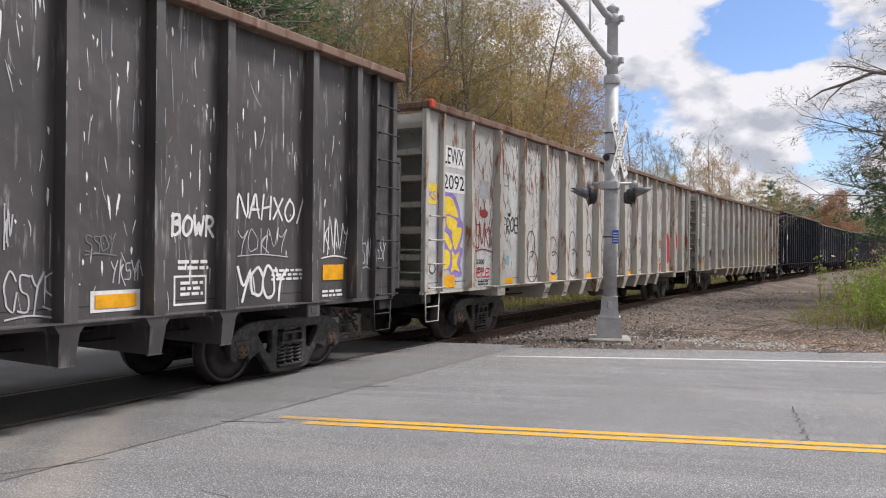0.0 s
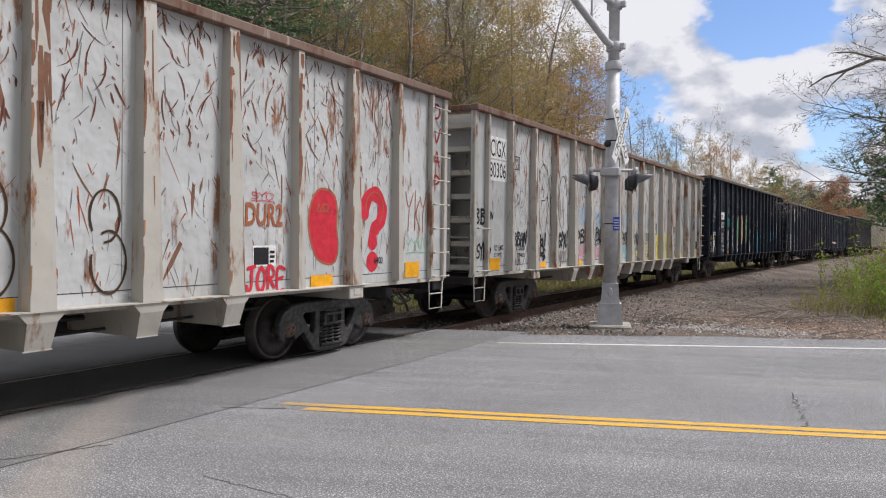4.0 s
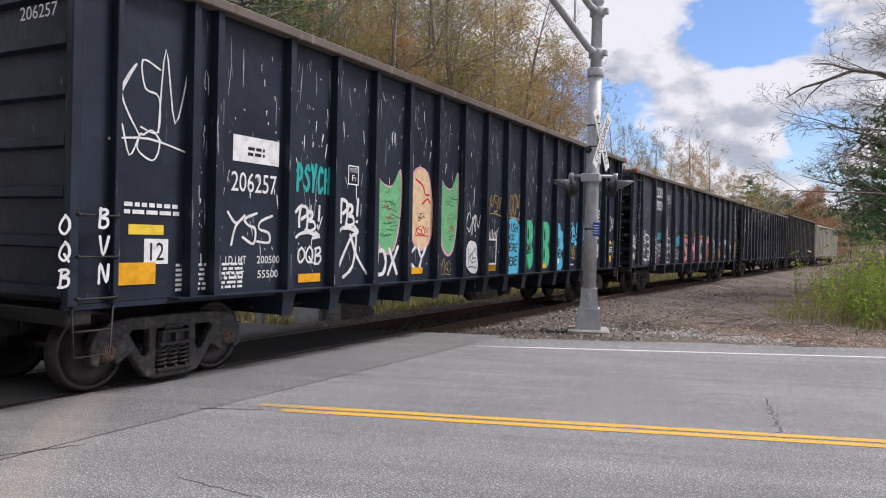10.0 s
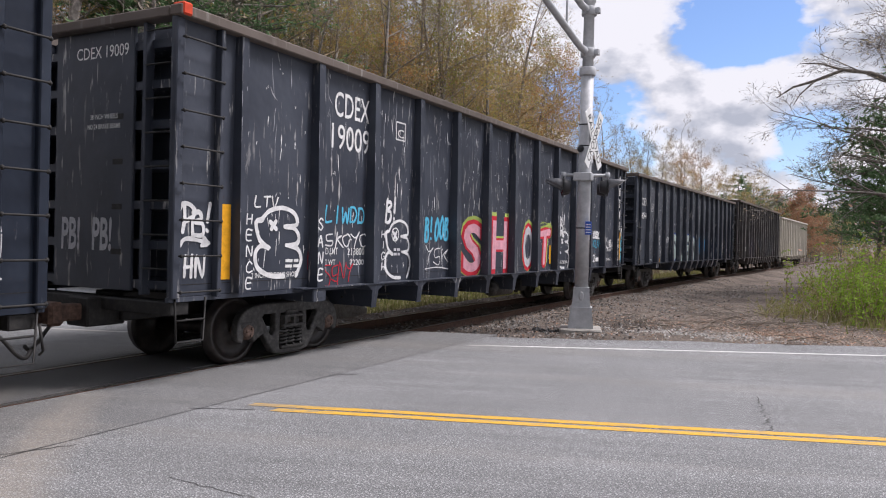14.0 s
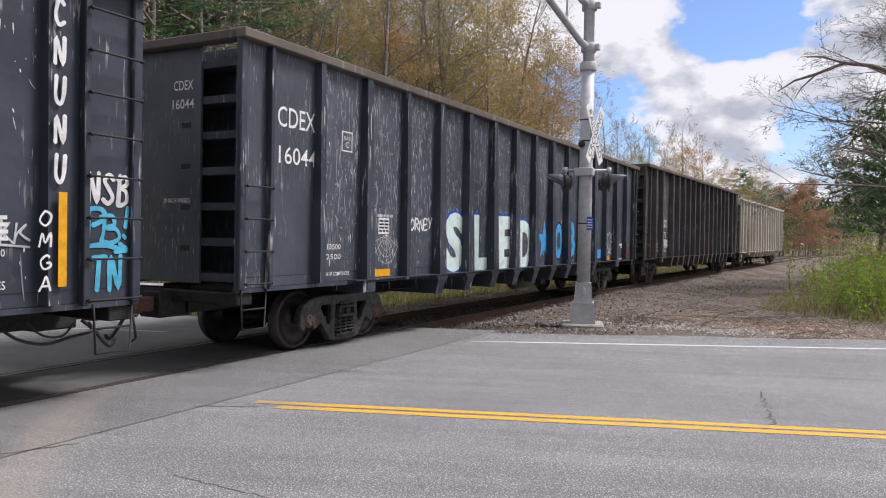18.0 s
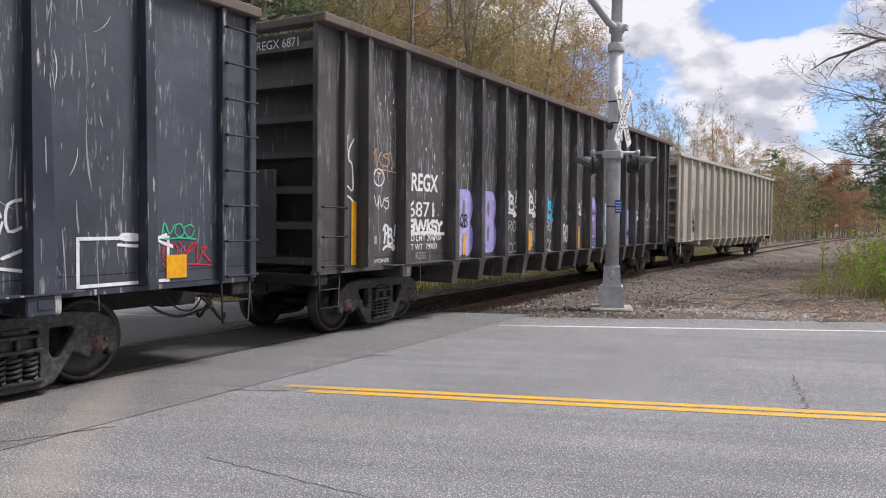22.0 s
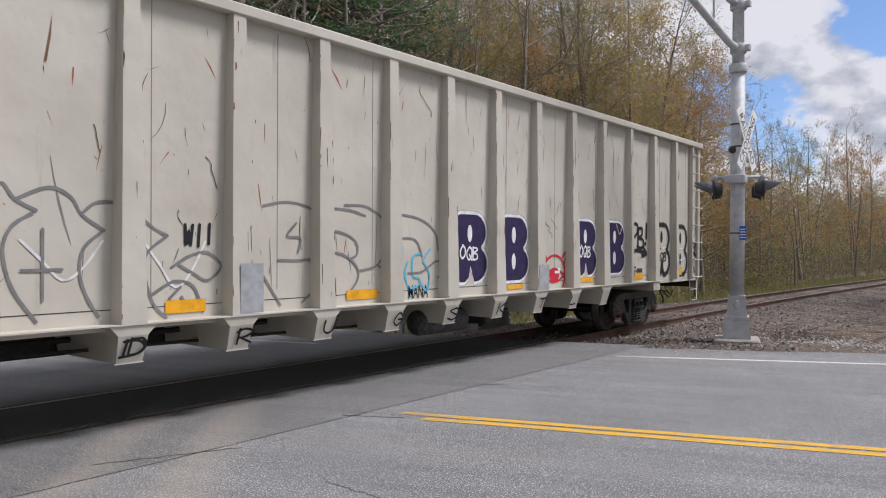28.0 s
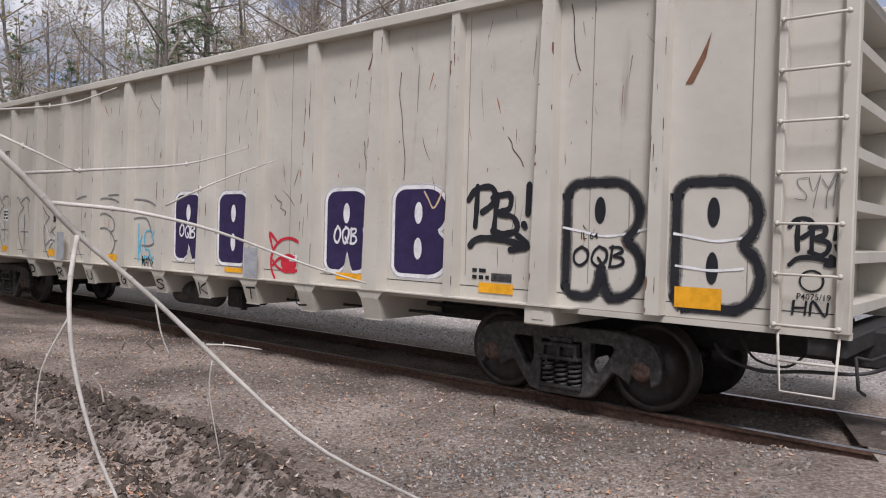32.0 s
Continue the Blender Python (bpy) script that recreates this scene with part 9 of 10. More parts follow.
E.tag(82, 0.09, 2.59, 0.73, 0.48, 4, "spray_gold", .022)
E.tag(83, 1.12, 2.62, 0.69, 0.63, 4, "spray_gold", .03)
E.outline(0.00, 1.56, 0.56, 0.56, "spray_white")
E.tag(84, 0.01, 1.57, 0.40, 0.36, 5, "spray_grey", .008)
E.rays(-0.03, 1.94, 0.52, 0.21, "spray_white")
E.reflector(0.00, 1.21, 0.48, 0.12)
E.field(1.17, 1.66, 0.81, 1.26, "spray_cyan")
E.word("WISH", 1.13, 2.10, 0.61, 0.21, "spray_black", True)
E.word("YOU", 1.10, 1.89, 0.39, 0.17, "spray_black", True)
E.word("WERE", 1.14, 1.66, 0.63, 0.19, "spray_black", True)
E.word("HERE", 1.15, 1.35, 0.62, 0.22, "spray_black", True)
E.letter(2.12, 1.72, 0.63, 1.20, "spray_green", None, "spray_black", True)
E.word("OQB", 2.06, 1.62, 0.43, 0.26, "spray_black", True)
E.letter(3.21, 1.72, 0.70, 1.19, "spray_green", None, "spray_black", False)
E.reflector(3.08, 1.20, 0.40, 0.12)
E.field(4.23, 1.69, 0.66, 1.22, "spray_cyan", True)
E.word("US", 4.04, 2.09, 0.19, 0.16, "spray_black", True)
E.word("AND", 4.11, 1.79, 0.33, 0.21, "spray_black", True)
E.word("THEM", 4.25, 1.50, 0.55, 0.23, "spray_black", True)
E.rect(4.13, 1.31, 0.29, 0.12, "letter_white", 2)
E.word("PB!", 5.33, 2.05, 0.65, 0.54, "spray_cyan", True)
E.word("PB!", 6.34, 2.08, 0.62, 0.49, "spray_cyan", True)
E.tag(85, 5.29, 1.56, 0.51, 0.38, 3, "spray_gold", .03)
E.tag(86, 6.28, 1.59, 0.52, 0.36, 3, "spray_white", .025)
E.reflector(6.17, 1.20, 0.33, 0.12)
E.bars(7.36, 2.37, 0.77, 0.92, "letter_white")
E.outline(7.16, 1.39, 0.32, 0.31, "letter_white")
E.word("BB", 7.56, 1.58, 0.36, 0.42, "spray_white", True)
E.tag(87, 8.95, 2.43, 0.59, 0.52, 3, "spray_white", .03)
E.rect(8.88, 1.83, 0.44, 0.11, "spray_yellow", 2)
E.rect(8.76, 1.59, 0.24, 0.25, "letter_white", 2)
E.word("12", 8.77, 1.59, 0.17, 0.19, "letter_black", False)
E.bars(9.05, 1.61, 0.26, 0.21, "letter_white")
E.reflector(8.87, 1.32, 0.44, 0.21)
E.tag(88, 9.41, 1.66, 0.26, 0.64, 3, "spray_white", .02)
E.bars(5.16, 1.20, 0.54, 0.06, "letter_white")
F.word("CDEX", -6.42, 3.80, 0.94, 0.38, "letter_white", False)
F.word("19009", -6.44, 3.31, 1.02, 0.38, "letter_white", False)
F.outline(-4.96, 3.63, 0.32, 0.32, "letter_white")
F.word("C", -4.96, 3.59, 0.20, 0.14, "letter_white", False)
F.word("LTV", -8.36, 2.23, 0.49, 0.18, "spray_white", True)
F.ghost(-8.08, 1.7, 1.0, 0.95, "spray_white", .075)
F.column("HENCE", -8.85, 1.57, 0.20, 1.02, "spray_white")
F.column("SANE", -7.37, 1.60, 0.20, 0.97, "spray_white")
F.word("L1WDD", -6.55, 2.13, 1.09, 0.28, "spray_cyan", True)
F.tag(92, -6.50, 1.74, 1.13, 0.27, 5, "spray_white", .028)
F.word("LD LMT", -6.91, 1.57, 0.36, 0.10, "letter_white", False)
F.word("213800", -6.24, 1.56, 0.47, 0.11, "letter_white", False)
F.word("LT WT", -6.94, 1.40, 0.31, 0.08, "letter_white", False)
F.word("72200", -6.21, 1.39, 0.39, 0.09, "letter_white", False)
F.tag(93, -6.70, 1.23, 0.75, 0.45, 4, "spray_red", .02)
F.bars(-7.77, 1.40, 0.36, 0.15, "letter_white")
F.word("2 INCH HF COMP SHOES", -8.15, 1.25, 0.96, 0.07, "letter_white", False)
F.ghost(-4.95, 1.6, 0.86, 1.0, "spray_white", .06)
F.ring(-5.06, 1.85, 0.22, 0.22, "spray_white")
F.bars(-5.0, 1.55, 0.2, 0.16, "spray_silver")
F.word("B!", -5.18, 2.25, 0.46, 0.43, "spray_white", True)
F.column("HIGH", -5.70, 1.58, 0.19, 0.71, "spray_white")
F.word("B!OOB", -3.56, 1.97, 0.96, 0.48, "spray_cyan", True)
F.tag(94, -3.55, 1.46, 0.88, 0.47, 3, "spray_white", .022)
F.block("S", -1.99, 1.62, 0.99, 1.17, "spray_pink", "spray_red", "lime")
F.block("H", -0.58, 1.69, 0.95, 1.25, "spray_pink", "spray_red", "lime")
F.reflector(-9.11, 1.69, 0.16, 0.94)
F.rect(-7.39, 1.44, 0.13, 0.27, "spray_red", 2)
F.block("O", 1.13, 1.65, 0.72, 1.17, "spray_silver", "spray_red", "lime")
for w_, mat_, lift_ in ((0.44, "lime", 1), (0.38, "spray_red", 2), (0.2, "spray_pink", 5)):
    F.strokes([[(-0.3, 0.36), (0.36, 0.42)], [(0.04, 0.36), (-0.02, -0.36)]], 2.28 + (0.03 if lift_ == 1 else 0), 1.62 + (0.03 if lift_ == 1 else 0), w_, mat_, lift_)
F.tag(95, 2.27, 2.23, 0.98, 0.14, 3, "lime", .02)
F.reflector(2.70, 1.45, 0.12, 0.48)
F.word("PB!", 3.51, 2.23, 0.51, 0.53, "spray_white", True)
F.ghost(3.78, 1.58, 1.0, 1.0, "spray_white", .06)
F.word("RELEASE ROD", 3.83, 1.24, 0.59, 0.08, "letter_white", False)
F.word("BBBY", 5.03, 2.12, 0.64, 0.29, "spray_white", True)
F.word("OQB", 5.37, 1.92, 0.53, 0.20, "spray_white", True)
F.tag(96, 4.64, 1.55, 0.18, 0.18, 2, "spray_gold", .02)
F.tag(97, 5.08, 1.53, 0.53, 0.52, 4, "spray_grey", .012)
F.reflector(5.51, 1.46, 0.14, 0.47)
F.tag(401, 6.63, 2.05, 1.01, 0.23, 6, "spray_white", .07)
F.word("12", 6.58, 1.31, 0.35, 0.24, "spray_white", True)
F.rect(6.99, 1.27, 0.33, 0.12, "letter_white", 2)
G.word("CDEX", -9.00, 3.38, 0.82, 0.28, "letter_white", False)
G.word("16044", -8.97, 2.86, 0.82, 0.24, "letter_white", False)
G.outline(-7.79, 3.21, 0.28, 0.31, "letter_white")
G.word("PLATE", -7.79, 3.26, 0.17, 0.06, "letter_white", False)
G.word("C", -7.79, 3.16, 0.09, 0.09, "letter_white", False)
G.word("213500", -8.14, 1.59, 0.45, 0.08, "letter_white", False)
G.word("72500", -8.14, 1.44, 0.45, 0.08, "letter_white", False)
G.word("2 INCH HF COMP SHOES", -8.07, 1.18, 0.77, 0.06, "letter_white", False)
G.rect(-6.70, 1.93, 0.32, 0.27, "letter_white", 2)
G.bars(-6.70, 1.93, 0.28, 0.22, "letter_black")
G.web(-6.62, 1.52, 0.85, 0.54, "letter_white")
G.bars(-6.66, 2.10, 0.48, 0.08, "spray_silver")
G.word("ORNEY", -5.44, 1.98, 0.81, 0.24, "spray_white", True)
G.reflector(-6.73, 1.15, 0.49, 0.12)
G.block("S", -4.11, 1.66, 0.84, 1.26, "spray_mint", "spray_navy")
G.block("L", -2.91, 1.64, 0.82, 1.27, "spray_mint", "spray_navy")
G.block("E", -1.56, 1.64, 0.92, 1.30, "spray_mint", "spray_navy")
G.block("D", -0.40, 1.60, 0.84, 1.24, "spray_mint", "spray_navy")
G.star(0.89, 1.69, 0.8, 1.02, "spray_blue")
G.block("O", 1.98, 1.69, 0.60, 1.03, "spray_blue", "letter_black")
G.block("B", 3.06, 1.74, 0.64, 1.08, "spray_blue", "letter_black")
G.block("A", 4.36, 1.75, 0.73, 1.15, "spray_blue", "letter_black")
G.block("L", 5.59, 1.73, 0.71, 1.22, "spray_blue", "letter_black")
G.reflector(4.26, 1.14, 0.50, 0.13)
G.reflector(6.63, 1.16, 0.50, 0.13)
G.tag(111, 6.85, 1.68, 0.92, 0.81, 3, "spray_white", .035)
G.outline(8.30, 1.33, 1.13, 0.51, "spray_white")
G.tag(112, 8.54, 1.54, 0.66, 0.19, 2, "spray_white", .04)
G.tag(113, 9.00, 1.64, 0.44, 0.19, 3, "spray_green", .02)
G.tag(114, 9.11, 1.39, 0.65, 0.30, 3, "spray_red", .02)
G.reflector(8.96, 1.24, 0.28, 0.26)
G.tag(115, -7.93, 1.62, 0.44, 0.40, 6, "spray_grey", .008)
G.tag(116, -5.48, 1.48, 0.75, 0.69, 6, "spray_grey", .008)
Hc.tag(121, -9.10, 2.60, 0.31, 1.08, 2, "spray_white", .03)
Hc.tag(122, -8.20, 2.73, 0.74, 0.37, 4, "spray_tan", .018)
Hc.ring(-8.29, 2.44, 0.28, 0.26, "spray_white")
Hc.word("T", -8.29, 2.44, 0.14, 0.14, "spray_white", True)
Hc.tag(123, -8.30, 2.05, 0.58, 0.28, 4, "spray_white", .022)
Hc.reflector(-8.94, 1.57, 0.12, 0.95)
Hc.word("PB!", -8.00, 1.50, 0.32, 0.37, "spray_white", True)
Hc.word("REGX", -6.91, 2.42, 0.88, 0.31, "letter_white", True)
Hc.word("6871", -7.02, 1.96, 0.81, 0.26, "letter_white", False)
Hc.tag(401, -6.88, 1.67, 1.13, 0.26, 6, "spray_white", .07)
Hc.word("LD LMT 206700", -6.89, 1.47, 1.06, 0.10, "letter_white", False)
Hc.word("LT WT  79900", -6.96, 1.32, 0.92, 0.10, "letter_white", False)
Hc.tag(124, -7.04, 1.17, 0.34, 0.14, 4, "spray_silver", .01)
Hc.rect(-8.47, 1.46, 0.27, 0.13, "patch_grey", 2)
Hc.word("2 INCH HF COMP SHOES", -8.26, 1.13, 0.50, 0.06, "letter_white", False)
Hc.letter(-5.48, 1.73, 0.75, 1.29, "spray_lilac", None, "spray_grey", True)
Hc.word("OQB", -5.59, 1.78, 0.47, 0.26, "spray_black", True)
Hc.reflector(-5.50, 1.33, 0.09, 0.41)
Hc.letter(-4.45, 1.75, 0.70, 1.25, "spray_lilac", None, "spray_grey", False)
Hc.word("PB!", -3.46, 2.15, 0.60, 0.50, "spray_white", True)
Hc.word("PB!", -2.41, 2.17, 0.59, 0.52, "spray_white", True)
Hc.word("PB!", -1.34, 2.06, 0.57, 0.53, "spray_cyan", True)
Hc.word("DRO", -3.45, 1.68, 0.59, 0.23, "spray_white", True)
Hc.word("ACC", -3.44, 1.21, 0.58, 0.23, "spray_white", True)
Hc.tag(125, -2.39, 1.49, 0.57, 0.73, 3, "spray_white", .02)
Hc.reflector(-2.46, 1.34, 0.19, 0.44)
Hc.word("DRO", -1.39, 1.66, 0.49, 0.24, "spray_white", True)
Hc.word("ACC", -1.38, 1.21, 0.50, 0.31, "spray_white", True)
Hc.tag(126, -0.45, 2.06, 0.31, 0.35, 2, "spray_white", .02)
Hc.word("DRO", -0.32, 1.48, 0.54, 0.47, "spray_white", True)
Hc.word("PB!", 0.66, 2.12, 0.36, 0.34, "spray_white", True)
Hc.reflector(0.69, 1.36, 0.15, 0.57)
Hc.field(1.69, 1.70, 0.83, 1.40, "spray_lilac")
Hc.word("I", 1.71, 2.24, 0.24, 0.15, "spray_black", True)
Hc.word("WISH", 1.66, 2.01, 0.58, 0.19, "spray_black", True)
Hc.word("YOU", 1.67, 1.71, 0.38, 0.17, "spray_black", True)
Hc.word("WERE", 1.65, 1.50, 0.64, 0.17, "spray_black", True)
Hc.word("HERE", 1.70, 1.22, 0.57, 0.24, "spray_black", True)
Hc.letter(2.70, 1.71, 0.74, 1.23, "spray_skyblue", "spray_black", "spray_black", True)
Hc.word("OQB", 2.69, 1.57, 0.43, 0.24, "spray_black", True)
Hc.letter(3.73, 1.74, 0.72, 1.16, "spray_skyblue", "spray_black", "spray_black", False)
Hc.reflector(3.68, 1.36, 0.10, 0.40)
Hc.field(4.79, 1.69, 0.76, 1.31, "spray_lilac", True)
Hc.word("US", 4.62, 2.02, 0.33, 0.25, "spray_black", True)
Hc.word("AND", 4.68, 1.70, 0.46, 0.23, "spray_black", True)
Hc.word("THEM", 4.76, 1.38, 0.64, 0.25, "spray_black", True)
Hc.word("PB!", 5.79, 2.15, 0.68, 0.59, "spray_white", True)
Hc.word("OQB", 5.76, 1.69, 0.54, 0.23, "spray_white", True)
Hc.outline(5.69, 1.36, 0.49, 0.32, "letter_white")
Hc.bars(5.70, 1.36, 0.35, 0.22, "letter_white")
Hc.tag(127, 7.08, 2.06, 1.23, 0.75, 4, "spray_white", .03)
Hc.tag(128, 7.21, 1.50, 0.91, 0.49, 3, "spray_white", .02)
Hc.reflector(6.81, 1.37, 0.15, 0.48)
Hc.word("PB!", 8.34, 2.12, 0.52, 0.49, "spray_white", True)
Hc.word("DRO", 8.35, 1.52, 0.51, 0.44, "spray_white", True)
I.word("OFOX", -8.20, 3.38, 0.74, 0.24, "letter_black", False)
I.word("1711", -8.24, 2.92, 0.66, 0.21, "letter_black", False)
I.outline(-6.58, 3.19, 0.24, 0.29, "letter_black")
I.word("PLATE", -6.58, 3.27, 0.17, 0.06, "letter_black", False)
I.word("C", -6.58, 3.15, 0.10, 0.10, "letter_black", False)
I.rect(-6.59, 1.94, 0.31, 0.26, "letter_white", 2)
I.bars(-6.60, 1.94, 0.26, 0.21, "letter_black")
I.word("PB!", -8.01, 2.02, 0.71, 0.58, "spray_black", True)
I.word("LD LMT 212700", -8.15, 1.62, 0.52, 0.09, "letter_black", False)
I.word("LT WT 73300", -8.15, 1.48, 0.52, 0.08, "letter_black", False)
I.word("HN", -7.72, 1.47, 0.34, 0.29, "spray_black", True)
I.bubbles(0, -6.56, 1.74, 1.01, 1.18, "spray_grey", .034)
I.bubbles(0, -5.52, 1.71, 1.04, 1.15, "spray_grey", .034)
I.bubbles(1, -4.29, 1.62, 1.12, 1.11, "spray_grey", .034)
I.bubbles(2, -2.45, 1.71, 1.62, 1.15, "spray_grey", .034)
I.bubbles(3, -1.12, 1.75, 1.85, 1.19, "spray_grey", .034)
I.wave(-6.59, 1.70, 0.79, 0.29, "spray_white")
I.wave(-5.46, 1.67, 0.73, 0.36, "spray_white")
I.wave(-4.35, 1.62, 0.70, 0.47, "spray_white")
I.word("WII", -4.08, 1.92, 0.36, 0.25, "spray_black", True)
I.reflector(-6.57, 1.20, 0.47, 0.12)
I.reflector(-4.23, 1.19, 0.46, 0.13)
I.reflector(-1.69, 1.19, 0.57, 0.12)
I.tag(131, -0.65, 1.46, 0.66, 0.77, 3, "spray_cyan", .035)
I.word("MANA", -0.59, 1.18, 0.42, 0.18, "spray_black", False)
I.letter(0.65, 1.78, 0.84, 1.04, "spray_purple", "spray_white", "spray_white", True)
I.word("OQB", 0.59, 1.71, 0.48, 0.23, "spray_white", True)
I.letter(1.86, 1.77, 0.82, 1.05, "spray_purple", "spray_white", "spray_white", False)
I.reflector(1.87, 1.15, 0.48, 0.07)
I.eye(3.13, 1.38, 0.86, 0.69, "spray_red")
I.letter(4.32, 1.78, 0.84, 1.04, "spray_purple", "spray_white", "spray_white", True)
I.word("OQB", 4.27, 1.72, 0.46, 0.24, "spray_white", True)
I.letter(5.56, 1.79, 0.87, 1.03, "spray_purple", "spray_white", "spray_white", False)
I.wave(5.74, 2.17, 0.28, 0.20, "spray_tan")
I.reflector(4.34, 1.19, 0.47, 0.09)
I.word("PB!", 6.69, 1.98, 0.79, 0.64, "spray_black", True)
I.bars(6.46, 1.34, 0.23, 0.15, "spray_black")
I.reflector(6.67, 1.19, 0.46, 0.11)
I.rect(6.74, 1.31, 0.27, 0.09, "steel_grey", 2)
I.openr(7.95, 1.75, 0.82, 1.13, "spray_black")
I.word("OQB", 7.91, 1.59, 0.59, 0.23, "spray_black", True)
I.word("IL 64", 7.80, 1.79, 0.19, 0.07, "letter_black", False)
I.openb(9.07, 1.73, 0.76, 1.14, "spray_black")
I.reflector(8.91, 1.25, 0.43, 0.19)
I.wave(7.95, 1.83, 0.92, 0.08, "spray_white")
I.wave(9.04, 1.80, 0.75, 0.06, "spray_white")
I.wave(9.00, 1.52, 0.62, 0.03, "spray_white")
I.tag(132, 9.91, 2.21, 0.41, 0.31, 4, "spray_grey", .008)
I.word("PB!", 9.88, 1.79, 0.36, 0.36, "spray_black", True)
I.word("HN", 9.85, 1.23, 0.30, 0.15, "spray_black", True)
I.ring(9.86, 1.46, 0.18, 0.17, "letter_black")
I.word("P4075/19", 9.88, 1.33, 0.26, 0.05, "letter_black", False)
I.scratch(1, 7.57, 3.79, 0.18, 0.69)
I.gash(8.85, 3.42, 0.23, 0.45)
I.scratch(2, 5.22, 3.06, 0.18, 1.30)
I.gash(4.65, 3.91, 0.08, 0.20)
I.scratch(3, 4.60, 2.71, 0.08, 0.41)
I.scratch(4, 6.88, 2.67, 0.25, 0.33)
I.scratch(5, 2.97, 2.11, 0.32, 0.28)
I.gash(-5.59, 3.62, 0.07, 0.44)
I.scratch(6, -0.45, 3.83, 0.31, 0.39)
I.scratch(7, -5.15, 2.78, 0.08, 0.26)
I.scratch(8, -3.94, 2.56, 0.18, 0.33)
I.scratch(9, -2.62, 4.11, 0.09, 0.27)
I.rect(2.50, 1.29, 0.31, 0.43, "patch_grey", 1, "spray_paint", 0.178)
I.rect(-3.54, 1.35, 0.30, 0.53, "patch_grey", 1, "spray_paint", 0.178)
I.word("D", -4.81, 0.90, 0.23, 0.29, "spray_black", True, 1, 0.176)
I.word("R", -3.60, 0.91, 0.27, 0.29, "spray_black", True, 1, 0.176)
I.word("U", -2.38, 0.92, 0.25, 0.30, "spray_black", True, 1, 0.176)
I.word("G", -1.15, 0.92, 0.22, 0.26, "spray_black", True, 1, 0.176)
I.word("S", 0.06, 0.92, 0.29, 0.28, "spray_black", True, 1, 0.176)
I.word("K", 1.30, 0.90, 0.31, 0.30, "spray_black", True, 1, 0.176)
I.word("T", 2.51, 0.89, 0.24, 0.29, "spray_black", True, 1, 0.176)
I.word("L", 3.59, 0.90, 0.28, 0.26, "spray_black", True, 1, 0.176)
I.word("D", -4.84, 0.90, 0.29, 0.28, "spray_black", True, 1, 0.176)
B.word("4", -4.90, 0.90, 0.33, 0.23, "spray_black", True, 1, 0.176)
B.word("L", -3.68, 0.87, 0.29, 0.32, "spray_black", True, 1, 0.176)
D.word("TEB", 0.78, 2.48, 0.74, 0.37, "spray_wash", True)
D.word("TE", 1.91, 2.33, 0.49, 0.37, "spray_wash", True)
D.rect(1.97, 1.55, 0.79, 0.85, "spray_grey", 2)
D.tag(201, 1.97, 1.54, 0.57, 0.45, 3, "spray_silver", .03)
D.rect(3.19, 1.49, 0.73, 0.82, "pale_yellow", 2)
D.rect(4.41, 1.54, 0.63, 0.88, "pale_yellow", 2)
D.word("BB", 3.05, 2.13, 0.48, 0.42, "spray_black", True)
D.tag(202, 3.18, 1.51, 0.64, 0.62, 3, "spray_grey", .02)
D.tag(203, 4.41, 1.57, 0.54, 0.69, 3, "spray_grey", .02)
D.rect(0.80, 1.27, 0.47, 0.45, "spray_grey", 2)
D.tag(204, 0.80, 1.77, 0.47, 0.43, 4, "spray_black", .04)
D.tag(205, 0.80, 1.28, 0.41, 0.34, 3, "pale_yellow", .05)
D.word("OUT", -0.39, 1.86, 0.65, 0.28, "spray_black", True)
D.tag(206, 0.75, 1.64, 0.71, 0.98, 3, "spray_grey", .05)
D.word("NAX", -1.72, 1.44, 0.67, 0.42, "spray_black", True)
D.tag(207, -3.13, 1.73, 0.44, 0.30, 4, "spray_grey", .02)
D.word("PB!", -2.78, 1.89, 0.41, 0.38, "spray_black", True)
D.word("EPX", -0.51, 1.35, 0.58, 0.46, "spray_skyblue", True)
D.tag(208, -4.18, 1.46, 0.66, 0.45, 4, "spray_pink", .03)
D.word("NOE", -3.03, 1.38, 0.63, 0.35, "spray_pink", True)
D.loops(3, -4.00, 3.08, 0.57, 0.45, "spray_black", .012)
E.column("OQB", -10.09, 1.58, 0.20, 0.77, "spray_white")
E.column("BVN", -9.66, 1.64, 0.24, 0.84, "spray_white")
F.word("MOOLAH", 6.74, 1.76, 1.16, 0.25, "spray_cyan", True)
F.word("I", 6.75, 1.53, 0.24, 0.14, "spray_cyan", True)
F.tag(301, 7.83, 1.81, 0.45, 0.55, 2, "spray_white", .09)
F.tag(302, 8.42, 1.76, 0.61, 0.28, 4, "spray_silver", .025)
F.tag(303, 8.09, 1.32, 0.34, 0.33, 3, "spray_grey", .02)
F.word("CU FT 6400", 8.29, 1.56, 0.44, 0.07, "letter_white", False)
F.word("INCH HF COMP SHOES", 8.08, 1.26, 0.87, 0.08, "letter_white", False)
F.bars(8.42, 1.79, 0.24, 0.26, "letter_white")
F.column("CNUNU", 8.96, 3.11, 0.20, 1.88, "spray_white")
F.column("OMGA", 8.81, 1.58, 0.19, 0.83, "spray_white")
F.rect(8.97, 1.69, 0.09, 0.91, "reflector", 1, "spray_paint", 0.178)
F.word("NSB", 9.62, 2.22, 0.53, 0.36, "spray_white", True)
F.word("PB!", 9.59, 1.79, 0.53, 0.44, "spray_cyan", True)
F.word("TN", 9.61, 1.34, 0.40, 0.41, "spray_cyan", True)

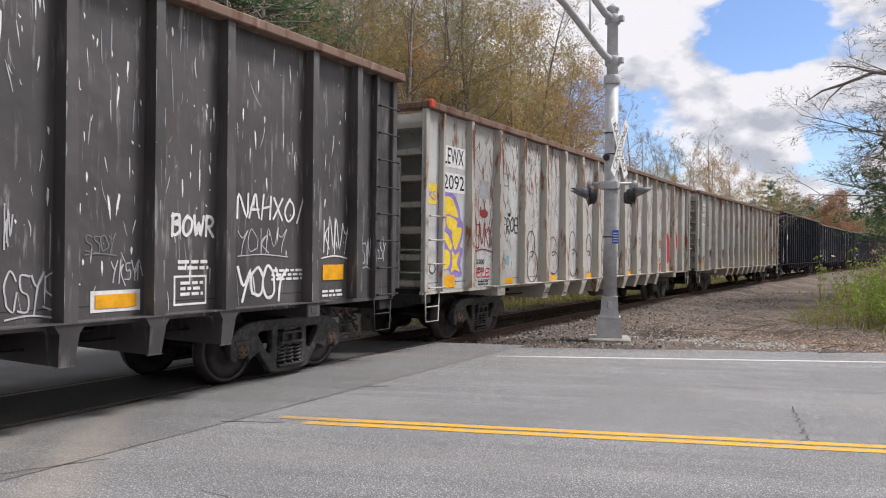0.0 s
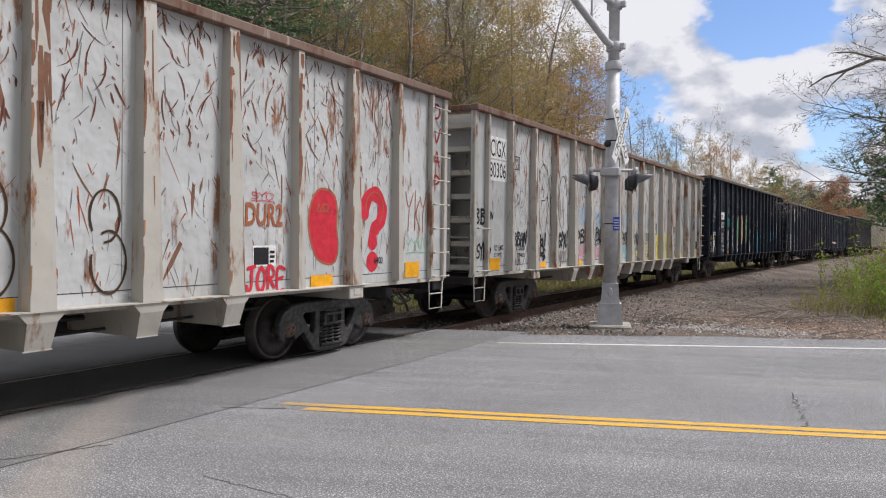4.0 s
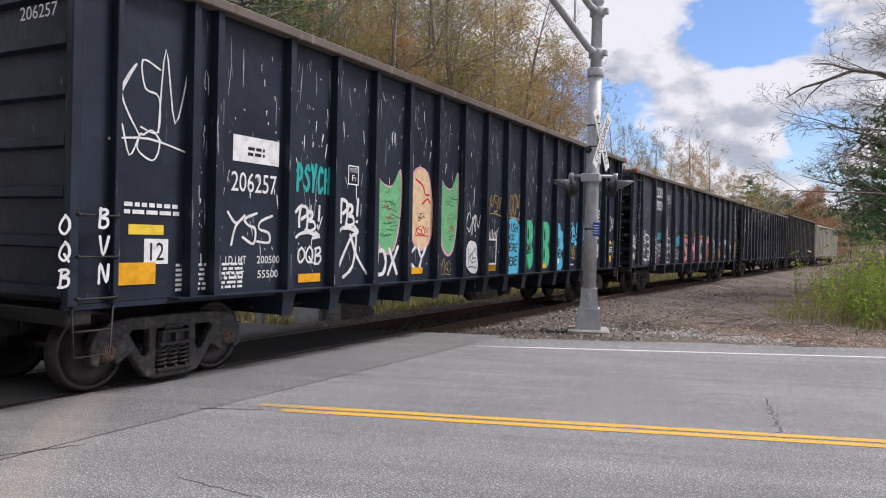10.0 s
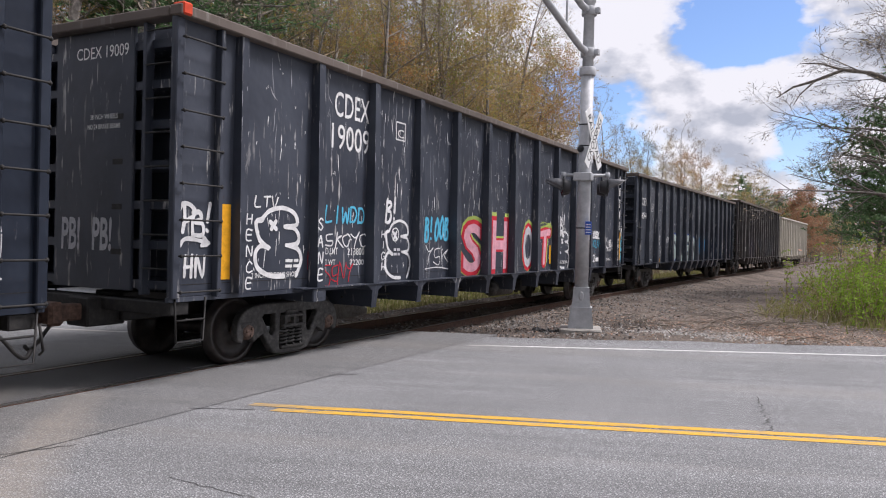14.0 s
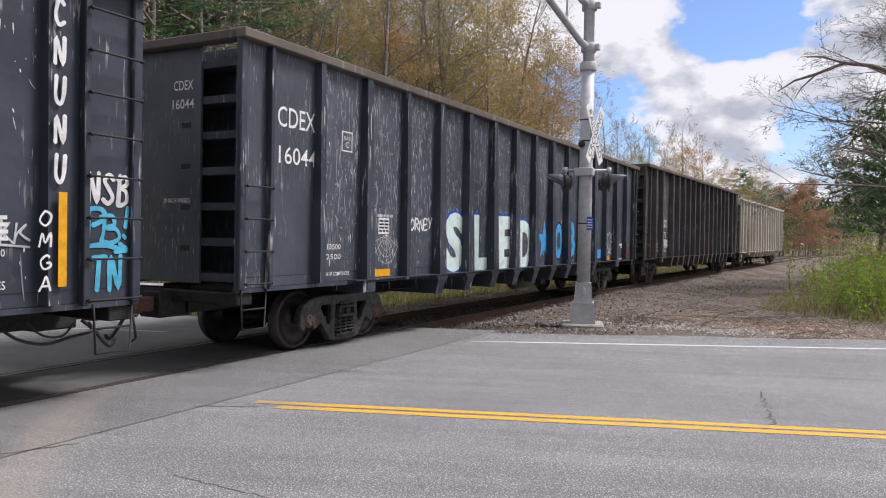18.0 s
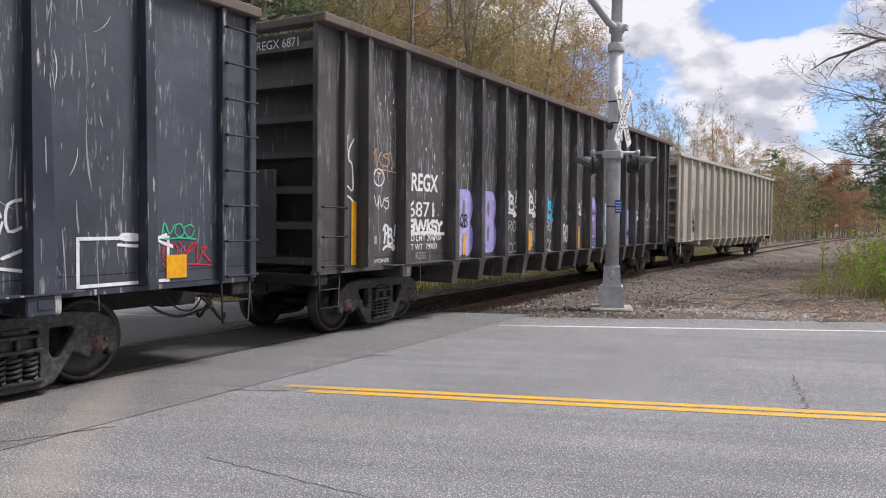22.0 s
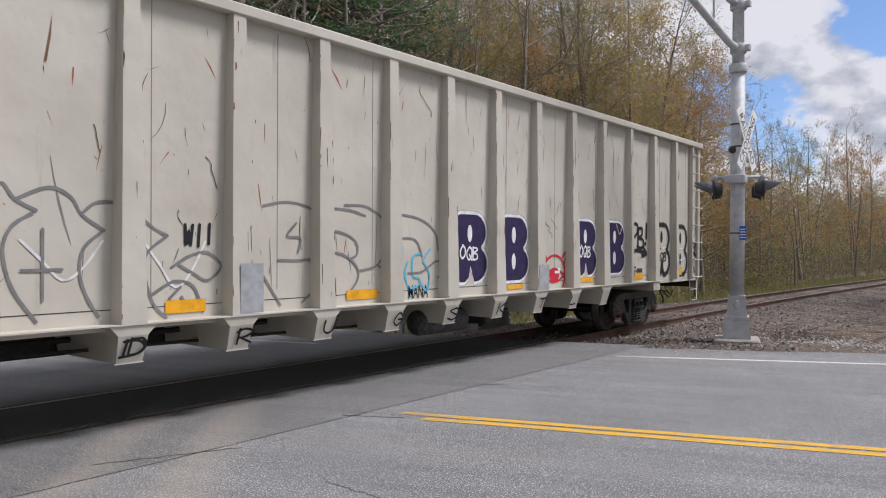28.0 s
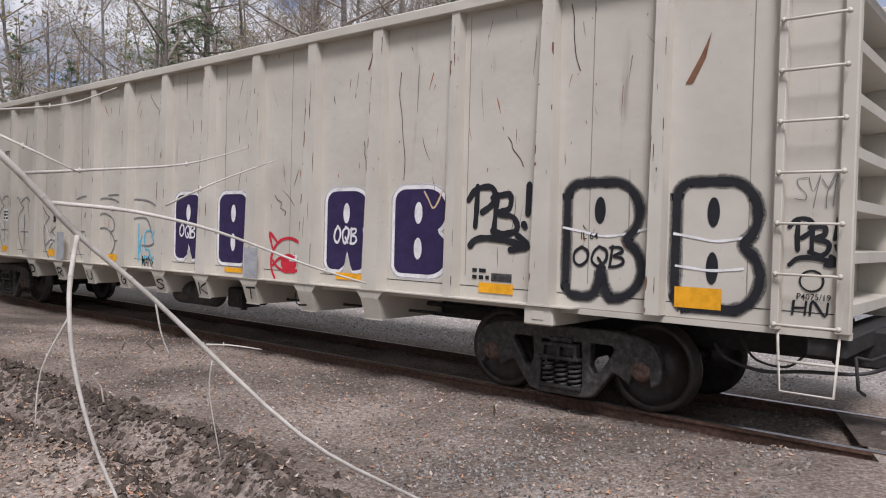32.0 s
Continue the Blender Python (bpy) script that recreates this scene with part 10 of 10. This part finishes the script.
def end_mark(side, word, x, z, w, h, mat, depth=0.0, bold=False):
    """Lettering on the end that leads; x runs across the car from its middle towards the near side."""
    k = KIND[side.kind]
    me, bw, bh, cx, cy = letters(word, mat, bold)
    y = -(k["half"] - k["recess"] + max(0.1, k["recess"] * 0.7) + 0.034 - depth)
    part("lettering", me, side.car, Matrix.Translation((x, y, z)) @ Matrix(((1, 0, 0, 0), (0, 0, -1, 0), (0, 1, 0, 0), (0, 0, 0, 1))) @ Matrix.Diagonal((w / bw, h / bh, 1, 1)) @ Matrix.Translation((-cx, -cy, 0)))


end_mark(F, "CDEX 19009", 0.05, 4.0, 0.95, 0.15, "letter_white")
end_mark(G, "CDEX", 0.3, 3.75, 0.36, 0.13, "letter_white")
end_mark(G, "16044", 0.3, 3.5, 0.4, 0.13, "letter_white")
end_mark(G, "38 INCH WHEELS", 0.2, 2.2, 0.5, 0.06, "letter_white")
end_mark(F, "38 INCH WHEELS", 0.1, 3.2, 0.5, 0.06, "letter_white")
end_mark(F, "NO 24 BRAKE BEAMS", 0.1, 3.08, 0.6, 0.06, "letter_white")
end_mark(F, "PB!", 0.1, 1.75, 0.36, 0.42, "spray_silver", 0.0, True)
end_mark(F, "PB!", 0.46 - 0.95, 1.75, 0.36, 0.42, "spray_silver", 0.0, True)
F.word("PB!", -9.62, 1.9, 0.46, 0.46, "spray_white", True)
F.word("HN", -9.62, 1.4, 0.36, 0.3, "spray_white", True)
end_mark(E, "206257", 0.9, 4.0, 0.6, 0.14, "letter_white", 0.02)
end_mark(Hc, "REGX 6871", 0.6, 4.3, 0.8, 0.13, "letter_white", 0.02)
end_mark(D, "BOBBY", 0.2, 1.95, 0.6, 0.16, "spray_black", 0.0, True)
end_mark(D, "PB!", -0.3, 1.9, 0.5, 0.6, "spray_black", 0.0, True)
end_mark(Hc, "PB", 0.2, 1.95, 0.34, 0.34, "spray_white", 0.03, True)
I.column("OQB", -9.95, 1.55, 0.2, 0.7, "spray_black")
I.word("B!", -9.5, 1.9, 0.26, 0.4, "spray_black", True)

for side, end in ((B, -1), (E, 1), (F, -1)):          # red rags and reflectors at the top corners
    k_ = KIND[side.kind]
    part("corner_marker", Mesh().bbox(k_["xs"] - 0.03, k_["xs"] + k_["chord"] + 0.015, -0.08, 0.07, k_["top"] - 0.12, k_["top"] + 0.03, 0.02).data("corner_marker", "marker_red"), side.car, (0, end * (k_["half"] - 0.08), 0), "faded red corner marker")

# ------------------------------------------------------------------ what moves
# metres that the train has gone at each full second
GONE = [0.0, 4.93, 9.84, 14.75, 19.68, 24.61, 29.55, 34.5, 39.5, 44.51, 49.46, 54.43, 59.41, 64.41, 69.53, 74.73, 79.87, 84.95, 90.01, 95.16, 100.32, 105.44, 110.58, 115.73, 120.89, 126.05, 131.2, 136.35, 141.5, 146.65, 151.81, 156.97, 162.11]


def gone(t):
    """Smooth between the seconds."""
    i = min(int(t), 31)
    f = t - i
    p0 = GONE[i - 1] if i > 0 else 2 * GONE[0] - GONE[1]
    p3 = GONE[i + 2] if i < 31 else 2 * GONE[32] - GONE[31]
    p1, p2 = GONE[i], GONE[i + 1]
    return p1 + 0.5 * f * (p2 - p0 + f * (2 * p0 - 5 * p1 + 4 * p2 - p3 + f * (3 * (p1 - p2) + p3 - p0)))


def car_pose(middle, half, t):
    y = middle - gone(t)
    ya, yb = y - half, y + half
    xa, xb = curve_x(ya), curve_x(yb)
    return pose((xa + xb) / 2, y, 0.0, 0, 0, -math.degrees(math.atan2(xb - xa, yb - ya)))


def motions():
    for car, middle, kind in CARS:
        walk(car, [(t / 2, car_pose(middle, KIND[kind]["truck"], t / 2)) for t in range(65)])
    first = WHEELS[0]
    walk(first, [(t / 10, pose(0, 0, 0, math.degrees(gone(t / 10) / 0.457), 0, 0)) for t in range(321)])
    for w in WHEELS[1:]:                                   # every wheelset turns alike
        w.rotation_mode = "QUATERNION"
        keys = w.animation_data_create()
        keys.action = first.animation_data.action
        keys.action_slot = first.animation_data.action_slot


motions()
